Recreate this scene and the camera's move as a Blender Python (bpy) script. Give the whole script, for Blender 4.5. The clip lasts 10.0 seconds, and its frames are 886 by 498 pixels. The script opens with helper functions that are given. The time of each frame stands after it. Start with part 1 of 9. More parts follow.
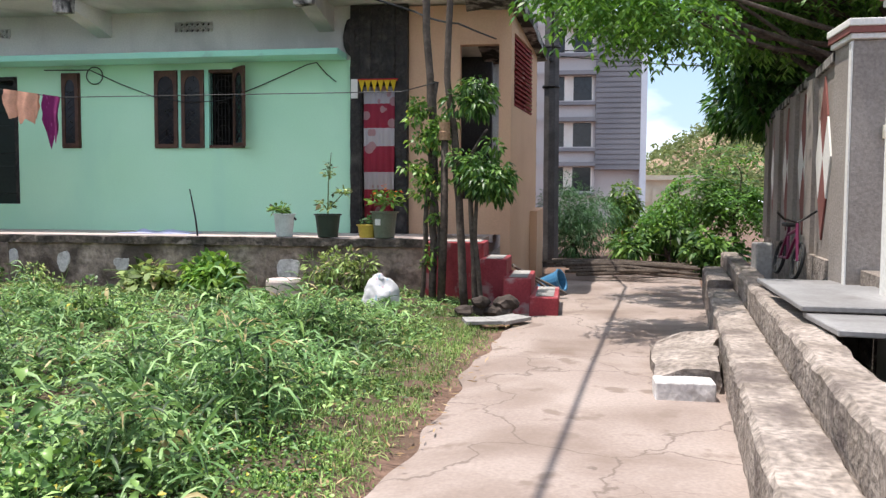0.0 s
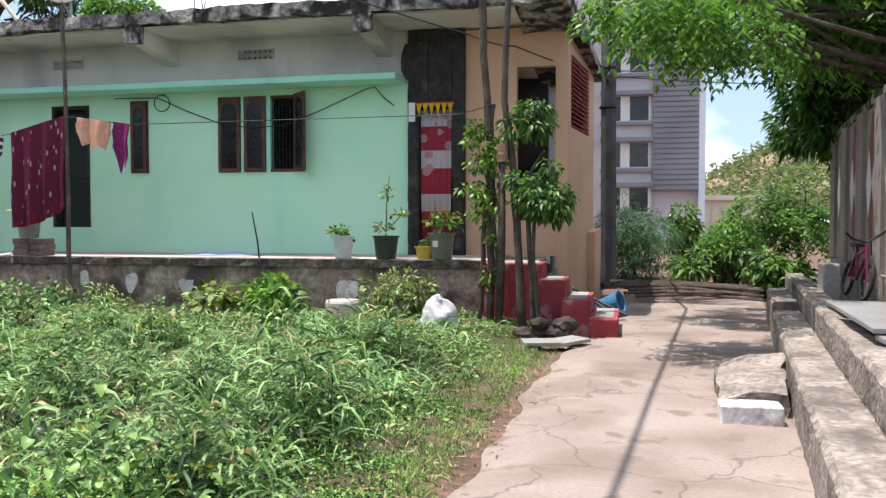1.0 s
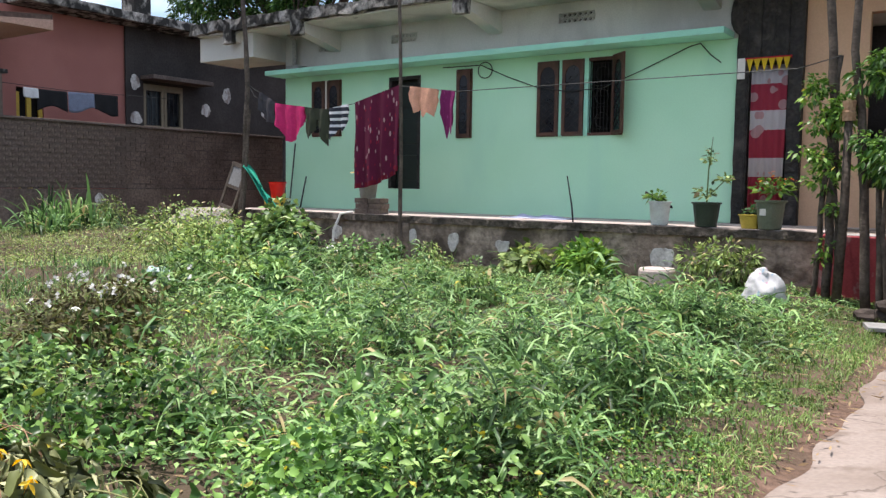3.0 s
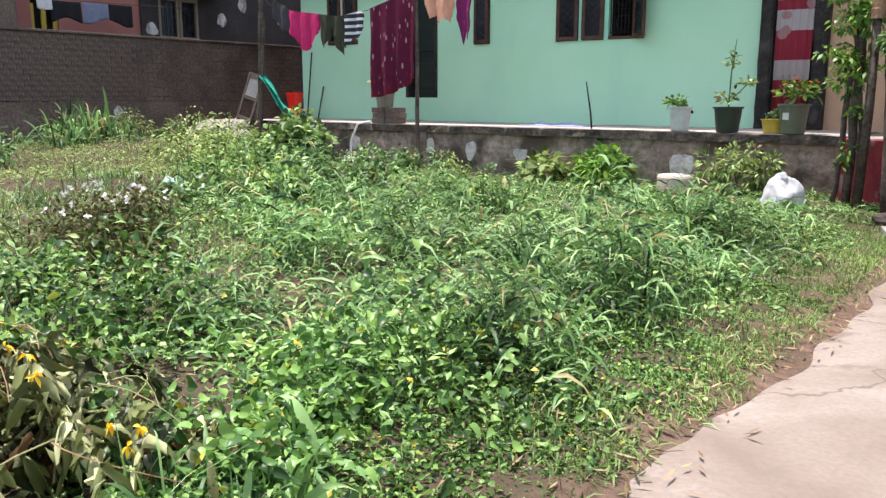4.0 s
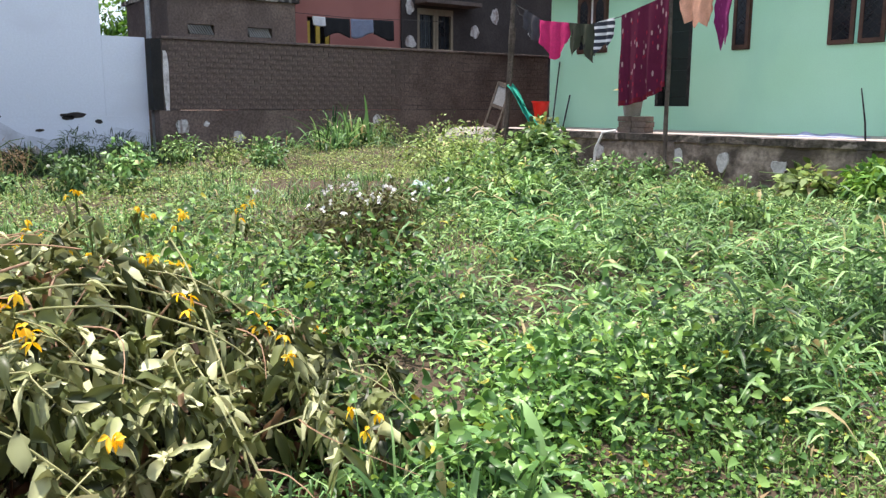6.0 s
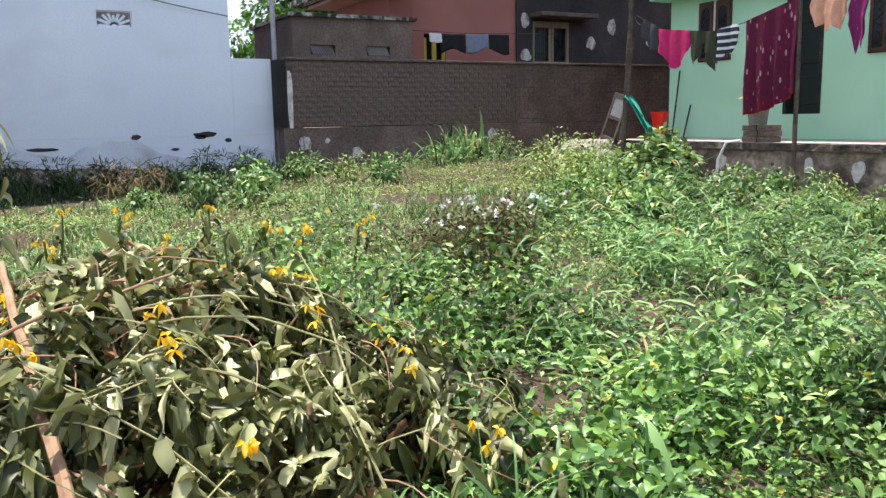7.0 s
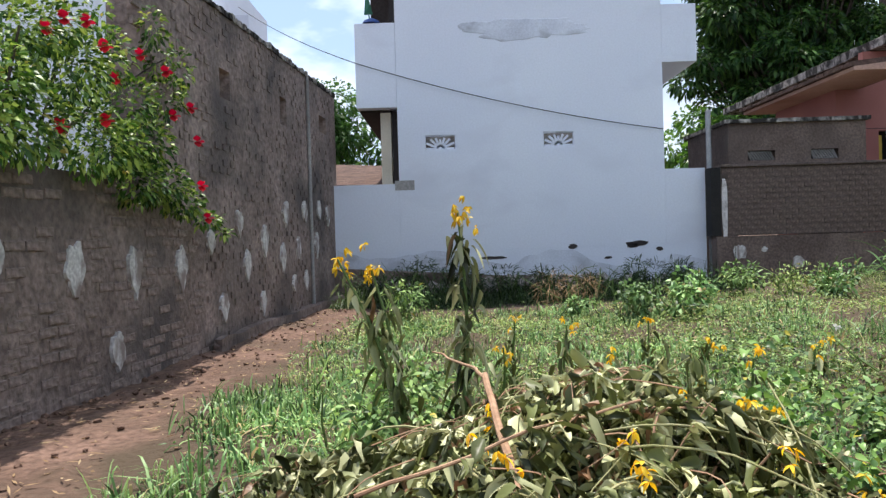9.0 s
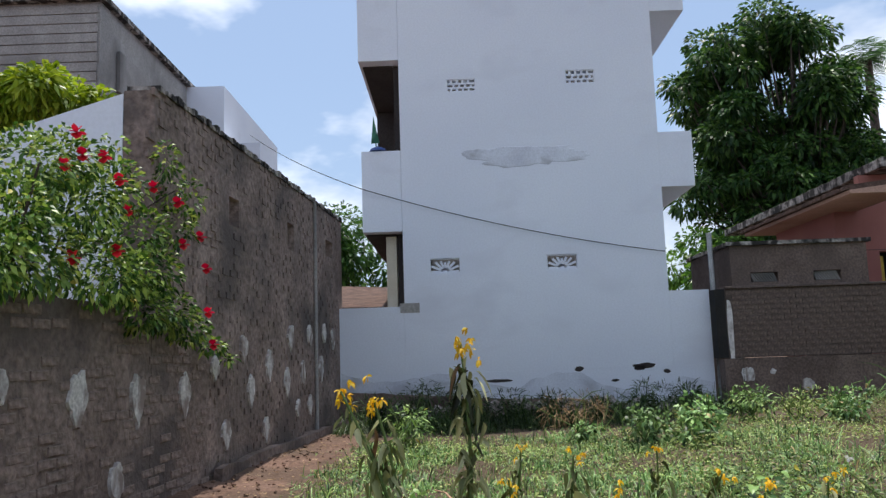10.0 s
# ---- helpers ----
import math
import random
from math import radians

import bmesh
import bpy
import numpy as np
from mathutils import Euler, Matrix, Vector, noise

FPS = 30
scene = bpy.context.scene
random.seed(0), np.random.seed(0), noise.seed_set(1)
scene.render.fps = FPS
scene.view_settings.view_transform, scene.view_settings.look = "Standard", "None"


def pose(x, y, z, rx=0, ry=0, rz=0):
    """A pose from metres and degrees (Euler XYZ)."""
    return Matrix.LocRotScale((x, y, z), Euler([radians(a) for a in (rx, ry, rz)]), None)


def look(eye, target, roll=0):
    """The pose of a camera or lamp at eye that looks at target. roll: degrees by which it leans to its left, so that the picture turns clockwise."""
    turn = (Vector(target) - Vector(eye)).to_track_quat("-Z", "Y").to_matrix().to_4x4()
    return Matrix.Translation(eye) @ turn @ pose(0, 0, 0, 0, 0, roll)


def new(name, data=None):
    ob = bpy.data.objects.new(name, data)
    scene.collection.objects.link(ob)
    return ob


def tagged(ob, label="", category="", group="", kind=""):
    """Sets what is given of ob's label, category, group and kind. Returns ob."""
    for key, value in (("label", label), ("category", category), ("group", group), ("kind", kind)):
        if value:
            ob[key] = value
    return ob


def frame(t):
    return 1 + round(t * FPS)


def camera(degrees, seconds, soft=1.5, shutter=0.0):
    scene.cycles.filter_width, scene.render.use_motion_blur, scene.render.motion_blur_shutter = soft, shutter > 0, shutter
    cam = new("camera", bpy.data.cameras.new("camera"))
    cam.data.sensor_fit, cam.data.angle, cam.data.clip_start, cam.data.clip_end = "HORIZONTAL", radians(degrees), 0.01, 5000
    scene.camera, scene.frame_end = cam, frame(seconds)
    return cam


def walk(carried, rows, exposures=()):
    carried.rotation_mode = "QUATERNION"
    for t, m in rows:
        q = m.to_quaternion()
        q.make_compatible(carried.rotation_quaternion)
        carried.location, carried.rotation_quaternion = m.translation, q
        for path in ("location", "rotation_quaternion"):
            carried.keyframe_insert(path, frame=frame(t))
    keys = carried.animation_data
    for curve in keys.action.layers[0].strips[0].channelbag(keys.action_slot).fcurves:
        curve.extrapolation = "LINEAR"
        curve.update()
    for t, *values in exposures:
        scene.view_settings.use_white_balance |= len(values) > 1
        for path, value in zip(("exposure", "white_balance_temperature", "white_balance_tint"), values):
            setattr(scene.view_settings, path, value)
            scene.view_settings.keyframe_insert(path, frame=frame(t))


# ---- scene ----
cam = camera(57.4, 10.0, 1.4)
PATH = [
    (0, (-0.398, -0.385, 1.210), (-0.705, 1.587, 1.093), 0.3),
    (0.5, (-0.411, -0.408, 1.206), (-0.758, 1.559, 1.105), 0.2),
    (1, (-0.424, -0.420, 1.208), (-0.865, 1.530, 1.144), 0.0),
    (1.5, (-0.450, -0.421, 1.222), (-1.069, 1.481, 1.209), 0.2),
    (2, (-0.475, -0.423, 1.220), (-1.310, 1.394, 1.228), 0.8),
    (2.5, (-0.487, -0.377, 1.207), (-1.496, 1.350, 1.181), 1.1),
    (3, (-0.488, -0.305, 1.197), (-1.620, 1.336, 1.042), 0.8),
    (3.2, (-0.484, -0.288, 1.191), (-1.638, 1.331, 0.975), 0.7),
    (4.3, (-0.368, -0.252, 1.158), (-1.536, 1.325, 0.768), 0.1),
    (4.5, (-0.363, -0.248, 1.158), (-1.544, 1.318, 0.767), 0.2),
    (5, (-0.374, -0.240, 1.155), (-1.654, 1.248, 0.773), 0.3),
    (5.5, (-0.405, -0.229, 1.146), (-1.850, 1.105, 0.785), 0.2),
    (6, (-0.430, -0.228, 1.137), (-2.009, 0.949, 0.789), 0.1),
    (6.2, (-0.436, -0.229, 1.138), (-2.054, 0.896, 0.797), -0.1),
    (7.5, (-0.446, -0.268, 1.143), (-2.249, 0.542, 0.840), -1.4),
    (8, (-0.495, -0.308, 1.154), (-2.388, 0.259, 0.850), -1.6),
    (8.5, (-0.506, -0.376, 1.165), (-2.486, -0.219, 0.930), -2.5),
    (9, (-0.496, -0.372, 1.203), (-2.496, -0.390, 1.172), -1.7),
    (9.5, (-0.476, -0.364, 1.248), (-2.467, -0.337, 1.437), -0.3),
    (10, (-0.445, -0.355, 1.265), (-2.427, -0.378, 1.527), -1.9),
]
LIGHT = [(0, 0.5), (1.5, 0.48), (2.5, 0.36), (3.2, 0.47), (4.5, 0.68), (5.5, 0.7), (6.2, 0.66), (7.5, 0.63), (8.5, 0.6), (9.0, 0.4), (9.5, 0.14), (10, 0.0)]
walk(cam, [(t, look(eye, target, roll)) for t, eye, target, roll in PATH], LIGHT)
# ---- world, sun ----
SUN_EL, SUN_AZ = 76.0, 262.0     # degrees; azimuth clockwise from +y
world = bpy.data.worlds.new("sky")
scene.world = world
world.use_nodes = True
wn, wl = world.node_tree.nodes, world.node_tree.links
wn.clear()
w_out = wn.new("ShaderNodeOutputWorld")
w_bg = wn.new("ShaderNodeBackground")
w_sky = wn.new("ShaderNodeTexSky")
w_sky.sky_type = "NISHITA"
w_sky.sun_disc = False
w_sky.sun_elevation, w_sky.sun_rotation = radians(SUN_EL), radians(SUN_AZ)
w_sky.air_density, w_sky.dust_density = 1.0, 1.6
w_tc = wn.new("ShaderNodeTexCoord")
w_map = wn.new("ShaderNodeMapping")
w_map.inputs["Scale"].default_value = (1.0, 1.0, 2.2)
w_map.inputs["Location"].default_value = (0.35, 0.1, 0.2)
w_noise = wn.new("ShaderNodeTexNoise")
w_noise.inputs["Scale"].default_value, w_noise.inputs["Detail"].default_value = 2.3, 6.0
w_noise.inputs["Roughness"].default_value = 0.52
w_ramp = wn.new("ShaderNodeValToRGB")
w_ramp.color_ramp.elements[0].position, w_ramp.color_ramp.elements[1].position = 0.47, 0.6
w_mix = wn.new("ShaderNodeMix")
w_mix.data_type = "RGBA"
w_tone = wn.new("ShaderNodeTexNoise")
w_tone.inputs["Scale"].default_value, w_tone.inputs["Detail"].default_value = 3.1, 5.0
w_tr = wn.new("ShaderNodeValToRGB")
w_tr.color_ramp.elements[0].position, w_tr.color_ramp.elements[0].color = 0.38, (6.4, 6.7, 7.6, 1)
w_tr.color_ramp.elements[1].position, w_tr.color_ramp.elements[1].color = 0.6, (14.8, 15.1, 15.8, 1)
wl.new(w_map.outputs["Vector"], w_tone.inputs["Vector"])
wl.new(w_tone.outputs["Fac"], w_tr.inputs["Fac"])
wl.new(w_tr.outputs["Color"], w_mix.inputs[7])
wl.new(w_tc.outputs["Generated"], w_map.inputs["Vector"])
wl.new(w_map.outputs["Vector"], w_noise.inputs["Vector"])
wl.new(w_noise.outputs["Fac"], w_ramp.inputs["Fac"])
wl.new(w_ramp.outputs["Color"], w_mix.inputs[0])
# thin bright haze over the clear sky
w_haze = wn.new("ShaderNodeMix")
w_haze.data_type = "RGBA"
w_haze.inputs[0].default_value = 0.26
w_haze.inputs[7].default_value = (8.3, 11.4, 16.8, 1)
wl.new(w_sky.outputs["Color"], w_haze.inputs[6])
wl.new(w_haze.outputs[2], w_mix.inputs[6])
wl.new(w_mix.outputs[2], w_bg.inputs["Color"])
w_bg.inputs["Strength"].default_value = 0.105
wl.new(w_bg.outputs["Background"], w_out.inputs["Surface"])
sun = new("sun", bpy.data.lights.new("sun", "SUN"))
sun.data.energy, sun.data.angle, sun.data.color = 5.0, radians(0.53), (1.0, 0.93, 0.865)
_e, _a = radians(SUN_EL), radians(SUN_AZ)
sun_dir = Vector((math.sin(_a) * math.cos(_e), math.cos(_a) * math.cos(_e), math.sin(_e)))
sun.matrix_world = look(sun_dir * 60, (0, 0, 0))


# ---- materials ----
def surf(name, c1, c2, rough=0.9, scale=2.0, fine=30.0, bump=0.25, dist=0.01, stain=None, stain_scale=0.7,
         stain_lo=0.5, stain_hi=0.7, tall=1.0, metal=0.0, fine_amt=0.25, spec=0.3, stain2=None, stain2_scale=6.0, stain2_lo=0.6):
    m = bpy.data.materials.new(name)
    m.use_nodes = True
    n, l = m.node_tree.nodes, m.node_tree.links
    bs = n["Principled BSDF"]
    bs.inputs["Roughness"].default_value, bs.inputs["Metallic"].default_value = rough, metal
    bs.inputs["Specular IOR Level"].default_value = spec
    tc = n.new("ShaderNodeTexCoord")

    def noise_node(s, detail=5.0, vec=None, distort=0.0):
        t = n.new("ShaderNodeTexNoise")
        t.inputs["Scale"].default_value, t.inputs["Detail"].default_value = s, detail
        t.inputs["Distortion"].default_value = distort
        l.new(vec or tc.outputs["Object"], t.inputs["Vector"])
        return t.outputs["Fac"]

    def ramp(fac, lo, hi):
        r = n.new("ShaderNodeMapRange")
        r.inputs["From Min"].default_value, r.inputs["From Max"].default_value = lo, hi
        l.new(fac, r.inputs["Value"])
        return r.outputs["Result"]

    def mix(fac, a, b, mode="MIX"):
        x = n.new("ShaderNodeMix")
        x.data_type, x.blend_type = "RGBA", mode
        for sock, v in ((x.inputs[0], fac), (x.inputs[6], a), (x.inputs[7], b)):
            if isinstance(v, bpy.types.NodeSocket):
                l.new(v, sock)
            else:
                sock.default_value = v if isinstance(v, float) else (*v, 1.0)
        return x.outputs[2]

    col = mix(ramp(noise_node(scale), 0.35, 0.65), c1, c2)
    f = noise_node(fine, 6.0)
    lo = 1.0 - fine_amt
    col = mix(1.0, col, mix(ramp(f, 0.3, 0.7), (lo, lo, lo), (1.0 + fine_amt * 0.4,) * 3), "MULTIPLY")
    if stain:
        mp = n.new("ShaderNodeMapping")
        mp.inputs["Scale"].default_value = (1.0, 1.0, 1.0 / tall)
        l.new(tc.outputs["Object"], mp.inputs["Vector"])
        s = ramp(noise_node(stain_scale, 7.0, mp.outputs["Vector"], 0.4), stain_lo, stain_hi)
        col = mix(s, col, stain)
    if stain2:
        col = mix(ramp(noise_node(stain2_scale, 4.0), stain2_lo, stain2_lo + 0.06), col, stain2)
    l.new(col, bs.inputs["Base Color"])
    b = n.new("ShaderNodeBump")
    b.inputs["Strength"].default_value, b.inputs["Distance"].default_value = bump, dist
    l.new(f, b.inputs["Height"])
    l.new(b.outputs["Normal"], bs.inputs["Normal"])
    return m


def leafy(name, dark, mid, light, rough=0.45, back=0.35, odd=None, odd_at=0.96):
    """Leaf surface: colour by leaf, with light passing through."""
    m = bpy.data.materials.new(name)
    m.use_nodes = True
    n, l = m.node_tree.nodes, m.node_tree.links
    bs, out = n["Principled BSDF"], n["Material Output"]
    geo = n.new("ShaderNodeNewGeometry")
    r = n.new("ShaderNodeValToRGB")
    e = r.color_ramp.elements
    e[0].position, e[0].color = 0.0, (*dark, 1)
    e[1].position, e[1].color = 0.9, (*light, 1)
    k = e.new(0.5)
    k.color = (*mid, 1)
    if odd:
        k = e.new(odd_at)
        k.color = (*light, 1)
        k = e.new(min(odd_at + 0.01, 1.0))
        k.color = (*odd, 1)
    l.new(geo.outputs["Random Per Island"], r.inputs["Fac"])
    tc = n.new("ShaderNodeTexCoord")
    nz = n.new("ShaderNodeTexNoise")
    nz.inputs["Scale"].default_value = 0.9
    l.new(tc.outputs["Object"], nz.inputs["Vector"])
    mr = n.new("ShaderNodeMapRange")
    mr.inputs["From Min"].default_value, mr.inputs["From Max"].default_value = 0.3, 0.7
    mr.inputs["To Min"].default_value, mr.inputs["To Max"].default_value = 0.6, 1.35
    l.new(nz.outputs["Fac"], mr.inputs["Value"])
    mx = n.new("ShaderNodeMix")
    mx.data_type, mx.blend_type = "RGBA", "MULTIPLY"
    mx.inputs[0].default_value = 1.0
    l.new(r.outputs["Color"], mx.inputs[6])
    l.new(mr.outputs["Result"], mx.inputs[7])
    l.new(mx.outputs[2], bs.inputs["Base Color"])
    bs.inputs["Roughness"].default_value = rough
    bs.inputs["Specular IOR Level"].default_value = 0.28
    tr = n.new("ShaderNodeBsdfTranslucent")
    hs = n.new("ShaderNodeHueSaturation")
    hs.inputs["Hue"].default_value, hs.inputs["Saturation"].default_value, hs.inputs["Value"].default_value = 0.485, 1.1, 1.3
    l.new(mx.outputs[2], hs.inputs["Color"])
    l.new(hs.outputs["Color"], tr.inputs["Color"])
    ms = n.new("ShaderNodeMixShader")
    ms.inputs["Fac"].default_value = back
    l.new(bs.outputs["BSDF"], ms.inputs[1])
    l.new(tr.outputs["BSDF"], ms.inputs[2])
    l.new(ms.outputs["Shader"], out.inputs["Surface"])
    return m


M_MINT = surf("mint_paint", (0.48, 0.81, 0.57), (0.53, 0.85, 0.62), 0.75, 0.8, 60, 0.08, 0.004, fine_amt=0.06,
              stain=(0.41, 0.72, 0.55), stain_scale=0.9, stain_lo=0.55, stain_hi=0.85, tall=2.5)
M_MINT_LIP = surf("mint_band_paint", (0.36, 0.74, 0.58), (0.4, 0.78, 0.62), 0.7, 2, 60, 0.1, 0.004, fine_amt=0.08,
                  stain=(0.3, 0.45, 0.38), stain_scale=3.0, stain_lo=0.6, stain_hi=0.8)
M_UPPER = surf("weathered_whitewash", (0.62, 0.605, 0.565), (0.7, 0.68, 0.64), 0.9, 0.7, 40, 0.15, fine_amt=0.1,
               stain=(0.38, 0.37, 0.355), stain_scale=0.9, stain_lo=0.48, stain_hi=0.72, tall=2.5)
M_ROOF = surf("mossy_concrete", (0.26, 0.24, 0.22), (0.44, 0.41, 0.38), 0.95, 6, 22, 0.7, 0.03, fine_amt=0.5,
              stain=(0.03, 0.028, 0.026), stain_scale=4.5, stain_lo=0.42, stain_hi=0.55, tall=1.2)
M_PLINTH = surf("old_plaster", (0.27, 0.21, 0.17), (0.47, 0.375, 0.31), 0.95, 2.2, 14, 0.9, 0.035, fine_amt=0.5,
                stain=(0.095, 0.075, 0.062), stain_scale=2.0, stain_lo=0.48, stain_hi=0.66)
M_PLINTH_LIP = surf("mossy_lip", (0.07, 0.06, 0.05), (0.16, 0.13, 0.11), 0.95, 5, 20, 0.8, 0.03, fine_amt=0.5,
                    stain=(0.36, 0.29, 0.25), stain_scale=4.0, stain_lo=0.6, stain_hi=0.68)
M_FLOOR = surf("worn_cement_floor", (0.5, 0.4, 0.37), (0.62, 0.52, 0.48), 0.85, 1.5, 30, 0.2, fine_amt=0.2,
               stain=(0.3, 0.26, 0.25), stain_scale=1.2, stain_lo=0.5, stain_hi=0.75)
M_PATCH = surf("whitewash_patch", (0.55, 0.52, 0.5), (0.75, 0.72, 0.7), 0.95, 8, 40, 0.3, fine_amt=0.25,
               stain=(0.3, 0.27, 0.25), stain_scale=9.0, stain_lo=0.55, stain_hi=0.75)
M_DAB = surf("flaking_whitewash_dab", (0.5, 0.48, 0.46), (0.7, 0.68, 0.66), 0.95, 7, 35, 0.4, fine_amt=0.35,
             stain=(0.25, 0.205, 0.187), stain_scale=7.0, stain_lo=0.46, stain_hi=0.62, tall=1.8)
M_PEACH = surf("peach_paint", (0.6, 0.38, 0.25), (0.67, 0.44, 0.29), 0.85, 1.0, 50, 0.12, fine_amt=0.08,
               stain=(0.58, 0.36, 0.23), stain_scale=0.8, stain_lo=0.55, stain_hi=0.8, tall=3)
M_BLACK = surf("black_stone", (0.018, 0.016, 0.015), (0.045, 0.038, 0.034), 0.55, 7, 22, 0.9, 0.03, fine_amt=0.5,
               stain=(0.12, 0.1, 0.09), stain_scale=3.0, stain_lo=0.6, stain_hi=0.8)
# near-black colour, mostly standing for unlit space behind openings
M_DARK = surf("near_black", (0.02, 0.02, 0.02), (0.03, 0.028, 0.026), 0.9, 3, 30, 0.1)
M_WHITE = surf("white_limewash", (0.73, 0.77, 0.86), (0.77, 0.81, 0.89), 0.9, 0.5, 30, 0.12, 0.006, fine_amt=0.05,
               stain=(0.67, 0.7, 0.78), stain_scale=0.8, stain_lo=0.55, stain_hi=0.8, tall=0.5)
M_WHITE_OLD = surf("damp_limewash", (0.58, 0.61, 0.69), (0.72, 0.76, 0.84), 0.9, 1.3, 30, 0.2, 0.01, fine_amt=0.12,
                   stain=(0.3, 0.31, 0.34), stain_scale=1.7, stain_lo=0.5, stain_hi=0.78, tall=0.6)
M_BRICK = surf("brown_brick", (0.135, 0.1, 0.085), (0.22, 0.165, 0.14), 0.95, 1.6, 25, 0.5, 0.02, fine_amt=0.4,
               stain=(0.075, 0.058, 0.052), stain_scale=0.8, stain_lo=0.52, stain_hi=0.75)
M_MORTAR = surf("dusty_mortar", (0.1, 0.078, 0.068), (0.17, 0.13, 0.115), 0.98, 2, 20, 0.5, 0.02, fine_amt=0.35)
M_LWALL = surf("sooty_brick_plaster", (0.2, 0.152, 0.132), (0.33, 0.257, 0.225), 0.97, 1.4, 16, 0.9, 0.03, fine_amt=0.5,
               stain=(0.1, 0.084, 0.078), stain_scale=0.8, stain_lo=0.48, stain_hi=0.66)
M_CONC = surf("grey_concrete", (0.3, 0.29, 0.28), (0.4, 0.385, 0.37), 0.95, 1.2, 25, 0.4, fine_amt=0.25,
              stain=(0.16, 0.155, 0.15), stain_scale=0.8, stain_lo=0.52, stain_hi=0.75, tall=2)
M_KERB = surf("rough_kerb_concrete", (0.24, 0.2, 0.17), (0.39, 0.335, 0.295), 0.95, 3.5, 26, 0.9, 0.025, fine_amt=0.5,
              stain=(0.13, 0.105, 0.095), stain_scale=2.6, stain_lo=0.52, stain_hi=0.7)
M_SOIL = surf("red_soil", (0.13, 0.078, 0.055), (0.21, 0.13, 0.098), 1.0, 1.5, 18, 0.9, 0.04, fine_amt=0.45,
              stain=(0.16, 0.11, 0.08), stain_scale=1.0, stain_lo=0.5, stain_hi=0.7)
# brown weed soil, darkened to stand for shade between the plants
M_WEED_SOIL = surf("shade_darkened_weed_soil", (0.035, 0.027, 0.018), (0.07, 0.05, 0.034), 1.0, 2.5, 22, 0.9, 0.04, fine_amt=0.5,
               stain=(0.17, 0.11, 0.075), stain_scale=0.9, stain_lo=0.58, stain_hi=0.7)
M_RED = surf("red_oxide_paint", (0.27, 0.035, 0.045), (0.36, 0.06, 0.07), 0.75, 4, 40, 0.3, fine_amt=0.2,
             stain=(0.4, 0.25, 0.24), stain_scale=5, stain_lo=0.58, stain_hi=0.7)
M_WOOD = surf("brown_varnished_wood", (0.07, 0.034, 0.024), (0.12, 0.06, 0.042), 0.55, 6, 50, 0.2, fine_amt=0.3)
M_WOOD_OLD = surf("old_grey_wood", (0.075, 0.058, 0.048), (0.15, 0.12, 0.098), 0.9, 5, 30, 0.5, fine_amt=0.4)
M_GLASS = surf("dark_pane", (0.012, 0.014, 0.018), (0.022, 0.025, 0.03), 0.15, 4, 30, 0.05, spec=0.5)
M_IRON = surf("black_iron", (0.02, 0.02, 0.02), (0.045, 0.04, 0.038), 0.5, 6, 50, 0.2, metal=0.6)
M_STEEL = surf("galvanised_steel", (0.35, 0.36, 0.37), (0.45, 0.46, 0.47), 0.45, 6, 50, 0.1, metal=0.7)
M_WIRE = surf("black_cable", (0.015, 0.015, 0.016), (0.03, 0.03, 0.03), 0.6, 6, 50, 0.0)
M_BARK = surf("tree_bark", (0.06, 0.046, 0.038), (0.12, 0.095, 0.078), 0.95, 6, 30, 0.8, 0.02, fine_amt=0.4)
M_STEM = surf("tan_stem", (0.34, 0.2, 0.12), (0.45, 0.29, 0.18), 0.8, 8, 40, 0.3, fine_amt=0.3)
M_GREENSTEM = surf("green_stem", (0.09, 0.15, 0.04), (0.14, 0.2, 0.06), 0.7, 8, 40, 0.2)
M_SLAB = surf("grey_stone_slab", (0.23, 0.225, 0.225), (0.32, 0.315, 0.315), 0.45, 1.8, 30, 0.15, fine_amt=0.2,
              stain=(0.16, 0.15, 0.145), stain_scale=2.5, stain_lo=0.52, stain_hi=0.72)
M_PINK = surf("pink_paint", (0.32, 0.13, 0.108), (0.38, 0.16, 0.134), 0.85, 1, 40, 0.1, fine_amt=0.1,
              stain=(0.34, 0.14, 0.12), stain_scale=1, stain_lo=0.55, stain_hi=0.8, tall=3)
# real dark plaster; also stands for shade in balcony recesses and the alley
M_PLASTER_SHADE = surf("dark_plaster_and_shade", (0.034, 0.029, 0.028), (0.062, 0.054, 0.051), 0.95, 1, 25, 0.4, fine_amt=0.3)
M_CREAM = surf("cream_paint", (0.6, 0.54, 0.42), (0.68, 0.62, 0.5), 0.8, 2, 40, 0.1, fine_amt=0.12)
M_GREYP = surf("warm_grey_render", (0.27, 0.235, 0.21), (0.35, 0.31, 0.28), 0.92, 1.4, 45, 0.5, 0.012, fine_amt=0.22,
               stain=(0.27, 0.24, 0.22), stain_scale=0.9, stain_lo=0.52, stain_hi=0.75, tall=2)
M_MAROON = surf("maroon_paint", (0.2, 0.07, 0.06), (0.26, 0.1, 0.085), 0.8, 3, 40, 0.1, fine_amt=0.15)
M_OFFWHITE = surf("off_white_paint", (0.7, 0.68, 0.64), (0.78, 0.76, 0.72), 0.85, 2, 40, 0.1, fine_amt=0.12)
M_APT = surf("pale_grey_facade", (0.5, 0.47, 0.47), (0.55, 0.52, 0.52), 0.85, 0.3, 10, 0.05, fine_amt=0.06)
M_APTDARK = surf("dark_grey_cladding", (0.2, 0.2, 0.22), (0.25, 0.25, 0.27), 0.7, 0.3, 8, 0.05, fine_amt=0.08)
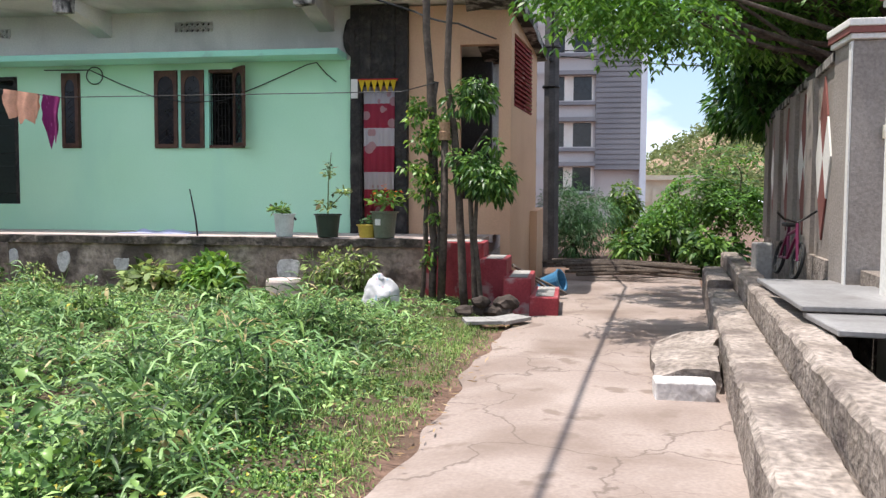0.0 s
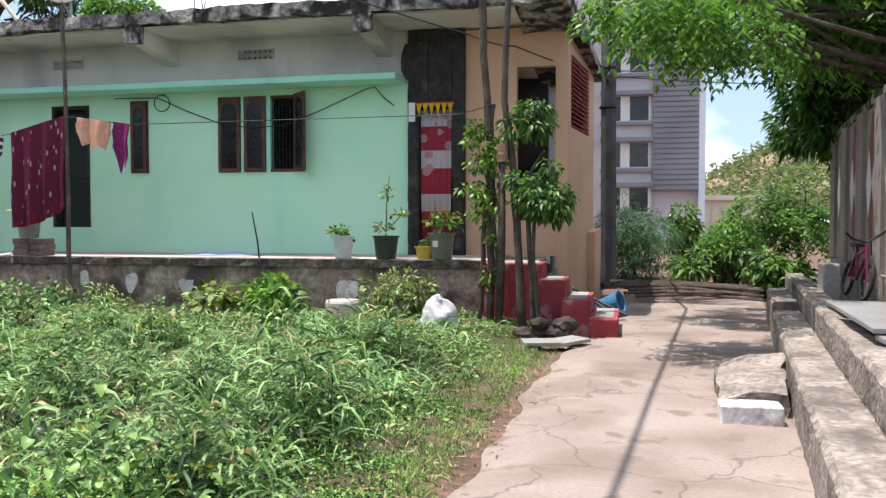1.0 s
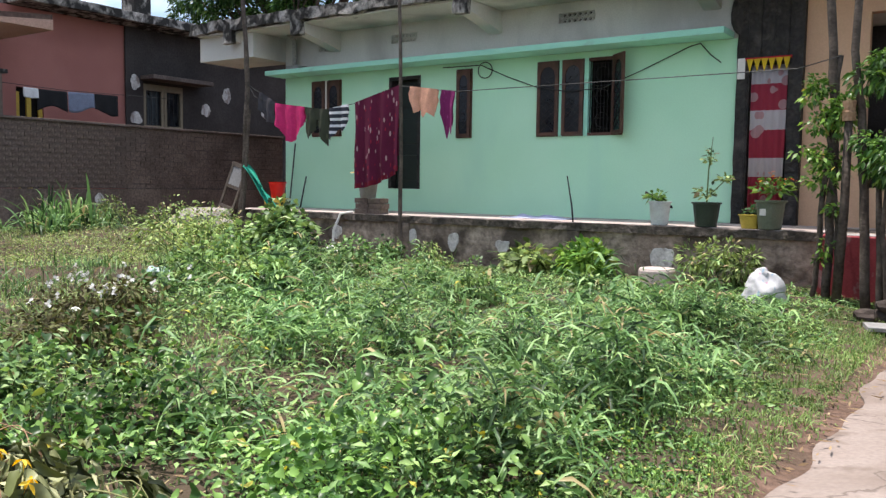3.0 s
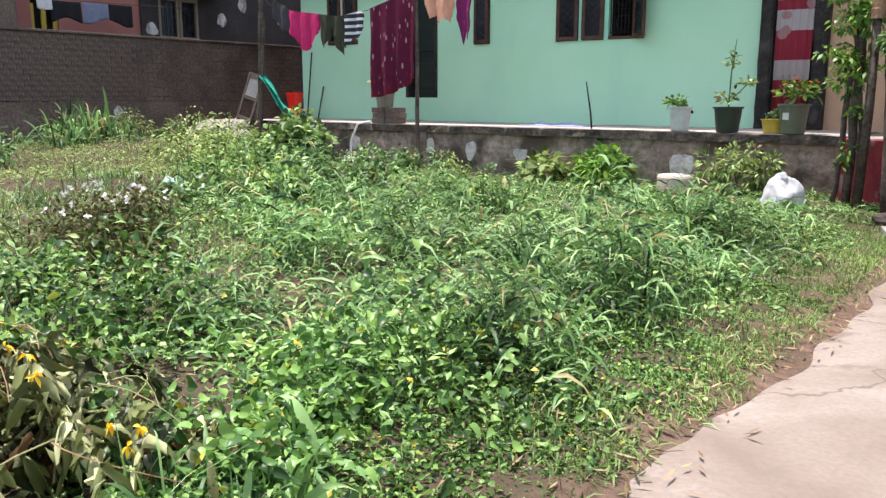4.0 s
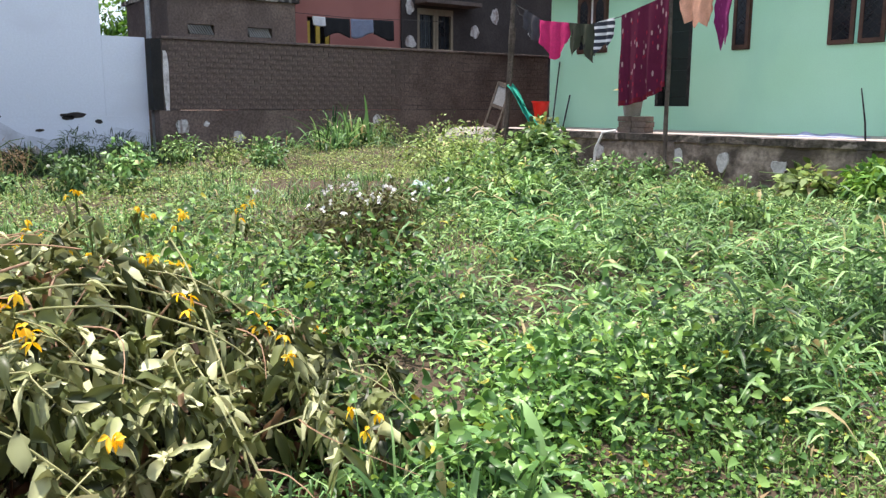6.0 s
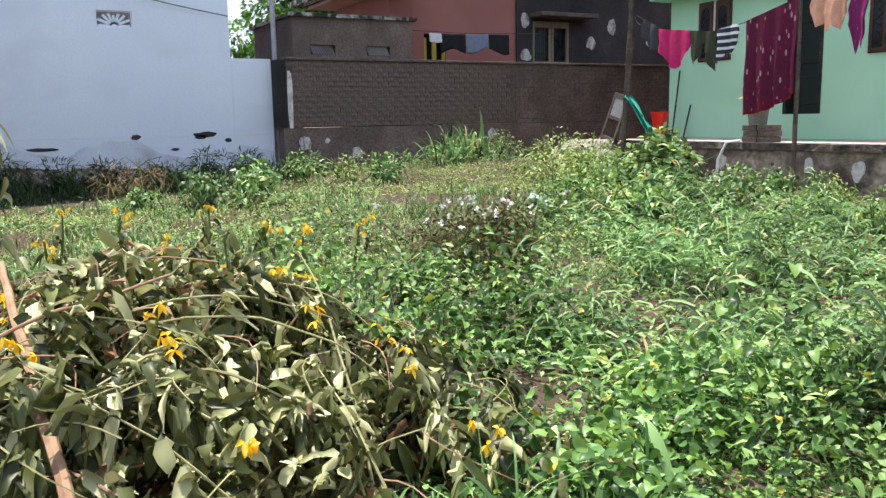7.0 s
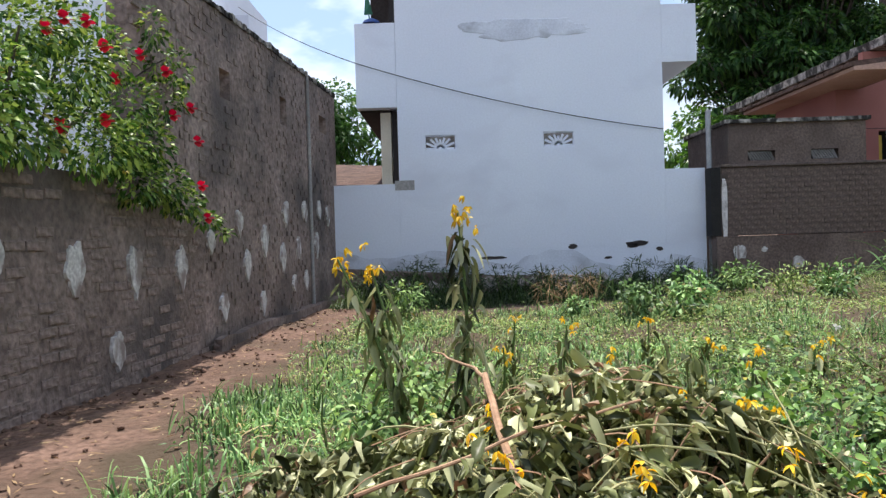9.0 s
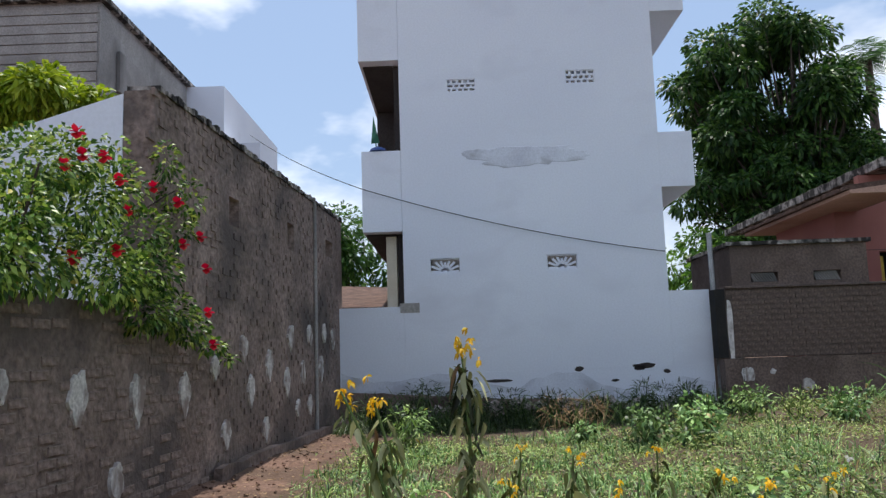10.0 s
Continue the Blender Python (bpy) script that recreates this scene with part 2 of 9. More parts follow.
M_BLUEW = surf("bluish_white_paint", (0.62, 0.66, 0.74), (0.68, 0.72, 0.79), 0.85, 0.4, 10, 0.05, fine_amt=0.06)
M_HILL = surf("scrub_hillside", (0.12, 0.13, 0.05), (0.2, 0.19, 0.085), 1.0, 0.08, 0.7, 0.8, 1.0, fine_amt=0.6,
              stain=(0.34, 0.24, 0.17), stain_scale=0.07, stain_lo=0.52, stain_hi=0.6)
M_WATER = surf("dark_drain_water", (0.02, 0.022, 0.016), (0.035, 0.035, 0.025), 0.12, 2, 20, 0.1, spec=0.5)
M_ROCK = surf("grey_rock", (0.28, 0.25, 0.23), (0.4, 0.36, 0.33), 0.95, 4, 22, 0.8, 0.02, fine_amt=0.4,
              stain=(0.14, 0.12, 0.1), stain_scale=4, stain_lo=0.55, stain_hi=0.7)
# stone colour lowered to stand for the shade beside the steps
M_SHADE_STONE = surf("shade_darkened_stone", (0.045, 0.035, 0.03), (0.09, 0.07, 0.06), 0.95, 6, 25, 0.6)
M_TILE = surf("clay_roof", (0.08, 0.05, 0.04), (0.15, 0.095, 0.075), 0.95, 3, 20, 0.6, 0.03, fine_amt=0.4)


def plain(name, c, rough=0.7, vary=0.15, scale=12.0, bump=0.2):
    return surf(name, tuple(v * (1 - vary) for v in c), c, rough, scale, 60, bump, 0.004, fine_amt=vary)


def road_material():
    m = surf("cracked_cement_road", (0.265, 0.21, 0.183), (0.35, 0.29, 0.258), 0.9, 0.8, 45, 0.35, 0.006, fine_amt=0.16,
             stain=(0.17, 0.125, 0.1), stain_scale=1.1, stain_lo=0.46, stain_hi=0.7, stain2=(0.2, 0.155, 0.13), stain2_scale=3.2, stain2_lo=0.6)
    n, l = m.node_tree.nodes, m.node_tree.links
    bs = n["Principled BSDF"]
    old = bs.inputs["Base Color"].links[0].from_socket
    tc = n.new("ShaderNodeTexCoord")
    nz = n.new("ShaderNodeTexNoise")
    nz.inputs["Scale"].default_value, nz.inputs["Detail"].default_value = 1.6, 6.0
    l.new(tc.outputs["Object"], nz.inputs["Vector"])
    add = n.new("ShaderNodeMix")
    add.data_type, add.blend_type = "RGBA", "ADD"
    add.inputs[0].default_value = 0.9
    l.new(tc.outputs["Object"], add.inputs[6])
    l.new(nz.outputs["Color"], add.inputs[7])
    vo = n.new("ShaderNodeTexVoronoi")
    vo.feature = "DISTANCE_TO_EDGE"
    vo.inputs["Scale"].default_value = 0.75
    l.new(add.outputs[2], vo.inputs["Vector"])
    mr = n.new("ShaderNodeMapRange")
    mr.inputs["From Min"].default_value, mr.inputs["From Max"].default_value = 0.002, 0.009
    mr.inputs["To Min"].default_value, mr.inputs["To Max"].default_value = 0.75, 0.0
    l.new(vo.outputs["Distance"], mr.inputs["Value"])
    mx = n.new("ShaderNodeMix")
    mx.data_type = "RGBA"
    l.new(mr.outputs["Result"], mx.inputs[0])
    l.new(old, mx.inputs[6])
    mx.inputs[7].default_value = (0.13, 0.1, 0.085, 1)
    vf = n.new("ShaderNodeTexVoronoi")
    vf.feature = "DISTANCE_TO_EDGE"
    vf.inputs["Scale"].default_value = 2.3
    l.new(add.outputs[2], vf.inputs["Vector"])
    nm = n.new("ShaderNodeTexNoise")
    nm.inputs["Scale"].default_value = 0.6
    l.new(tc.outputs["Object"], nm.inputs["Vector"])
    gate = n.new("ShaderNodeMapRange")
    gate.inputs["From Min"].default_value, gate.inputs["From Max"].default_value = 0.5, 0.6
    gate.inputs["To Max"].default_value = 0.6
    l.new(nm.outputs["Fac"], gate.inputs["Value"])
    mf = n.new("ShaderNodeMapRange")
    mf.inputs["From Min"].default_value, mf.inputs["From Max"].default_value = 0.003, 0.014
    mf.inputs["To Min"].default_value, mf.inputs["To Max"].default_value = 1.0, 0.0
    l.new(vf.outputs["Distance"], mf.inputs["Value"])
    both = n.new("ShaderNodeMath")
    both.operation = "MULTIPLY"
    l.new(mf.outputs["Result"], both.inputs[0])
    l.new(gate.outputs["Result"], both.inputs[1])
    m2 = n.new("ShaderNodeMix")
    m2.data_type = "RGBA"
    l.new(both.outputs[0], m2.inputs[0])
    l.new(mx.outputs[2], m2.inputs[6])
    m2.inputs[7].default_value = (0.14, 0.105, 0.09, 1)
    l.new(m2.outputs[2], bs.inputs["Base Color"])
    return m


M_ROAD = road_material()
# near-black ends of these leaf ramps stand in for shade between plants
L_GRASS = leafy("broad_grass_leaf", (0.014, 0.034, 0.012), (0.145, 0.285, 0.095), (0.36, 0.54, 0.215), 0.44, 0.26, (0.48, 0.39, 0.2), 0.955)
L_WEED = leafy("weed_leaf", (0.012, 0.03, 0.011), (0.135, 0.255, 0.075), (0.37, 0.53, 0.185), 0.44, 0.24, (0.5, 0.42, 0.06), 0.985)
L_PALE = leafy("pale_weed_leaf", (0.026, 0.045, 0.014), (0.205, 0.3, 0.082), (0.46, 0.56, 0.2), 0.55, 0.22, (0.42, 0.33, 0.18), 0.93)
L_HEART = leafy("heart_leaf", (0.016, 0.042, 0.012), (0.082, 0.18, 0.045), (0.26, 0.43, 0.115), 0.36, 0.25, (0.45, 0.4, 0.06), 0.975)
L_TURF = leafy("short_turf", (0.05, 0.1, 0.025), (0.15, 0.25, 0.065), (0.29, 0.38, 0.14), 0.55, 0.3, (0.4, 0.3, 0.17), 0.95)
L_DRY = leafy("dry_litter", (0.2, 0.13, 0.07), (0.32, 0.22, 0.12), (0.45, 0.34, 0.2), 0.8, 0.2)
# dark and pale ends stand in for the heap's shaded gaps and highlights
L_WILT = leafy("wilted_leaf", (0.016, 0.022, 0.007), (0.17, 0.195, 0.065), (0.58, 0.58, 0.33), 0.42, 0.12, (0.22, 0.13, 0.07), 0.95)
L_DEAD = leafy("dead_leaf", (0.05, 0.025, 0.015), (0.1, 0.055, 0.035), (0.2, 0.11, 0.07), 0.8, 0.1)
M_PALESTEM = surf("pale_green_stem", (0.3, 0.3, 0.12), (0.42, 0.4, 0.2), 0.6, 8.0, 60.0, 0.1)
M_PEACHY = surf("dusty_pink_plaster", (0.4, 0.24, 0.18), (0.5, 0.32, 0.25), 0.9, 1.0, 30, 0.1)
L_TREE = leafy("neem_leaf", (0.02, 0.065, 0.015), (0.045, 0.12, 0.025), (0.09, 0.2, 0.045), 0.4, 0.4)
L_NEEM = leafy("dark_neem_leaf", (0.012, 0.04, 0.012), (0.03, 0.085, 0.02), (0.1, 0.2, 0.045), 0.42, 0.3)
L_PORCH = leafy("dark_glossy_leaf", (0.018, 0.055, 0.014), (0.055, 0.13, 0.028), (0.17, 0.3, 0.07), 0.36, 0.28)
L_LANE = leafy("lane_shrub_leaf", (0.015, 0.045, 0.012), (0.06, 0.14, 0.03), (0.2, 0.34, 0.08), 0.42, 0.3)
L_TREE2 = leafy("bright_tree_leaf", (0.04, 0.11, 0.02), (0.08, 0.19, 0.035), (0.15, 0.3, 0.06), 0.4, 0.4)
L_BUSH = leafy("dark_bush_leaf", (0.03, 0.08, 0.03), (0.055, 0.13, 0.05), (0.1, 0.19, 0.08), 0.5, 0.3)
L_SHRUB = leafy("glossy_shrub_leaf", (0.035, 0.09, 0.018), (0.1, 0.21, 0.04), (0.24, 0.38, 0.08), 0.35, 0.3, (0.4, 0.36, 0.08), 0.98)
L_HIB = leafy("hibiscus_leaf", (0.02, 0.055, 0.012), (0.07, 0.165, 0.028), (0.38, 0.5, 0.12), 0.4, 0.25, (0.4, 0.36, 0.08), 0.98)
L_YELLOW = leafy("yellow_petal", (0.75, 0.42, 0.015), (0.88, 0.56, 0.03), (0.95, 0.72, 0.09), 0.6, 0.35)
L_RED = leafy("red_petal", (0.42, 0.004, 0.008), (0.58, 0.008, 0.014), (0.7, 0.02, 0.03), 0.55, 0.15)
L_WHITE = leafy("white_petal", (0.7, 0.68, 0.66), (0.8, 0.78, 0.76), (0.85, 0.84, 0.82), 0.6, 0.3)


# ---- mesh helpers ----
def link(name, bm, material, parent=None, label="", smooth=False):
    me = bpy.data.meshes.new(name)
    bmesh.ops.recalc_face_normals(bm, faces=bm.faces[:])
    bm.to_mesh(me)
    bm.free()
    if smooth:
        me.polygons.foreach_set("use_smooth", [True] * len(me.polygons))
    me.materials.append(material)
    ob = new(name, me)
    if parent:
        adopt(ob, parent)
    if label:
        ob["label"] = label
    return ob


def adopt(ob, parent):
    ob.parent = parent
    if parent.type == "EMPTY":
        ob.matrix_parent_inverse = Matrix.Translation(-parent.location)


def part(name, bm, material, parent, label="", smooth=False):
    return link(name, bm, material, parent, label, smooth)


def thing(name, label, category, group="", kind="", at=(0, 0, 0)):
    ob = new(name)
    ob.location = at
    ob.empty_display_size = 0.1
    return tagged(ob, label, category, group, kind)


def B():
    return bmesh.new()


def box(bm, x0, x1, y0, y1, z0, z1, bevel=0.0, m=None):
    v = [bm.verts.new((x, y, z)) for x in (x0, x1) for y in (y0, y1) for z in (z0, z1)]
    fs = [bm.faces.new([v[i] for i in q]) for q in ((0, 1, 3, 2), (4, 6, 7, 5), (0, 4, 5, 1), (2, 3, 7, 6), (0, 2, 6, 4), (1, 5, 7, 3))]
    if bevel:
        es = list({e for f in fs for e in f.edges})
        r = bmesh.ops.bevel(bm, geom=es, offset=bevel, segments=2, affect="EDGES", profile=0.5)
        v = list({x for f in r["faces"] for x in f.verts} | {x for x in v if x.is_valid})
    if m is not None:
        for x in v:
            x.co = m @ x.co
    return bm


def prism(bm, pts, z0, z1):
    """An upright solid over a polygon of (x, y); z1 may be a list, one height a corner."""
    tops = z1 if isinstance(z1, (list, tuple)) else [z1] * len(pts)
    a = [bm.verts.new((x, y, z0)) for x, y in pts]
    b = [bm.verts.new((x, y, z)) for (x, y), z in zip(pts, tops)]
    bm.faces.new(a)
    bm.faces.new(b)
    k = len(pts)
    for i in range(k):
        bm.faces.new((a[i], a[(i + 1) % k], b[(i + 1) % k], b[i]))
    return bm


def tube(bm, pts, radii, sides=8, caps=True):
    pts = [Vector(p) for p in pts]
    if not isinstance(radii, (list, tuple)):
        radii = [radii] * len(pts)
    rings = []
    side = None
    for i, p in enumerate(pts):
        d = (pts[min(i + 1, len(pts) - 1)] - pts[max(i - 1, 0)]).normalized()
        if side is None:
            side = d.cross(Vector((0.3, 0.9, 0.1)) if abs(d.z) > 0.5 else Vector((0, 0, 1))).normalized()
        side = (side - d * side.dot(d)).normalized()
        up = d.cross(side)
        rings.append([bm.verts.new(p + (side * math.cos(2 * math.pi * k / sides) + up * math.sin(2 * math.pi * k / sides)) * radii[i]) for k in range(sides)])
    for a, b in zip(rings, rings[1:]):
        for k in range(sides):
            bm.faces.new((a[k], a[(k + 1) % sides], b[(k + 1) % sides], b[k]))
    if caps:
        bm.faces.new(rings[0][::-1])
        bm.faces.new(rings[-1])
    return bm


def lathe(bm, profile, at=(0, 0, 0), sides=20):
    """A turned form from (radius, height) pairs, bottom to top."""
    x, y, z = at
    rings = [[bm.verts.new((x + r * math.cos(2 * math.pi * k / sides), y + r * math.sin(2 * math.pi * k / sides), z + h)) for k in range(sides)] for r, h in profile]
    for a, b in zip(rings, rings[1:]):
        for k in range(sides):
            bm.faces.new((a[k], a[(k + 1) % sides], b[(k + 1) % sides], b[k]))
    bm.faces.new(rings[0][::-1])
    bm.faces.new(rings[-1])
    return bm


def wall_cells(bm, u0, u1, z0, z1, holes, place):
    """A wall from u0 to u1 and z0 to z1 with rectangular holes (u0, u1, z0, z1) through it. place(u, z, side) gives the point."""
    us = sorted({u0, u1, *[h[i] for h in holes for i in (0, 1)]})
    zs = sorted({z0, z1, *[h[i] for h in holes for i in (2, 3)]})
    cache = {}

    def vert(u, z, s):
        k = (round(u, 4), round(z, 4), s)
        if k not in cache:
            cache[k] = bm.verts.new(place(u, z, s))
        return cache[k]

    def solid(i, j):
        if not (0 <= i < len(us) - 1 and 0 <= j < len(zs) - 1):
            return False
        u, z = (us[i] + us[i + 1]) / 2, (zs[j] + zs[j + 1]) / 2
        return not any(h[0] < u < h[1] and h[2] < z < h[3] for h in holes)

    for i in range(len(us) - 1):
        for j in range(len(zs) - 1):
            if not solid(i, j):
                continue
            a, b, c, d = us[i], us[i + 1], zs[j], zs[j + 1]
            for s in (0, 1):
                bm.faces.new([vert(a, c, s), vert(b, c, s), vert(b, d, s), vert(a, d, s)])
            for (di, dj, p, q) in ((-1, 0, (a, c), (a, d)), (1, 0, (b, c), (b, d)), (0, -1, (a, c), (b, c)), (0, 1, (a, d), (b, d))):
                if not solid(i + di, j + dj):
                    bm.faces.new([vert(*p, 0), vert(*q, 0), vert(*q, 1), vert(*p, 1)])
    return bm


def xwall(bm, x0, x1, z0, z1, y_front, y_back, holes=()):
    return wall_cells(bm, x0, x1, z0, z1, list(holes), lambda u, z, s: (u, y_back if s else y_front, z))


def ywall(bm, y0, y1, z0, z1, x_front, x_back, holes=()):
    return wall_cells(bm, y0, y1, z0, z1, list(holes), lambda u, z, s: (x_back if s else x_front, u, z))


def rough_up(bm, amount, freq, axis=None):
    for v in bm.verts:
        d = noise.noise_vector(v.co * freq) * amount
        if axis is not None:
            d = Vector([d[i] if i in axis else 0 for i in range(3)])
        v.co += d
    return bm


def cut_fine(bm, step):
    """Splits long edges so that a form can be roughened."""
    for _ in range(7):
        long_edges = [e for e in bm.edges if e.calc_length() > step]
        if not long_edges:
            break
        bmesh.ops.subdivide_edges(bm, edges=long_edges, cuts=1, use_grid_fill=True)
    return bm


def blob(bm, c, r, seed=0, rough=0.25, squash=(1, 1, 1), sub=2):
    t = bmesh.new()
    bmesh.ops.create_icosphere(t, subdivisions=sub, radius=1.0)
    for v in t.verts:
        k = 1 + rough * noise.noise(v.co * 1.4 + Vector((seed * 3.1, seed * 1.7, 0)))
        v.co = Vector((v.co.x * squash[0], v.co.y * squash[1], v.co.z * squash[2])) * (r * k) + Vector(c)
    me = bpy.data.meshes.new("tmp")
    t.to_mesh(me)
    t.free()
    bm.from_mesh(me)
    bpy.data.meshes.remove(me)
    return bm


rng = np.random.default_rng(7)


def leaf_arrays(base, way, length, width, droop, segs=3, shape="blade", roll=0.6, fold=0.0, vee=0.0, twist=0.0):
    """Strips of leaf: base and first way of each, how long, how wide, how far the tip hangs."""
    base, way = np.asarray(base, float), np.asarray(way, float)
    n = len(base)
    way = way / np.maximum(np.linalg.norm(way, axis=1, keepdims=True), 1e-6)
    length, width, droop = (np.broadcast_to(np.asarray(v, float), (n,)) for v in (length, width, droop))
    side = np.cross(way, np.array([0, 0, 1.0]))
    bad = np.linalg.norm(side, axis=1) < 1e-3
    side[bad] = (1, 0, 0)
    side /= np.linalg.norm(side, axis=1, keepdims=True)
    up = np.cross(side, way)
    a = rng.normal(0, roll, n)[:, None]
    side = side * np.cos(a) + up * np.sin(a)
    s = np.linspace(0, 1, segs + 1)
    if shape == "blade":
        prof = np.minimum(0.55 + 1.2 * s, 1.0) * (1 - s ** 2.2) + 0.03
    elif shape == "ovate":
        prof = np.sin(np.pi * np.clip(s, 0, 1) ** 0.75) ** 0.8 + 0.04
    elif shape == "heart":
        prof = np.clip(np.sin(np.pi * np.clip(0.16 + 0.84 * s, 0, 1) ** 0.85), 0.02, 1) ** 0.7
    else:
        prof = np.sin(np.pi * np.clip(s, 0, 1)) + 0.05
    up = np.cross(side, way)
    tw = rng.normal(0, twist, n)[:, None] if twist else np.zeros((n, 1))
    if vee:
        verts = np.empty((n, segs + 1, 3, 3))
        for i, si in enumerate(s):
            p = base + way * (length * si)[:, None]
            p[:, 2] -= droop * length * si ** 2
            sd = side * np.cos(tw * si) + up * np.sin(tw * si)
            nm = up * np.cos(tw * si) - side * np.sin(tw * si)
            w = sd * (width * prof[i] / 2)[:, None]
            lift = nm * (vee * width * prof[i] / 2)[:, None]
            verts[:, i, 0], verts[:, i, 1], verts[:, i, 2] = p - w + lift, p, p + w + lift
        k = (segs + 1) * 3
        quad = np.array([[3 * i + c, 3 * i + c + 1, 3 * i + c + 4, 3 * i + c + 3] for i in range(segs) for c in (0, 1)])
        faces = (np.arange(n)[:, None, None] * k + quad[None]).reshape(-1, 4)
        return verts.reshape(-1, 3), faces
    verts = np.empty((n, segs + 1, 2, 3))
    for i, si in enumerate(s):
        p = base + way * (length * si)[:, None]
        p[:, 2] -= droop * length * si ** 2
        w = side * (width * prof[i] / 2)[:, None]
        verts[:, i, 0], verts[:, i, 1] = p - w, p + w
        if fold:
            verts[:, i, :, 2] += (fold * width * prof[i])[:, None]
    k = (segs + 1) * 2
    quad = np.array([[2 * i, 2 * i + 1, 2 * i + 3, 2 * i + 2] for i in range(segs)])
    faces = (np.arange(n)[:, None, None] * k + quad[None]).reshape(-1, 4)
    return verts.reshape(-1, 3), faces


def quads(name, chunks, material, parent=None, label="", smooth=True):
    """One mesh from several (verts, faces) chunks of quads."""
    vs, fs, off = [], [], 0
    for v, f in chunks:
        vs.append(v)
        fs.append(f + off)
        off += len(v)
    v, f = np.concatenate(vs), np.concatenate(fs)
    me = bpy.data.meshes.new(name)
    me.vertices.add(len(v))
    me.vertices.foreach_set("co", v.astype(np.float32).ravel())
    me.loops.add(f.size)
    me.loops.foreach_set("vertex_index", f.astype(np.int32).ravel())
    me.polygons.add(len(f))
    me.polygons.foreach_set("loop_start", np.arange(0, f.size, 4, dtype=np.int32))
    me.polygons.foreach_set("use_smooth", np.full(len(f), smooth))
    me.update(calc_edges=True)
    me.validate()
    me.materials.append(material)
    ob = new(name, me)
    if parent:
        adopt(ob, parent)
    if label:
        ob["label"] = label
    return ob


# ---- ground, lane, drain ----
def ground_z(x, y):
    """Height of the plot's soil."""
    x, y = np.asarray(x, float), np.asarray(y, float)
    z = 0.06 + 0.36 * np.exp(-((x + 12.6) ** 2 / 6 + (y - 7.2) ** 2 / 9)) + 0.2 * np.exp(-((x + 9.5) ** 2 / 12 + (y - 4.0) ** 2 / 8))
    z = z + 0.035 * np.sin(1.7 * x + 0.6 * y) * np.sin(1.3 * y - 0.8 * x)
    inside = np.clip((-1.25 - x) / 0.6, 0, 1) * np.clip((x + 17) / 1.0, 0, 1) * np.clip((y + 3.6) / 0.5, 0, 1) * np.clip((11.0 - y) / 0.8, 0, 1)
    return np.where(x < -1.0, z * inside, 0.0) - np.where(x >= -1.25, 0.05, 0.012)


def left_edge(y):
    return -1.38 + 0.055 * y + 0.035 * math.sin(1.9 * y + 0.5) + 0.025 * math.sin(4.3 * y) + 0.02 * math.sin(9.1 * y + 1) - 0.09 * math.exp(-((y - 1.4) ** 2) / 0.8) - 0.02 * max(y - 5, 0)


def kerb_x(y):
    return -0.04 + 0.13 * y


def axis_steps(lo, hi, fine, far):
    a = list(np.arange(lo, hi + 1e-6, fine))
    out, d, p = [], fine * 2, hi
    while p < far:
        p += d
        out.append(p)
        d *= 1.5
    left, d, p = [], fine * 2, lo
    while p > -far:
        p -= d
        left.append(p)
        d *= 1.5
    return np.array(left[::-1] + a + out)


def ground_material():
    """Red soil by wall and lane, dark weed soil deepened to stand for shade."""
    m = surf("soil_dark_under_weeds", (0.13, 0.08, 0.057), (0.215, 0.135, 0.102), 1.0, 1.5, 18, 0.9, 0.04, fine_amt=0.45,
             stain=(0.11, 0.075, 0.055), stain_scale=1.0, stain_lo=0.5, stain_hi=0.7)
    n, l = m.node_tree.nodes, m.node_tree.links
    bs = n["Principled BSDF"]
    old = bs.inputs["Base Color"].links[0].from_socket
    tc = n.new("ShaderNodeTexCoord")
    sp = n.new("ShaderNodeSeparateXYZ")
    l.new(tc.outputs["Object"], sp.inputs["Vector"])
    nz = n.new("ShaderNodeTexNoise")
    nz.inputs["Scale"].default_value, nz.inputs["Detail"].default_value = 2.2, 6.0
    l.new(tc.outputs["Object"], nz.inputs["Vector"])

    def math_node(op, a, b):
        t = n.new("ShaderNodeMath")
        t.operation = op
        for sock, v in ((t.inputs[0], a), (t.inputs[1], b)):
            if isinstance(v, bpy.types.NodeSocket):
                l.new(v, sock)
            else:
                sock.default_value = v
        return t.outputs[0]

    def step(v, lo, hi):
        r = n.new("ShaderNodeMapRange")
        r.inputs["From Min"].default_value, r.inputs["From Max"].default_value = lo, hi
        l.new(v, r.inputs["Value"])
        return r.outputs["Result"]

    wob = math_node("MULTIPLY", nz.outputs["Fac"], 1.1)
    from_wall = math_node("ADD", math_node("ADD", math_node("MULTIPLY", sp.outputs["X"], 0.081), sp.outputs["Y"]), wob)
    mask = math_node("MULTIPLY", step(from_wall, -2.3, -1.9), step(math_node("ADD", sp.outputs["X"], wob), -0.75, -1.0))
    mask = math_node("MULTIPLY", mask, step(sp.outputs["Y"], 10.2, 10.0))
    mx = n.new("ShaderNodeMix")
    mx.data_type = "RGBA"
    l.new(mask, mx.inputs[0])
    l.new(old, mx.inputs[6])
    # soil tone under the weeds, lowered for the shade among them
    mx.inputs[7].default_value = (0.08, 0.058, 0.038, 1)
    l.new(mx.outputs[2], bs.inputs["Base Color"])
    return m


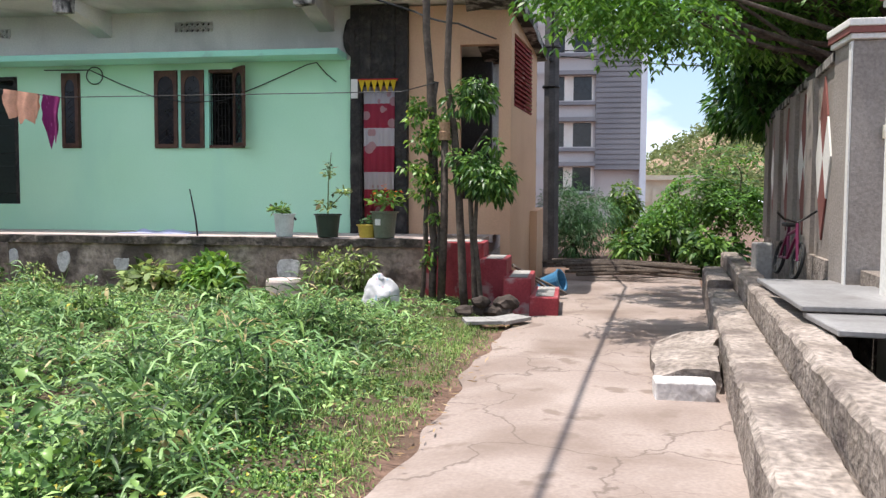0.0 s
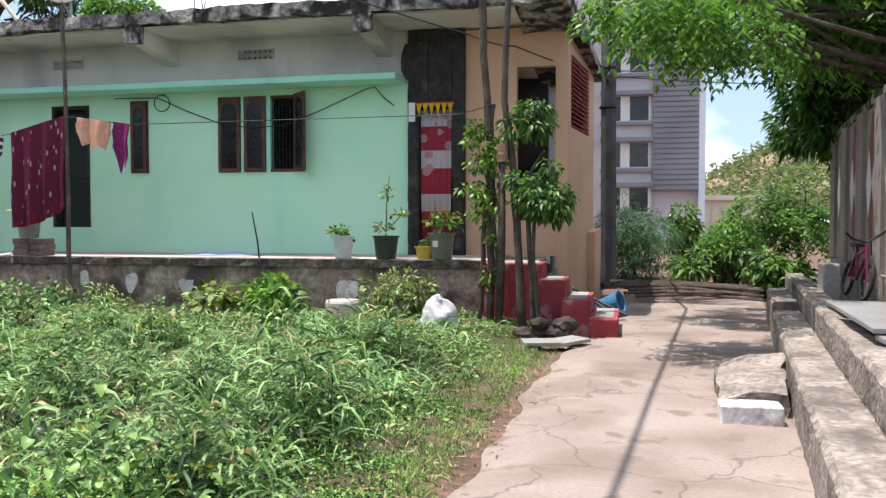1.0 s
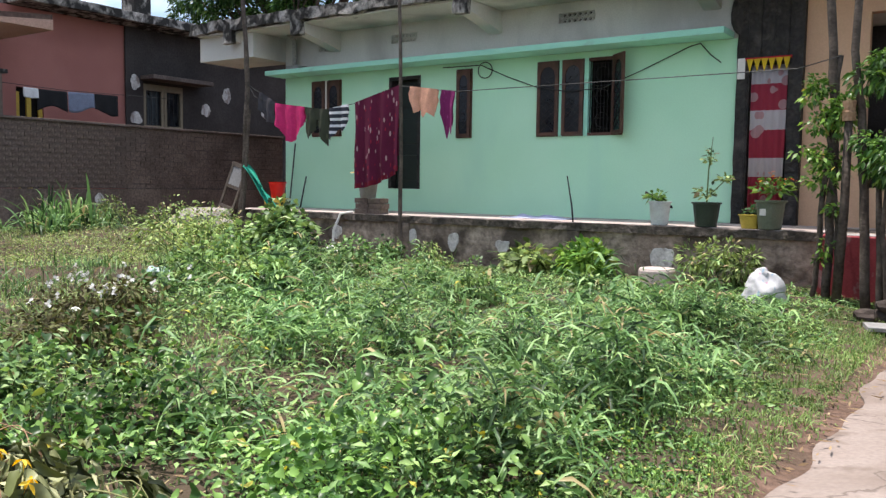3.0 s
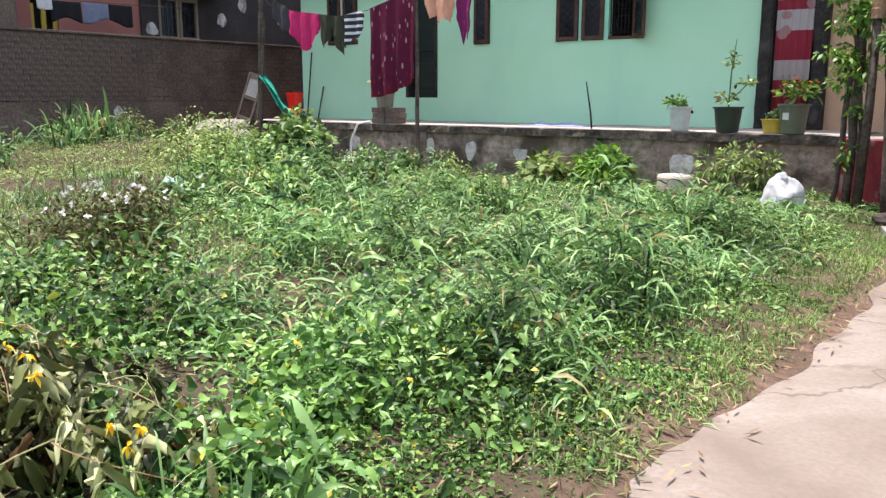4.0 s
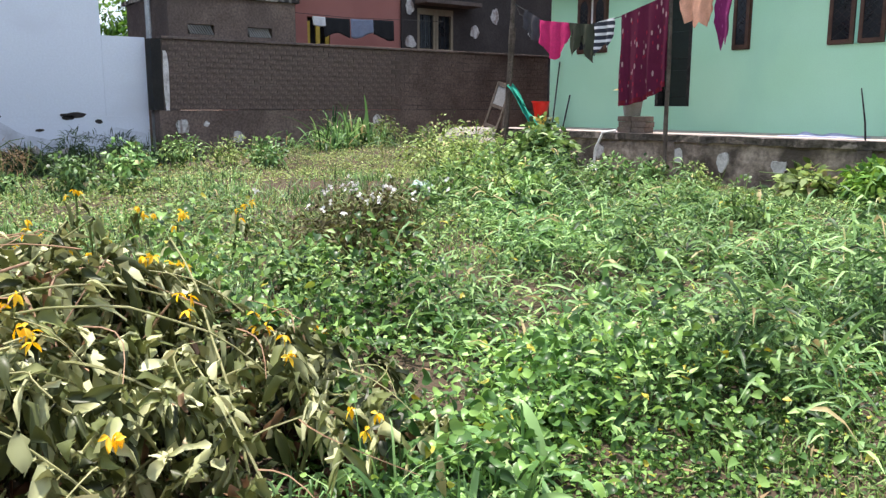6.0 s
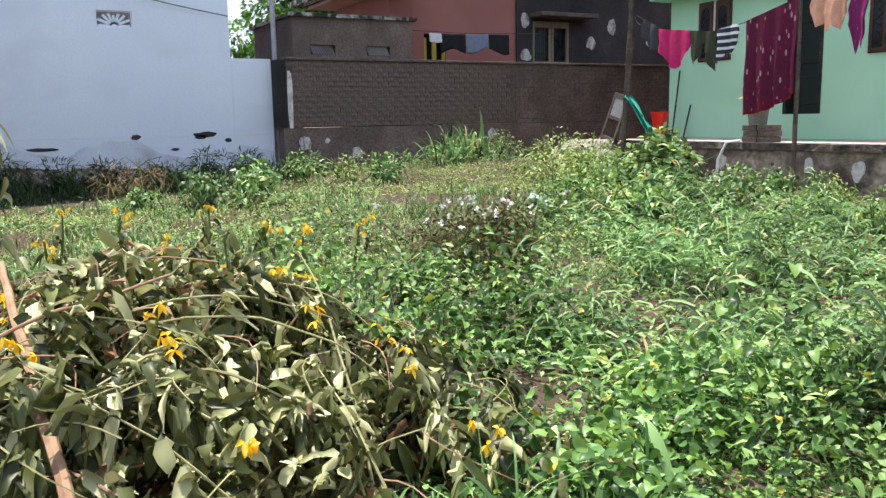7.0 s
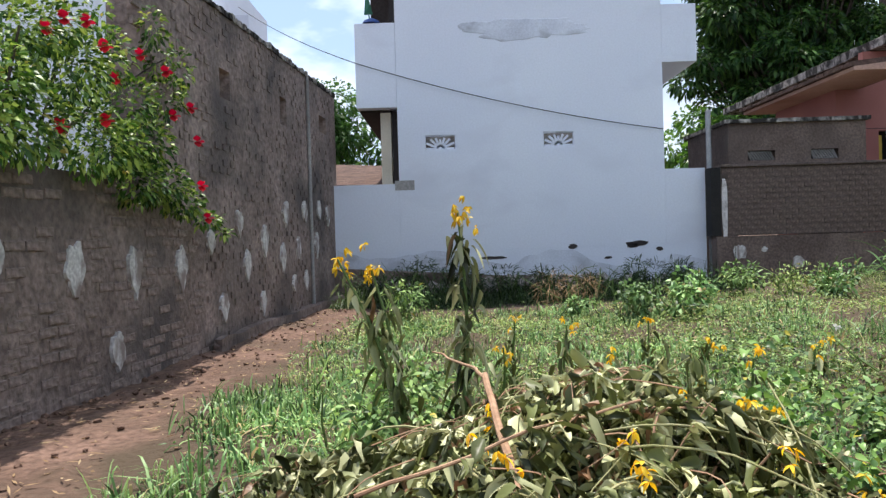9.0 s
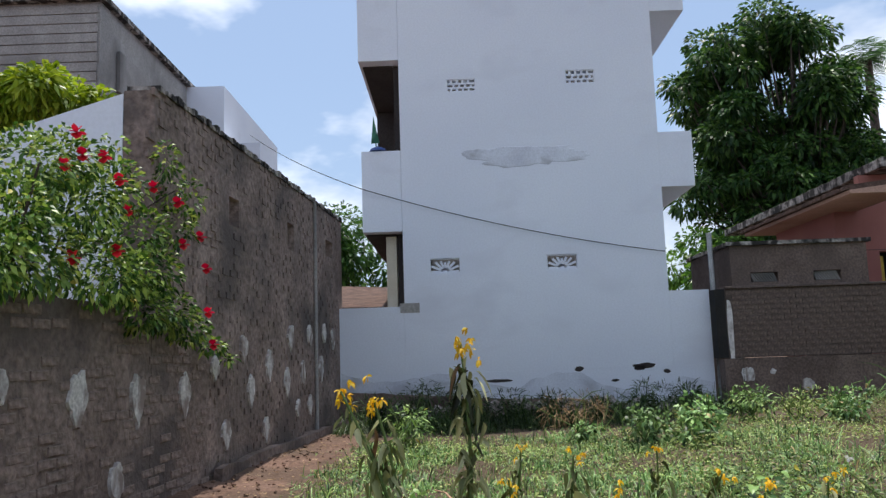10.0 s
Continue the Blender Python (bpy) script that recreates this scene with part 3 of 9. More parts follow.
M_GROUND = ground_material()
gx, gy = axis_steps(-16, 2.0, 0.2, 1500), axis_steps(-4, 14.0, 0.2, 1500)
GX, GY = np.meshgrid(gx, gy, indexing="ij")
GZ = ground_z(GX, GY)
near = (GX > -16) & (GX < -1.3) & (GY > -3.5) & (GY < 9.7)
GZ = GZ + np.where(near, rng.normal(0, 0.012, GX.shape), 0)
drain = (GX > kerb_x(GY) + 0.15) & (GX < kerb_x(GY) + 1.15) & (GY < 12) & (GY > -12)
GZ = np.where(drain, -0.5, GZ)
gi = np.arange(GX.size).reshape(GX.shape)
gf = np.stack([gi[:-1, :-1], gi[1:, :-1], gi[1:, 1:], gi[:-1, 1:]], -1).reshape(-1, 4)
ground = quads("ground", [(np.stack([GX, GY, GZ], -1).reshape(-1, 3), gf)], M_GROUND)
tagged(ground, "bare reddish brown soil with scattered litter", "ground", kind="structure")

ys = np.arange(-14, 13.61, 0.1)
bm = B()
rows_v = []
for y in ys:
    x0, x1 = left_edge(y), kerb_x(y) + 0.02
    rows_v.append([bm.verts.new((x0 + (x1 - x0) * k / 6, y, (0.004 * math.sin(2.1 * y + k) if 0 < k < 6 else 0) - (0.03 if k == 0 else 0))) for k in range(7)])
for a, b in zip(rows_v, rows_v[1:]):
    for k in range(6):
        bm.faces.new((a[k], a[k + 1], b[k + 1], b[k]))
r = bmesh.ops.extrude_face_region(bm, geom=bm.faces[:])
for v in r["geom"]:
    if isinstance(v, bmesh.types.BMVert):
        v.co.z -= 0.16
road = link("road", bm, M_ROAD, smooth=False)
tagged(road, "narrow cracked cement lane, pale and dusty", "road", kind="structure")


def kerb_run(name, off0, off1, z0, z1, y0, y1, label):
    bm = B()
    rings = []
    n = int((y1 - y0) / 0.07)
    for i in range(n + 1):
        y = y0 + (y1 - y0) * i / n
        x = kerb_x(y)
        w = [0.018 * noise.noise(Vector((y * 2.3, k * 5.0, off0))) + 0.014 * noise.noise(Vector((y * 9.0, k * 3.0, off0))) for k in range(6)]
        rings.append([bm.verts.new(p) for p in ((x + off0, y, z0), (x + off0 + w[0], y, z1 - 0.03), (x + off0 + 0.025 + w[1], y, z1 + w[2]),
                                                  (x + off1 - 0.025 + w[3], y, z1 + w[4]), (x + off1 + w[5], y, z1 - 0.03), (x + off1, y, z0))])
    for a, b in zip(rings, rings[1:]):
        for k in range(6):
            bm.faces.new((a[k], a[(k + 1) % 6], b[(k + 1) % 6], b[k]))
    bm.faces.new(rings[0])
    bm.faces.new(rings[-1])
    return tagged(link(name, bm, M_KERB), label, "kerb", kind="structure")


kerb_run("kerb_low", 0.0, 0.29, -0.3, 0.3, -12, 8.6, "low rough cement kerb along the lane, chipped edges")
kerb_run("kerb_end", 0.0, 0.27, -0.3, 0.38, 8.62, 10.6, "raised end of the cement kerb, stained")
kerb_run("kerb_high", 0.292, 0.52, -0.6, 0.5, -12, 11.9, "higher rough cement drain wall above the kerb")
bm = B()
prism(bm, [(kerb_x(-12) + 0.5, -12), (kerb_x(-12) + 1.25, -12), (kerb_x(12) + 1.25, 12), (kerb_x(12) + 0.5, 12)], -0.45, -0.02)
tagged(link("drain_water", bm, M_WATER), "dark still water in the open drain", "water", kind="structure")


def stone_slab(pts, z, tilt=0.0):
    bm = B()
    prism(bm, pts, z - 0.035, [z + tilt * (i % 2) for i in range(len(pts))])
    bmesh.ops.bevel(bm, geom=bm.edges[:], offset=0.006, segments=1, affect="EDGES")
    return tagged(link("stone_slab", bm, M_SLAB), "polished grey stone slab laid across the drain", "slab", "slabs over the drain")


stone_slab([(0.98, 4.02), (1.58, 3.9), (1.66, 4.62), (1.0, 4.74)], 0.56)
stone_slab([(0.97, 4.66), (1.69, 4.6), (1.83, 5.95), (1.08, 6.02)], 0.605)
stone_slab([(1.16, 6.04), (1.85, 5.97), (1.96, 6.85), (1.22, 6.95)], 0.56)

# ---- compound wall beyond the drain ----
CW = lambda y: 1.79 + 0.13 * (y - 6.65)
bm = B()
wall_cells(bm, 7.0, 12.2, -0.5, 2.42, [], lambda u, z, s: (CW(u) + (0.2 if s else 0.0), u, z))
cwall = tagged(link("wall_compound", bm, M_GREYP), "grey rendered compound wall with painted diamonds", "wall", kind="structure")
bm = B()
prism(bm, [(CW(7.0) - 0.03, 7.0), (CW(7.0) + 0.23, 7.0), (CW(12.2) + 0.23, 12.2), (CW(12.2) - 0.03, 12.2)], 2.422, 2.5)
part("coping", bm, M_ROOF, cwall)
bm = B()
prism(bm, [(CW(7.0) - 0.05, 7.0), (CW(7.0) - 0.002, 7.0), (CW(12.2) - 0.002, 12.2), (CW(12.2) - 0.05, 12.2)], -0.5, 0.72)
part("plinth_band", bm, M_KERB, cwall)
for y in (8.05, 9.35, 10.8, 12.05):
    bm = B()
    prism(bm, [(CW(y) - 0.06, y - 0.12), (CW(y) - 0.003, y - 0.12), (CW(y) - 0.003, y + 0.12), (CW(y) - 0.06, y + 0.12)], 0.725, 2.415)
    part("pilaster", bm, M_GREYP, cwall)
for y in (7.5, 8.7, 10.05, 11.4):
    for dz, dy, mat_d, hw, hh in ((0.38, 0, M_MAROON, 0.2, 0.38), (-0.38, 0, M_MAROON, 0.2, 0.38), (0, 0.2, M_OFFWHITE, 0.2, 0.38), (0, -0.2, M_OFFWHITE, 0.2, 0.38)):
        bm = B()
        c = []
        for a, b2 in ((-hw, 0), (0, -hh), (hw, 0), (0, hh)):
            c.append((a * 0.96 + dy, b2 * 0.96 + dz + 1.62))
        f0 = [bm.verts.new((CW(y + a) - 0.018, y + a, z)) for a, z in c]
        f1 = [bm.verts.new((CW(y + a) - 0.001, y + a, z)) for a, z in c]
        bm.faces.new(f0)
        for k in range(4):
            bm.faces.new((f0[k], f0[(k + 1) % 4], f1[(k + 1) % 4], f1[k]))
        part("diamond", bm, mat_d, cwall)


def gate_pillar(x, y, w, mat_p, label):
    t = thing("gate_pillar", label, "pillar", "gate pillars", at=(x + w / 2, y + w / 2, 0))
    bm = B()
    box(bm, x, x + w, y, y + w, -0.4, 2.5, 0.008)
    part("shaft", bm, mat_p, t)
    bm = B()
    box(bm, x - 0.03, x + w + 0.03, y - 0.03, y + w + 0.03, 2.503, 2.55, 0.008)
    box(bm, x - 0.055, x + w + 0.055, y - 0.055, y + w + 0.055, 2.6, 2.66, 0.008)
    part("cornice", bm, M_OFFWHITE, t)
    bm = B()
    box(bm, x - 0.045, x + w + 0.045, y - 0.045, y + w + 0.045, 2.551, 2.599, 0.0)
    part("moulding", bm, M_MAROON, t)
    return t


gp = gate_pillar(1.8, 6.5, 0.46, M_GREYP, "grey rendered gate pillar with a white and maroon cornice")
bm = B()
box(bm, 1.785, 1.798, 6.5, 6.56, 0.5, 2.49)
part("edge_strip", bm, M_OFFWHITE, gp)
bm = B()
box(bm, 2.03, 2.13, 6.455, 6.498, 1.72, 1.83, 0.006)
tagged(link("switch_box", bm, M_CREAM), "small cream switch box fixed to the gate pillar", "switch box")
gate_pillar(1.66, 5.0, 0.4, M_OFFWHITE, "off-white painted gate pillar beside the stone slabs")
bm = B()
prism(bm, [(1.78, 5.45), (2.4, 5.4), (2.5, 6.44), (1.9, 6.47)], -0.3, 0.68)
tagged(link("gate_step", bm, M_KERB), "raised cement step at the compound gate", "step", kind="structure")
bm = B()
box(bm, 2.15, 5.0, 6.9, 7.0, -0.4, 2.3)
box(bm, 2.1, 2.22, -8, 4.9, -0.6, 2.3)
tagged(link("wall_yard", bm, M_GREYP), "plain grey rendered yard wall", "wall", kind="structure")
bm = B()
box(bm, kerb_x(3) + 1.3, 2.1, -8, 4.95, -0.6, 0.3)
tagged(link("drain_bank", bm, M_KERB), "rough cement bank of the drain", "bank", kind="structure")

# ---- mint house ----
HX0, HX1, HY, FZ = -12.45, -3.62, 11.4, 0.73
W3, W1, W2, DR = (-6.75, -5.29, 2.01, 3.2), (-8.32, -8.0, 2.02, 3.19), (-11.71, -10.95, 2.12, 3.19), (-9.8, -9.09, 1.14, 3.15)
house = thing("house", "single-storey mint green house with a flat mossy concrete roof", "house", at=(-7.5, 13.5, 0))
bm = B()
xwall(bm, HX0, HX1, FZ + 0.002, 3.3, HY, HY + 0.2, [W3, W1, W2, DR])
part("front_wall", bm, M_MINT, house, "smooth mint green painted wall")
bm = B()
ywall(bm, HY + 0.2, 16.0, FZ, 4.1, HX0 + 0.2, HX0)
part("end_wall", bm, M_PLASTER_SHADE, house)
bm = B()
xwall(bm, HX0, -1.95, FZ, 4.1, 15.8, 16.0)
part("back_wall", bm, M_PLASTER_SHADE, house)
VENTS = [(-6.41, -5.79, 3.77, 3.93), (-9.76, -9.18, 3.75, 3.91), (-11.55, -11.0, 3.74, 3.9)]
bm = B()
xwall(bm, HX0, HX1, 3.302, 4.11, HY, HY + 0.2, VENTS)
part("upper_wall", bm, M_UPPER, house, "weathered grey whitewashed wall above the sunshade")
bm = B()
box(bm, -12.52, -3.69, 10.9, HY - 0.003, 3.3, 3.39, 0.008)
part("sunshade", bm, M_MINT_LIP, house, "thin mint green concrete sunshade")
for vx0, vx1, vz0, vz1 in VENTS:
    bm = B()
    n = 7
    for k in range(n + 1):
        x = vx0 + (vx1 - vx0) * k / n
        for lean in (-1, 1):
            m = Matrix.Translation((x, HY + 0.05, (vz0 + vz1) / 2)) @ Matrix.Rotation(radians(42 * lean), 4, "Y")
            box(bm, -0.009, 0.009, -0.03, 0.03, -(vz1 - vz0) * 0.66, (vz1 - vz0) * 0.66, m=m)
    for z in (vz0, (vz0 + vz1) / 2, vz1):
        box(bm, vx0, vx1, HY + 0.02, HY + 0.085, z - 0.007, z + 0.007)
    for v in bm.verts:
        v.co.x, v.co.z = min(max(v.co.x, vx0), vx1), min(max(v.co.z, vz0), vz1)
    vent = part("vent", bm, M_UPPER, house, "cast cement lattice vent")
    # added black plate stands for the shade in the lattice holes
    bm = B()
    box(bm, vx0, vx1, HY + 0.1, HY + 0.13, vz0, vz1)
    part("vent_shade_back", bm, M_BLACK, vent, "black backing that stands for shade inside the vent")
bm = B()
prism(bm, [(-14.0, 10.3), (-1.9, 10.3), (-1.9, 16.3), (-14.0, 16.3)], 4.12, 4.31)
cut_fine(bm, 0.16)
rough_up(bm, 0.035, 1.7)
rough_up(bm, 0.03, 6.0)
part("roof_slab", bm, M_ROOF, house, "blackened mossy concrete roof slab with broken edge")
bm = B()
prism(bm, [(-13.9, 10.42), (-1.9, 10.42), (-1.9, 16.2), (-13.9, 16.2)], 4.085, 4.118)
part("eave_soffit", bm, M_UPPER, house)
bm = B()
lo = [bm.verts.new(p) for p in ((-1.897, 10.3, 4.12), (-1.2, 10.3, 4.12), (-0.8, 13.8, 3.62), (-1.897, 13.8, 3.62))]
hi = [bm.verts.new((v.co.x, v.co.y, v.co.z + 0.19)) for v in lo]
bm.faces.new(lo)
bm.faces.new(hi)
for k in range(4):
    bm.faces.new((lo[k], lo[(k + 1) % 4], hi[(k + 1) % 4], hi[k]))
cut_fine(bm, 0.3)
rough_up(bm, 0.035, 1.9)
rough_up(bm, 0.03, 6.0)
part("side_eave", bm, M_ROOF, house, "blackened eave sloping down over the side wall")
for x in (-4.0, -7.56, -11.1, -12.9):
    bm = B()
    v = [bm.verts.new((x + s, y, z)) for s in (-0.12, 0.12) for y, z in ((10.42, 4.08), (HY - 0.004, 4.08), (HY - 0.004, 3.72), (10.95, 3.82), (10.42, 3.92))]
    bm.faces.new(v[:5])
    bm.faces.new(v[5:][::-1])
    for k in range(5):
        bm.faces.new((v[k], v[(k + 1) % 5], v[5 + (k + 1) % 5], v[5 + k]))
    br = part("beam", bm, M_UPPER, house)
    bm = B()
    box(bm, x - 0.13, x + 0.13, 10.3, 10.418, 3.86, 4.14, 0.01)
    cut_fine(bm, 0.08)
    rough_up(bm, 0.02, 6)
    part("beam_end", bm, M_ROOF, br, "rough blackened beam end")
bm = B()
box(bm, -14.0, HX0 - 0.003, 10.55, HY + 0.2, 3.62, 4.083)
part("side_beam", bm, M_UPPER, house)
bm = B()
tube(bm, [(-12.1, 11.3, 3.42), (-12.1, 11.3, 4.0), (-12.05, 11.1, 4.08)], 0.045, 10)
box(bm, -12.2, -11.85, 11.15, 11.39, 3.392, 3.5, 0.01)
part("drain_pipe", bm, M_CONC, house)
for x, y, h in ((-7.05, 11.2, 0.5), (-6.98, 11.3, 0.42), (-6.9, 11.25, 0.55), (-2.0, 11.5, 0.9), (-1.85, 11.7, 1.1), (-1.95, 12.4, 1.0), (-1.7, 12.5, 0.85),
                (-2.7, 11.4, 0.6), (-1.5, 14.2, 1.1), (-1.4, 14.5, 0.9), (-1.45, 15.5, 1.2), (-1.35, 15.7, 1.0)):
    bm = B()
    lean = 0.08 * math.sin(x * 31 + y)
    tube(bm, [(x, y, 4.25), (x + lean * 0.5, y, 4.3 + h * 0.6), (x + lean, y + 0.03, 4.3 + h)], 0.009, 5)
    part("rebar", bm, M_IRON, house)
# near-black backing that stands for the unlit room behind the openings
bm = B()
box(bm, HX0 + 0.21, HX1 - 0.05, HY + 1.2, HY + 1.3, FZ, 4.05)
part("unlit_room_backing", bm, M_DARK, house)


def shutter(parent, x0, x1, z0, z1, y, m=None, glass=M_GLASS):
    bm = B()
    t = 0.055
    box(bm, x0, x0 + t, y, y + 0.035, z0, z1, m=m)
    box(bm, x1 - t, x1, y, y + 0.035, z0, z1, m=m)
    box(bm, x0 + t, x1 - t, y, y + 0.035, z0, z0 + t, m=m)
    box(bm, x0 + t, x1 - t, y, y + 0.035, z1 - t * 1.1, z1, m=m)
    # arched head
    xc, w = (x0 + x1) / 2, (x1 - x0) / 2 - t
    for k in range(6):
        a0, a1 = math.pi * k / 6, math.pi * (k + 1) / 6
        zt = z1 - t * 1.1
        pts = [(xc - w * math.cos(a0), zt - 0.17 + 0.15 * math.sin(a0)), (xc - w * math.cos(a1), zt - 0.17 + 0.15 * math.sin(a1)),
               (xc - w * math.cos(a1), zt), (xc - w * math.cos(a0), zt)]
        v = [bm.verts.new((px, py, pz)) for py in (y, y + 0.03) for px, pz in pts]
        if m is not None:
            for q in v:
                q.co = m @ q.co
        for q in ((0, 1, 2, 3), (4, 7, 6, 5), (0, 4, 5, 1), (1, 5, 6, 2), (2, 6, 7, 3), (3, 7, 4, 0)):
            try:
                bm.faces.new([v[i] for i in q])
            except ValueError:
                pass
    s = part("shutter", bm, M_WOOD, parent, "brown wooden shutter with arched glazing")
    bm = B()
    box(bm, x0 + t * 0.8, x1 - t * 0.8, y + 0.014, y + 0.02, z0 + t * 0.8, z1 - t, m=m)
    part("pane", bm, glass, s)
    bm = B()
    n = 8
    for k in range(1, n):
        zz = z0 + t + (z1 - z0 - 0.25) * k / n
        for d in (-1, 1):
            mm = Matrix.Translation((xc, y + 0.008, zz)) @ Matrix.Rotation(radians(40 * d), 4, "Y")
            box(bm, -w * 1.15, w * 1.15, -0.002, 0.002, -0.004, 0.004, m=(m @ mm) if m is not None else mm)
    part("lattice", bm, M_IRON, s)
    return s


def window(parent, x0, x1, z0, z1, name="window"):
    bm = B()
    t = 0.045
    box(bm, x0, x0 + t, HY - 0.012, HY + 0.12, z0, z1)
    box(bm, x1 - t, x1, HY - 0.012, HY + 0.12, z0, z1)
    box(bm, x0 + t, x1 - t, HY - 0.012, HY + 0.12, z0, z0 + t)
    box(bm, x0 + t, x1 - t, HY - 0.012, HY + 0.12, z1 - t, z1)
    return part(name, bm, M_WOOD, parent, "wooden window frame set in the mint wall")


w = window(house, *W1)
shutter(w, W1[0] + 0.02, W1[1] - 0.02, W1[2] + 0.02, W1[3] - 0.02, HY - 0.05)
w = window(house, *W2)
xm = (W2[0] + W2[1]) / 2
bm = B()
box(bm, xm - 0.035, xm + 0.035, HY - 0.02, HY + 0.12, W2[2], W2[3])
part("mullion", bm, M_OFFWHITE, w)
shutter(w, W2[0] + 0.02, xm - 0.04, W2[2] + 0.02, W2[3] - 0.02, HY - 0.05)
shutter(w, xm + 0.04, W2[1] - 0.02, W2[2] + 0.02, W2[3] - 0.02, HY - 0.05)
w = window(house, *W3)
for x in (-6.33, -5.9):
    bm = B()
    box(bm, x - 0.035, x + 0.035, HY - 0.014, HY + 0.12, W3[2], W3[3])
    part("mullion", bm, M_MINT_LIP, w)
shutter(w, W3[0] + 0.01, -6.37, W3[2] + 0.01, W3[3] - 0.01, HY - 0.05)
shutter(w, -6.3, -5.94, W3[2] + 0.01, W3[3] - 0.01, HY - 0.05)
hinge = Matrix.Translation((-5.45, HY - 0.03, 0)) @ Matrix.Rotation(radians(-42), 4, "Z")
shutter(w, 0.0, 0.36, W3[2] + 0.01, W3[3] + 0.01, -0.02, m=hinge)
bm = B()
for k in range(8):
    x = -5.85 + 0.4 * k / 7
    tube(bm, [(x, HY + 0.04, W3[2]), (x, HY + 0.04, W3[3])], 0.007, 5)
for k in range(7):
    z = W3[2] + 0.1 + 1.0 * k / 6
    tube(bm, [(-5.86, HY + 0.04, z), (-5.44, HY + 0.04, z)], 0.006, 5)
for zc in (2.25, 2.6, 2.95):
    tube(bm, [(-5.65 + 0.11 * math.cos(a), HY + 0.03, zc + 0.11 * math.sin(a)) for a in np.linspace(0, 2 * math.pi, 17)], 0.006, 5)
part("grille", bm, M_IRON, w, "black iron grille behind the open shutter")
# dark open doorway
bm = B()
t = 0.06
box(bm, DR[0], DR[0] + t, HY - 0.01, HY + 0.15, DR[2], DR[3])
box(bm, DR[1] - t, DR[1], HY - 0.01, HY + 0.15, DR[2], DR[3])
box(bm, DR[0] + t, DR[1] - t, HY - 0.01, HY + 0.15, DR[3] - t, DR[3])
d = part("door", bm, M_BLACK, house, "dark door frame with the leaf standing open inside")
bm = B()
box(bm, DR[0] + t, DR[1] - t, HY + 0.16, HY + 0.2, DR[2], DR[3] - t)
for z in (1.3, 1.95, 2.6):
    box(bm, DR[0] + 0.16, DR[1] - 0.16, HY + 0.145, HY + 0.16, z, z + 0.45, 0.01)
part("leaf", bm, plain("dark_green_door", (0.02, 0.03, 0.025), 0.5), d)

# porch: black stone door surround, peach wall with an opening
bm = B()
xwall(bm, HX1 + 0.003, -2.76, FZ + 0.002, 4.08, HY - 0.06, HY + 0.2, [(-3.45, -2.93, FZ + 0.003, 2.95)])
part("door_surround", bm, M_BLACK, house, "black stone cladding round the front door")
bm = B()
blob(bm, (-3.62, HY - 0.06, 3.62), 0.22, 3, 0.15, (0.5, 0.25, 1.25))
part("cladding_edge", bm, M_BLACK, house)
for k, x in enumerate((-3.62, -3.47, -3.3, -3.13, -2.94)):
    bm = B()
    box(bm, x + 0.003, x + (0.147, 0.167, 0.167, 0.187, 0.177)[k], HY - 0.085 - 0.012 * (k % 2), HY - 0.0615, 0.735 if k in (0, 4) else 2.97, 4.07)
    cut_fine(bm, 0.09)
    rough_up(bm, 0.012, 5.0)
    part("cladding_strip", bm, M_BLACK, house)
bm = B()
xwall(bm, -2.757, -1.393, FZ + 0.002, 4.06, HY + 0.03, HY + 0.2, [(-2.0, -1.43, 1.25, 3.49)])
part("porch_wall", bm, M_PEACH, house, "peach painted wall with an unglazed opening")
bm = B()
SW = lambda y: -1.25 + 0.13 * (y - HY)
wall_cells(bm, HY, 13.55, -0.2, 4.06, [(11.62, 13.05, 2.62, 3.68)], lambda u, z, s: (SW(u) - (0.14 if s else 0.0), u, z if z < 4 else 4.06 - 0.19 * (u - HY)))
part("side_wall", bm, M_PEACH, house, "peach painted side wall facing the lane")
bm = B()
wall_cells(bm, 13.0, 13.6, -0.2, 1.05, [], lambda u, z, s: (SW(u) + (0.003 if s else 0.12), u, z if z < 1 else 1.12 - 0.1 * (13.6 - u)))
part("wall_base", bm, M_PEACH, house)
for k in range(15):
    bm = B()
    z = 2.64 + 1.03 * k / 15
    m = Matrix.Translation((SW(12.335) - 0.04, 12.335, z + 0.03)) @ Matrix.Rotation(radians(-7.4), 4, "Z") @ Matrix.Rotation(radians(28), 4, "Y")
    box(bm, -0.012, 0.06, -0.7, 0.7, -0.012, 0.012, m=m)
    part("louvre_slat", bm, M_RED, house)
bm = B()
wall_cells(bm, 11.623, 13.047, 2.623, 3.677, [], lambda u, z, s: (SW(u) - (0.13 if s else 0.09), u, z))
part("louvre_back", bm, M_RED, house, "red painted louvred side window")
bm = B()
box(bm, -1.95, -1.6, HY + 0.21, 15.8, FZ - 0.3, FZ)
part("rear_floor", bm, M_FLOOR, house)

# neighbouring shed roofs through the porch opening
shed = thing("block_shed", "grey cement block shed with a clay tile roof behind the porch", "shed", at=(-2.3, 19, 0))
bm = B()
box(bm, -5.0, -1.9, 18.0, 20.5, -0.1, 4.3)
part("wall", bm, M_CONC, shed)
bm = B()
prism(bm, [(-5.2, 17.6), (-1.7, 17.6), (-1.7, 20.8), (-5.2, 20.8)], 4.32, [4.55, 4.4, 5.2, 5.35])
part("roof", bm, M_TILE, shed)

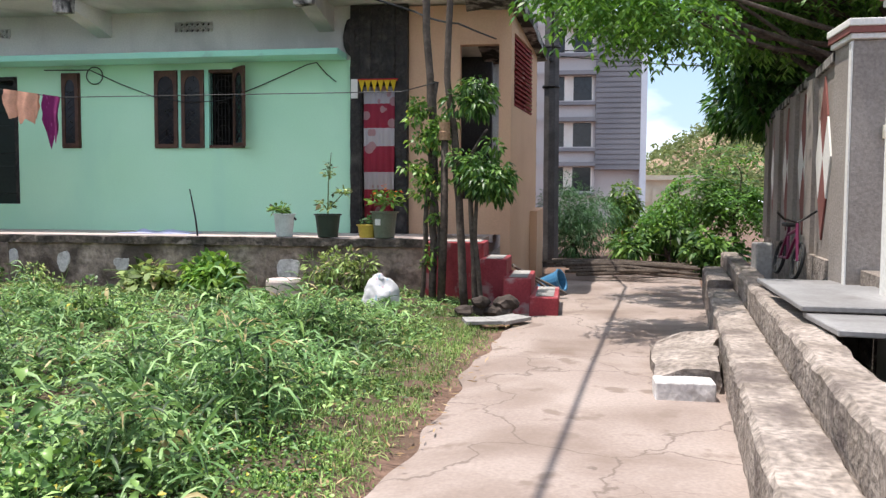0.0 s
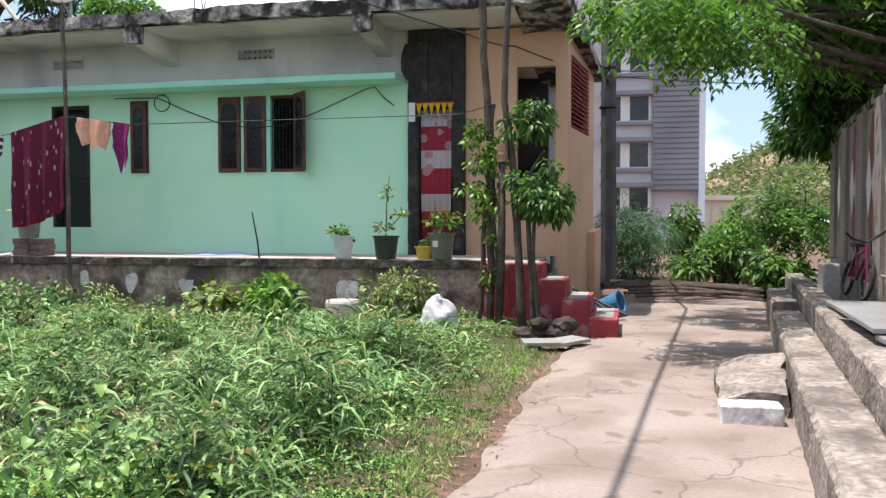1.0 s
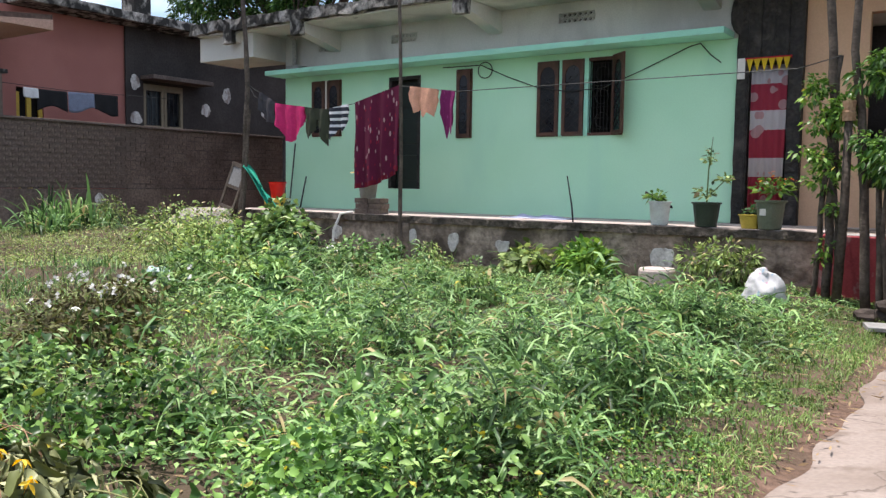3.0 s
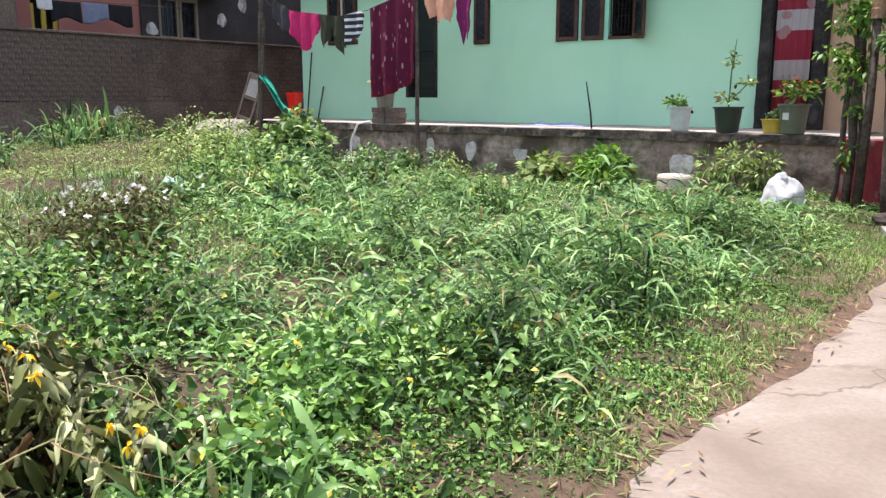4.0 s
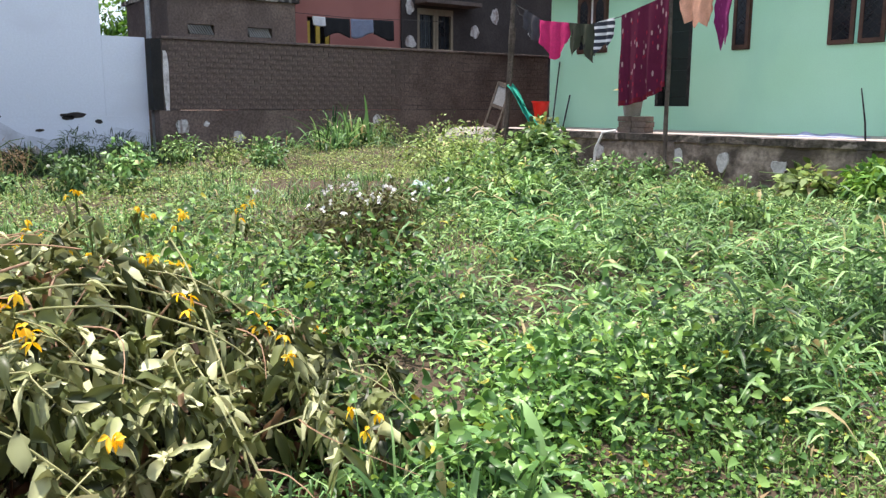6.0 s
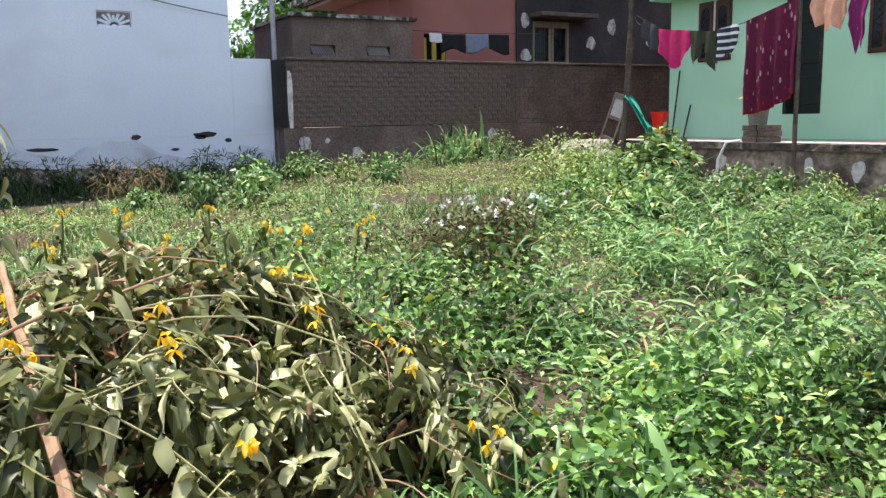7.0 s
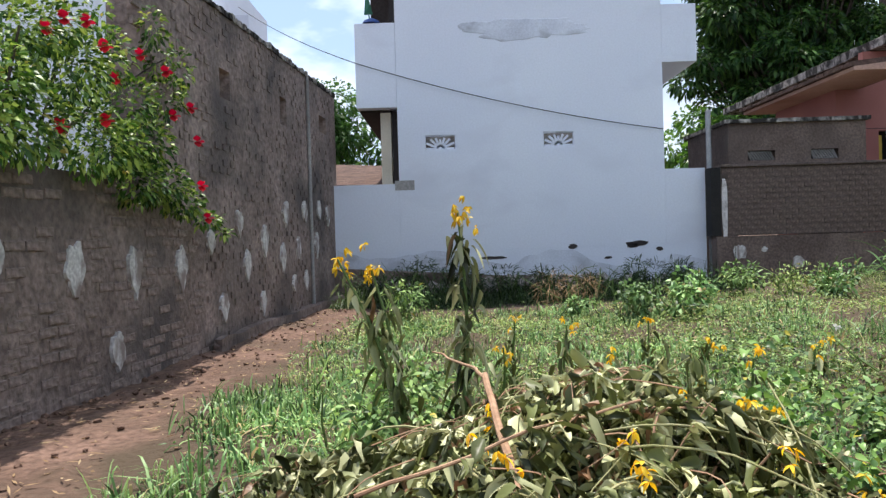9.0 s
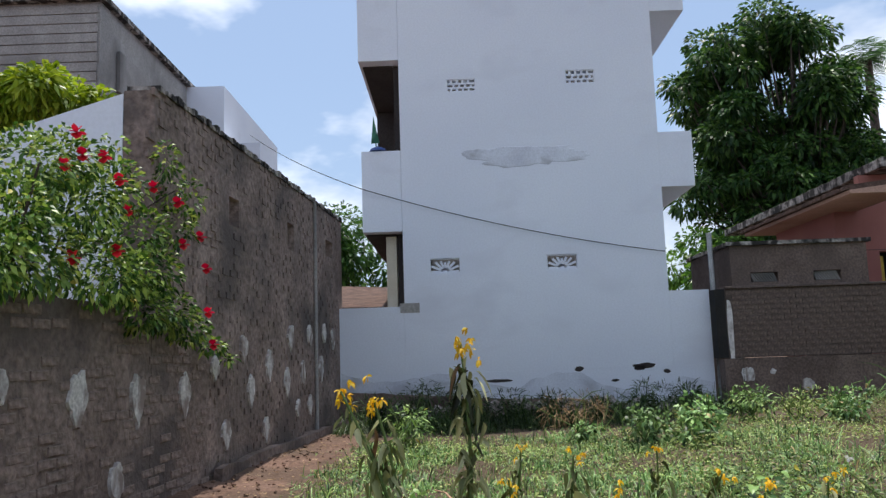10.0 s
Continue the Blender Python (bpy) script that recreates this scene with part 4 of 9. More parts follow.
# ---- plinth ----
plinth = thing("plinth", "raised plinth of old cracked plaster with a mossy lip", "plinth", kind="structure", at=(-7, 10.6, 0))
bm = B()
prism(bm, [(-12.0, 9.83), (-2.12, 9.83), (-2.12, HY + 0.2), (-12.45, HY + 0.2), (-12.45, 10.3)], -0.3, 0.62)
cut_fine(bm, 0.3)
rough_up(bm, 0.018, 2.5, (0, 1))
part("body", bm, M_PLINTH, plinth)
bm = B()
prism(bm, [(-12.1, 9.78), (-2.07, 9.78), (-2.07, 9.98), (-12.1, 9.98)], 0.62, 0.722)
cut_fine(bm, 0.2)
rough_up(bm, 0.018, 5.0)
part("lip", bm, M_PLINTH_LIP, plinth, "dark mossy broken lip")
bm = B()
prism(bm, [(-12.1, 9.86), (-2.1, 9.86), (-2.1, HY - 0.01), (-1.5, HY - 0.01), (-1.5, 11.9), (-12.45, 11.9), (-12.45, 10.4)], 0.62, FZ)
part("floor", bm, M_FLOOR, plinth, "worn pinkish cement floor")
for x in (-8.2, -5.3):
    bm = B()
    box(bm, x - 0.09, x + 0.09, 9.78, 9.84, -0.2, 0.615, 0.01)
    part("buttress", bm, M_PLINTH, plinth)


def patch(parent, place, w, h, seed, mat_p=M_PATCH, n=14, point=0.0):
    """A thin splash of whitewash on a wall; place(u, v) gives points of the wall."""
    bm = B()
    ring = []
    for k in range(n):
        a = 2 * math.pi * k / n
        r = 1 + 0.34 * noise.noise(Vector((math.cos(a) * 1.3 + seed * 2.7, math.sin(a) * 1.3, seed))) + 0.22 * noise.noise(Vector((math.cos(a) * 4.1, math.sin(a) * 4.1 + seed * 1.9, seed)))
        u, v = w / 2 * r * math.cos(a), h / 2 * r * math.sin(a)
        if point and v < 0:
            u *= 1 + point * v / (h / 2)
        ring.append((u, v))
    front = [bm.verts.new(place(u, v, 0.012)) for u, v in ring]
    back = [bm.verts.new(place(u * 1.06, v * 1.06, -0.03)) for u, v in ring]
    bm.faces.new(front)
    for k in range(n):
        bm.faces.new((front[k], front[(k + 1) % n], back[(k + 1) % n], back[k]))
    return part("whitewash_patch", bm, mat_p, parent)


for i, (x, z, w_, h_) in enumerate(((-8.06, 0.41, 0.18, 0.2), (-7.29, 0.36, 0.19, 0.26), (-6.42, 0.33, 0.22, 0.2), (-4.05, 0.3, 0.3, 0.32), (-9.62, 0.42, 0.18, 0.2))):
    patch(plinth, lambda u, v, o, x=x, z=z: (x + u, 9.82 - o, z + v), w_, h_, i, M_PATCH, n=24)

# entrance steps up to the porch
steps = thing("entrance_steps", "four painted red cement steps with grey treads up to the porch", "steps", kind="structure", at=(-1.1, 9, 0))
for k, (x1, h) in enumerate(((-0.5, 0.19), (-0.8, 0.37), (-1.1, 0.55), (-1.4, 0.725))):
    bm = B()
    x0 = x1 - (0.31 if k < 3 else 0.72)
    box(bm, x0, x1, (8.28, 8.5, 8.85, 9.2)[k], 9.45 + 0.13 * k, -0.1, h, 0.012)
    s = part("step", bm, M_RED, steps)
    bm = B()
    box(bm, x0 + 0.06, x1 - 0.05, (8.4, 8.62, 8.95, 9.3)[k], 9.38 + 0.12 * k, h + 0.001, h + 0.006)
    part("tread", bm, M_CONC, s)
bm = B()
prism(bm, [(-2.064, 9.35), (-1.55, 9.35), (-1.55, 11.36), (-2.064, 11.36)], -0.1, 0.71)
tagged(link("porch_landing", bm, M_PLINTH), "cement landing joining steps and porch", "landing", kind="structure")

# ---- white three-storey house ----
WX = -15.5
white = thing("white_house", "tall white limewashed house with balconies and cement vents", "house", at=(-19.5, 1, 0))
vl = [(-0.79, -0.21, 2.8, 3.08), (1.4, 1.98, 2.8, 3.08), (-0.36, 0.2, 6.3, 6.55), (1.93, 2.5, 6.38, 6.65)]
bm = B()
ywall(bm, -1.28, 3.63, 0.95, 10.6, WX, WX - 0.25, vl)
part("gable_wall", bm, M_WHITE, white)
bm = B()
ywall(bm, -2.5, 4.37, -0.2, 0.948, WX, WX - 0.25)
part("base_wall", bm, M_WHITE, white)
bm = B()
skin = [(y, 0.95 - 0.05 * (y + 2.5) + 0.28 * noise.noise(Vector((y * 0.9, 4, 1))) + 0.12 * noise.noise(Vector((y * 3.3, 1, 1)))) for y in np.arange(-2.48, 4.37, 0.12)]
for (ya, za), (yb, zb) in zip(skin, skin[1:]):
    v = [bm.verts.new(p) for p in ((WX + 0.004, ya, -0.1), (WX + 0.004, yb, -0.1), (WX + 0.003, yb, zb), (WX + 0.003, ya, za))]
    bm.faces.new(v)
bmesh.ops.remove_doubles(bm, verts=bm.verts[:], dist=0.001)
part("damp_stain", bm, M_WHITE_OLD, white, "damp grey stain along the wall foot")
bm = B()
foot = [(y, 0.66 - 0.07 * (y + 2.5) + 0.1 * noise.noise(Vector((y * 1.4, 7, 2)))) for y in np.arange(-2.5, 4.45, 0.15)]
prism(bm, [(WX + 0.1, y) for y, _ in foot] + [(WX - 0.05, y) for y, _ in foot[::-1]], -0.2, [z for _, z in foot] + [z for _, z in foot[::-1]])
cut_fine(bm, 0.3)
rough_up(bm, 0.05, 3.0)
part("footing", bm, M_BRICK, white, "exposed dark rubble footing")
bm = B()
box(bm, WX - 0.22, WX - 0.002, -2.5, -1.283, 0.95, 2.2)
part("yard_wall", bm, M_WHITE, white)
bm = B()
box(bm, WX - 0.22, WX - 0.002, 3.633, 4.37, 0.95, 2.33)
part("yard_wall", bm, M_WHITE, white)
bm = B()
box(bm, WX - 0.9, WX + 0.004, -1.36, -1.0, 2.08, 2.26)
part("patched_corner", bm, M_CONC, white)
bm = B()
box(bm, WX - 0.55, WX - 0.3, -1.62, -1.42, 2.2, 3.57, 0.01)
part("porch_column", bm, M_CREAM, white, "tan plastered column under the balcony")
bm = B()
box(bm, WX - 8, WX - 0.26, -1.2, -1.0, -0.2, 10.5)
box(bm, WX - 8, WX - 0.26, 3.4, 3.6, -0.2, 10.5)
part("side_walls", bm, M_WHITE, white)
bm = B()
box(bm, WX - 7.5, WX - 0.006, -2.03, -1.284, 3.62, 5.18)
box(bm, WX - 7.5, WX - 0.006, -2.06, -1.284, 6.98, 10.6)
part("balcony", bm, M_WHITE, white, "white balcony fronts over dark recesses")
bm = B()
box(bm, WX - 7.5, WX - 0.006, 3.634, 4.27, 4.3, 5.36)
box(bm, WX - 7.5, WX - 0.006, 3.634, 4.29, 7.78, 10.6)
part("balcony", bm, M_WHITE, white)
# dark colour stands for shade in the recesses and under the balconies
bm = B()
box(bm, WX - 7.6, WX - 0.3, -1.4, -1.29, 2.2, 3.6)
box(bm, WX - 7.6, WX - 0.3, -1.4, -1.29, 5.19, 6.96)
part("recess_wall", bm, M_PLASTER_SHADE, white)
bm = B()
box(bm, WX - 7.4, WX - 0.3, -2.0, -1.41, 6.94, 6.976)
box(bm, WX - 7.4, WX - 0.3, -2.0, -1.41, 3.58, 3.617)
part("soffit", bm, M_PLASTER_SHADE, white)
# added block that fills the recess with its shade colour
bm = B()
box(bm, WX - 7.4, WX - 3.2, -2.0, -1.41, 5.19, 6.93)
part("recess_shade_fill", bm, M_PLASTER_SHADE, white)
for i, (y0, y1, z0, z1) in enumerate(vl):
    bm = B()
    box(bm, WX - 0.07, WX - 0.02, y0, y1, z0, z0 + 0.02)
    box(bm, WX - 0.07, WX - 0.02, y0, y1, z1 - 0.02, z1)
    box(bm, WX - 0.07, WX - 0.02, y0, y0 + 0.02, z0 + 0.02, z1 - 0.02)
    box(bm, WX - 0.07, WX - 0.02, y1 - 0.02, y1, z0 + 0.02, z1 - 0.02)
    if i < 2:
        yc = (y0 + y1) / 2
        for k in range(9):
            a = math.pi * k / 8
            e = 0.16 + 0.1 * abs(math.cos(a))
            m = Matrix.Translation((WX - 0.045, yc, z0 + 0.03)) @ Matrix.Rotation(a, 4, "X")
            box(bm, -0.02, 0.02, 0.04, e * 1.1 if 0 < k < 8 else 0.26, -0.021, 0.021, m=m)
        box(bm, WX - 0.065, WX - 0.025, yc - 0.06, yc + 0.06, z0 + 0.02, z0 + 0.06)
    else:
        for k in (1, 2):
            z = z0 + (z1 - z0) * k / 3
            box(bm, WX - 0.07, WX - 0.02, y0 + 0.02, y1 - 0.02, z - 0.016, z + 0.016)
        for r_ in range(3):
            for k in range(1, 5):
                y = y0 + (y1 - y0) * (k + 0.4 * (r_ % 2) - 0.2) / 5
                za = z0 + (z1 - z0) * r_ / 3
                box(bm, WX - 0.068, WX - 0.022, y - 0.02, y + 0.02, za + 0.016, za + (z1 - z0) / 3 - 0.016)
    part("vent", bm, M_WHITE, white, "pierced cement vent block")
    # grey backing colour stands for the soft shade inside the vent
    bm = B()
    box(bm, WX - 0.6, WX - 0.3, y0 - 0.1, y1 + 0.1, z0 - 0.1, z1 + 0.1)
    part("vent_shade_back", bm, M_CONC, white)
for i, (y, z, w_, h_) in enumerate(((3.1, 0.97, 0.4, 0.1), (3.0, 0.93, 0.2, 0.08), (1.9, 0.95, 0.16, 0.09), (3.5, 0.86, 0.12, 0.08), (2.55, 0.72, 0.14, 0.05), (0.4, 0.78, 0.5, 0.06))):
    patch(white, lambda u, v, o, y=y, z=z: (WX + o * 0.5, y + u, z + v), w_, h_, i + 20, M_PLASTER_SHADE)
for i, (y, z, w_, h_) in enumerate(((1.15, 5.0, 2.2, 0.4),)):
    patch(white, lambda u, v, o, y=y, z=z: (WX + 0.003 + o * 0.15 + 0.003, y + u, z + v), w_, h_, i + 90, M_WHITE_OLD, n=36)
bm = B()
rub = [(-2.0 + 6.2 * rng.random(), WX + 0.12 + 0.3 * rng.random()) for _ in range(40)]
for i, (y, x) in enumerate(rub):
    blob(bm, (x, y, 0.1 + 0.25 * rng.random()), 0.12 + 0.1 * rng.random(), i, 0.3, sub=1)
tagged(link("rubble", bm, M_ROCK), "heap of rough rubble stones along the wall foot", "rubble", kind="stuff")
# pennant and pot on the balcony
bm = B()
lathe(bm, [(0.05, 0), (0.17, 0.02), (0.14, 0.07), (0.03, 0.12)], (WX - 0.12, -1.72, 5.182), 14)
tagged(link("plastic_tub", bm, plain("blue_plastic", (0.05, 0.1, 0.3), 0.4)), "upturned dark blue plastic tub on the balcony", "tub")
bm = B()
tube(bm, [(WX - 0.25, -1.75, 5.18), (WX - 0.25, -1.8, 5.75)], 0.012, 6)
v = [bm.verts.new(p) for p in ((WX - 0.25, -1.81, 5.95), (WX - 0.23, -1.86, 5.4), (WX - 0.27, -1.7, 5.42), (WX - 0.2, -1.74, 5.6))]
bm.faces.new((v[0], v[1], v[2], v[3]))
r = bmesh.ops.extrude_face_region(bm, geom=[f for f in bm.faces if set(f.verts) == set(v)])
for q in r["geom"]:
    if isinstance(q, bmesh.types.BMVert):
        q.co.x -= 0.02
tagged(link("pennant", bm, plain("green_cloth", (0.04, 0.16, 0.1))), "green cloth pennant on a stick at the balcony", "flag")

# ---- brown brick wall ----
BX = -15.2
brown = thing("wall_brown", "old brown brick boundary wall with a plastered foot", "wall", kind="structure", at=(-15.3, 9, 0))
bm = B()
ywall(bm, 4.56, 14.0, 1.06, 2.3, BX - 0.02, BX - 0.24)
part("core", bm, M_MORTAR, brown)
bm = B()
ywall(bm, 4.45, 14.0, -0.3, 1.05, BX + 0.05, BX - 0.25)
cut_fine(bm, 0.35)
rough_up(bm, 0.02, 2.0, (0,))
part("foot", bm, M_BRICK, brown, "rough plastered foot of the wall")
bm = B()
box(bm, BX - 0.3, BX + 0.01, 4.37, 4.55, 1.06, 2.3)
part("end_strip", bm, M_DARK, brown)
bm = B()
box(bm, BX - 0.27, BX + 0.03, 4.56, 14.0, 2.302, 2.35, 0.01)
part("coping", bm, M_MORTAR, brown)
patch(brown, lambda u, v, o: (BX - 0.01 + o, 4.62 + u, 1.55 + v), 0.1, 1.2, 3)
for i, (y, z, w_, h_) in enumerate(((4.85, 0.76, 0.22, 0.26), (5.9, 0.55, 0.2, 0.22), (9.0, 0.85, 0.22, 0.2), (5.3, 0.8, 0.1, 0.1), (7.9, 0.8, 0.14, 0.14))):
    patch(brown, lambda u, v, o, y=y, z=z: (BX + 0.055 + o, y + u, z + v), w_, h_, i + 5, M_DAB, n=22)
bricks_v = []
cube_f = np.array([[0, 1, 3, 2], [4, 6, 7, 5], [0, 4, 5, 1], [2, 3, 7, 6], [0, 2, 6, 4], [1, 5, 7, 3]])
for r_ in range(13):
    for k in range(41):
        y0 = 4.58 + 0.23 * k + (0.11 if r_ % 2 else 0)
        if y0 + 0.21 > 14.0:
            continue
        z0 = 1.065 + 0.0945 * r_
        p = BX - 0.02 + 0.004 + 0.009 * rng.random()
        dz = 0.006 * rng.normal()
        c = np.array([(x, y, z) for x in (BX - 0.1, p) for y in (y0, y0 + 0.212 + 0.012 * rng.random()) for z in (z0 + dz, z0 + 0.082 + dz)])
        bricks_v.append(c)
near_b = [c for c in bricks_v if c[0, 1] < 9.4][:300]
far_b = [c for c in bricks_v if c[0, 1] >= 9.4] + [c for c in bricks_v if c[0, 1] < 9.4][300:]
bm = B()
box(bm, 0, 0.1, 0, 0.219, 0, 0.083)
bm_me = bpy.data.meshes.new("brown_brick")
bm.to_mesh(bm_me)
bm.free()
bm_me.materials.append(M_BRICK)
for c in near_b:
    o = new("brick", bm_me)
    o.location = (c[4, 0] - 0.1, c[0, 1], c[0, 2])
    o.parent = brown
    o.matrix_parent_inverse = Matrix.Translation(-brown.location)
o = quads("brick", [(np.concatenate(far_b), np.concatenate([cube_f + 8 * i for i in range(len(far_b))]))], M_BRICK, brown, smooth=False)
tagged(o, kind="stuff")
# small brick outhouse on top of it
out = thing("brick_outhouse", "low brick outhouse with two pierced vents behind the wall", "outhouse", at=(-16, 6, 0))
bm = B()
ywall(bm, 4.75, 7.25, 2.36, 3.1, BX - 0.12, BX - 0.3, [(5.1, 5.6, 2.42, 2.6), (6.25, 6.75, 2.42, 2.6)])
box(bm, BX - 2.6, BX - 0.301, 4.75, 4.95, 0, 3.1)
box(bm, BX - 2.6, BX - 0.301, 7.05, 7.25, 0, 3.1)
part("wall", bm, M_BRICK, out)
bm = B()
prism(bm, [(BX - 0.05, 4.68), (BX - 0.05, 7.32), (BX - 2.7, 7.32), (BX - 2.7, 4.68)], 3.102, 3.17)
part("roof", bm, M_ROOF, out)
for y0 in (5.1, 6.25):
    bm = B()
    for k in range(10):
        m = Matrix.Translation((BX - 0.18, y0 + 0.025 + 0.05 * k, 2.51)) @ Matrix.Rotation(radians(35), 4, "X")
        box(bm, -0.02, 0.02, -0.009, 0.009, -0.1, 0.1, m=m)
    for v in bm.verts:
        v.co.z, v.co.y = min(max(v.co.z, 2.42), 2.6), min(max(v.co.y, y0), y0 + 0.5)
    part("vent", bm, M_CONC, out)
    # near-black plate stands for the shade inside the vent
    bm = B()
    box(bm, BX - 0.6, BX - 0.5, y0 - 0.1, y0 + 0.6, 2.36, 2.7)
    part("vent_dark", bm, M_DARK, out)
bm = B()
tube(bm, [(BX - 0.4, 4.5, -0.1), (BX - 0.4, 4.48, 3.4)], 0.05, 8)
tagged(link("standing_pipe", bm, M_STEEL), "grey pipe standing behind the boundary wall", "pipe")

# ---- pink house beyond the brown wall ----
PX = -18.0
pink = thing("pink_house", "pink and unplastered grey house with a concrete slab roof", "house", at=(-20, 12, 0))
bm = B()
ywall(bm, 8.6, 11.55, -0.2, 4.9, PX, PX - 0.2, [(8.9, 9.5, 0.3, 3.2)])
ywall(bm, 8.0, 8.597, -0.2, 4.15, PX, PX - 0.2)
part("pink_wall", bm, M_PINK, pink)
bm = B()
box(bm, PX - 3.2, PX - 0.203, 8.0, 8.2, -0.2, 4.15)
part("south_wall", bm, M_PINK, pink)
bm = B()
ywall(bm, 11.553, 19.0, -0.2, 4.9, PX + 0.03, PX - 0.2, [(12.0, 13.15, 2.5, 3.6)])
part("grey_wall", bm, M_PLASTER_SHADE, pink)
bm = B()
ywall(bm, 11.5, 11.98, -0.2, 4.9, PX + 0.08, PX + 0.031)
part("corner_strip", bm, M_PLASTER_SHADE, pink)
bm = B()
box(bm, PX - 9.3, PX + 0.75, 8.75, 19.0, 4.92, 5.12, 0.01)
cut_fine(bm, 0.6)
rough_up(bm, 0.03, 2.0)
part("roof_slab", bm, M_ROOF, pink)
bm = B()
prism(bm, [(PX + 2.2, 7.3), (PX + 2.2, 8.5), (PX - 3.5, 8.5), (PX - 3.5, 7.3)], 4.1, [4.17, 4.3, 4.3, 4.17])
part("porch_ceiling", bm, M_PEACHY, pink)
for k in range(28):
    bm = B()
    x = PX - 3.55 + 0.205 * k
    prism(bm, [(x, 7.2 + 0.03 * rng.random()), (x + 0.19, 7.2 + 0.03 * rng.random()), (x + 0.19, 8.5), (x, 8.5)], 4.18, [4.24 + 0.03 * rng.random(), 4.24 + 0.03 * rng.random(), 4.4, 4.4])
    part("roof_tile", bm, M_TILE, pink)
bm = B()
box(bm, PX + 0.1, PX + 0.6, 11.4, 11.85, 5.1, 5.6, 0.01)
part("parapet_post", bm, M_ROOF, pink)
bm = B()
box(bm, PX + 0.032, PX + 0.6, 11.9, 13.7, 3.68, 3.78, 0.01)
part("sunshade", bm, M_MORTAR, pink)
bm = B()
for y0, y1 in ((12.0, 12.58), (12.6, 13.15)):
    box(bm, PX - 0.02, PX + 0.05, y0, y0 + 0.07, 2.5, 3.6)
    box(bm, PX - 0.02, PX + 0.05, y1 - 0.07, y1, 2.5, 3.6)
    box(bm, PX - 0.02, PX + 0.05, y0 + 0.07, y1 - 0.07, 2.5, 2.6)
    box(bm, PX - 0.02, PX + 0.05, y0 + 0.07, y1 - 0.07, 3.45, 3.6)
# cream lowered in colour to stand for the shade on this house
wf = part("window", bm, plain("shade_dimmed_cream", (0.24, 0.2, 0.14)), pink, "cream double window with barred panes")
bm = B()
box(bm, PX - 0.06, PX - 0.03, 12.0, 13.15, 2.5, 3.6)
part("pane", bm, M_GLASS, wf)
for k in range(8):
    bm = B()
    y = 12.12 + 0.13 * k
    tube(bm, [(PX + 0.01, y, 2.55), (PX + 0.01, y, 3.5)], 0.012, 5)
    part("bar", bm, M_IRON, wf)
# near-black backing stands for the unlit space in the doorway
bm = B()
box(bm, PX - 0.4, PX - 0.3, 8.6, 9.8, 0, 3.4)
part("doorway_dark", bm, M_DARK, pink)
bm = B()
for y in (8.94, 9.2, 9.46):
    box(bm, PX - 0.1, PX - 0.05, y - 0.05, y + 0.05, 0.3, 3.1)
part("door_bars", bm, plain("ochre_paint", (0.55, 0.38, 0.06)), pink)
for i, (y, z, w_, h_) in enumerate(((11.75, 3.6, 0.25, 0.35), (11.76, 2.75, 0.3, 0.3), (14.6, 3.55, 0.3, 0.4), (13.9, 3.1, 0.3, 0.3), (16, 3.2, 0.3, 0.3))):
    patch(pink, lambda u, v, o, y=y, z=z: (PX + (0.085 if y < 12 else 0.035) + o, y + u, z + v), w_, h_, i + 40, M_DAB, n=22)
# added wall whose dark colour stands for the shaded void of the alley
bm = B()
box(bm, -14.8, -12.5, 16.5, 16.7, -0.2, 4.6)
tagged(link("wall_alley", bm, M_PLASTER_SHADE), "dark wall added across the alley, coloured for its deep shade", "wall", kind="structure")

# ---- sooty wall on the other side of the plot ----
LW = lambda x: -3.3 - 0.081 * (x + 5.6)
lwall = thing("wall_sooty", "sooty plastered brick wall with rows of whitewash dabs", "wall", kind="structure", at=(-9, -3.2, 0))
bm = B()
wall_cells(bm, -7.817, 3.0, -0.3, 1.78, [], lambda u, z, s: (u, LW(u) - (0.25 if s else 0), z))
cut_fine(bm, 0.3)
rough_up(bm, 0.01, 2.3)
part("low_wall", bm, M_LWALL, lwall)
holes = [(-10.12, -9.78, 2.88, 3.22), (-12.5, -12.17, 2.9, 3.3), (-15.0, -14.5, 3.08, 3.37)]
bm = B()
wall_cells(bm, -15.75, -7.82, -0.3, 3.86, holes, lambda u, z, s: (u, LW(u) - (0.3 if s else 0), z))
part("high_wall", bm, M_LWALL, lwall)
bm = B()
for k in range(60):
    x = -15.7 + 7.85 * k / 60
    box(bm, x, x + 0.12, LW(x) - 0.3, LW(x) + 0.015 + 0.02 * rng.random(), 3.862, 3.9 + 0.05 * rng.random())
part("coping", bm, M_ROOF, lwall)
bm = B()
prism(bm, [(-15.6, LW(-15.6) + 0.03), (-9.2, LW(-9.2) + 0.03), (-9.2, LW(-9.2) + 0.12), (-15.6, LW(-15.6) + 0.2)], -0.1, 0.17)
cut_fine(bm, 0.3)
rough_up(bm, 0.05, 2.2)
part("footing", bm, M_LWALL, lwall)
bm = B()
tube(bm, [(-13.65, LW(-13.65) + 0.03, 0.1), (-13.65, LW(-13.65) + 0.03, 3.85)], 0.03, 8)
part("conduit", bm, M_CONC, lwall)
bm = B()
wall_cells(bm, -6.6, LW(-7.8) - 0.302, 0, 3.84, [], lambda u, z, s: (-7.815 - (0.2 if s else 0), u, z if z < 1 else 3.84 + 0.3 * (u + 3.4)))
part("gable_end", bm, M_WHITE, lwall, "white plastered end wall with a sloping top")
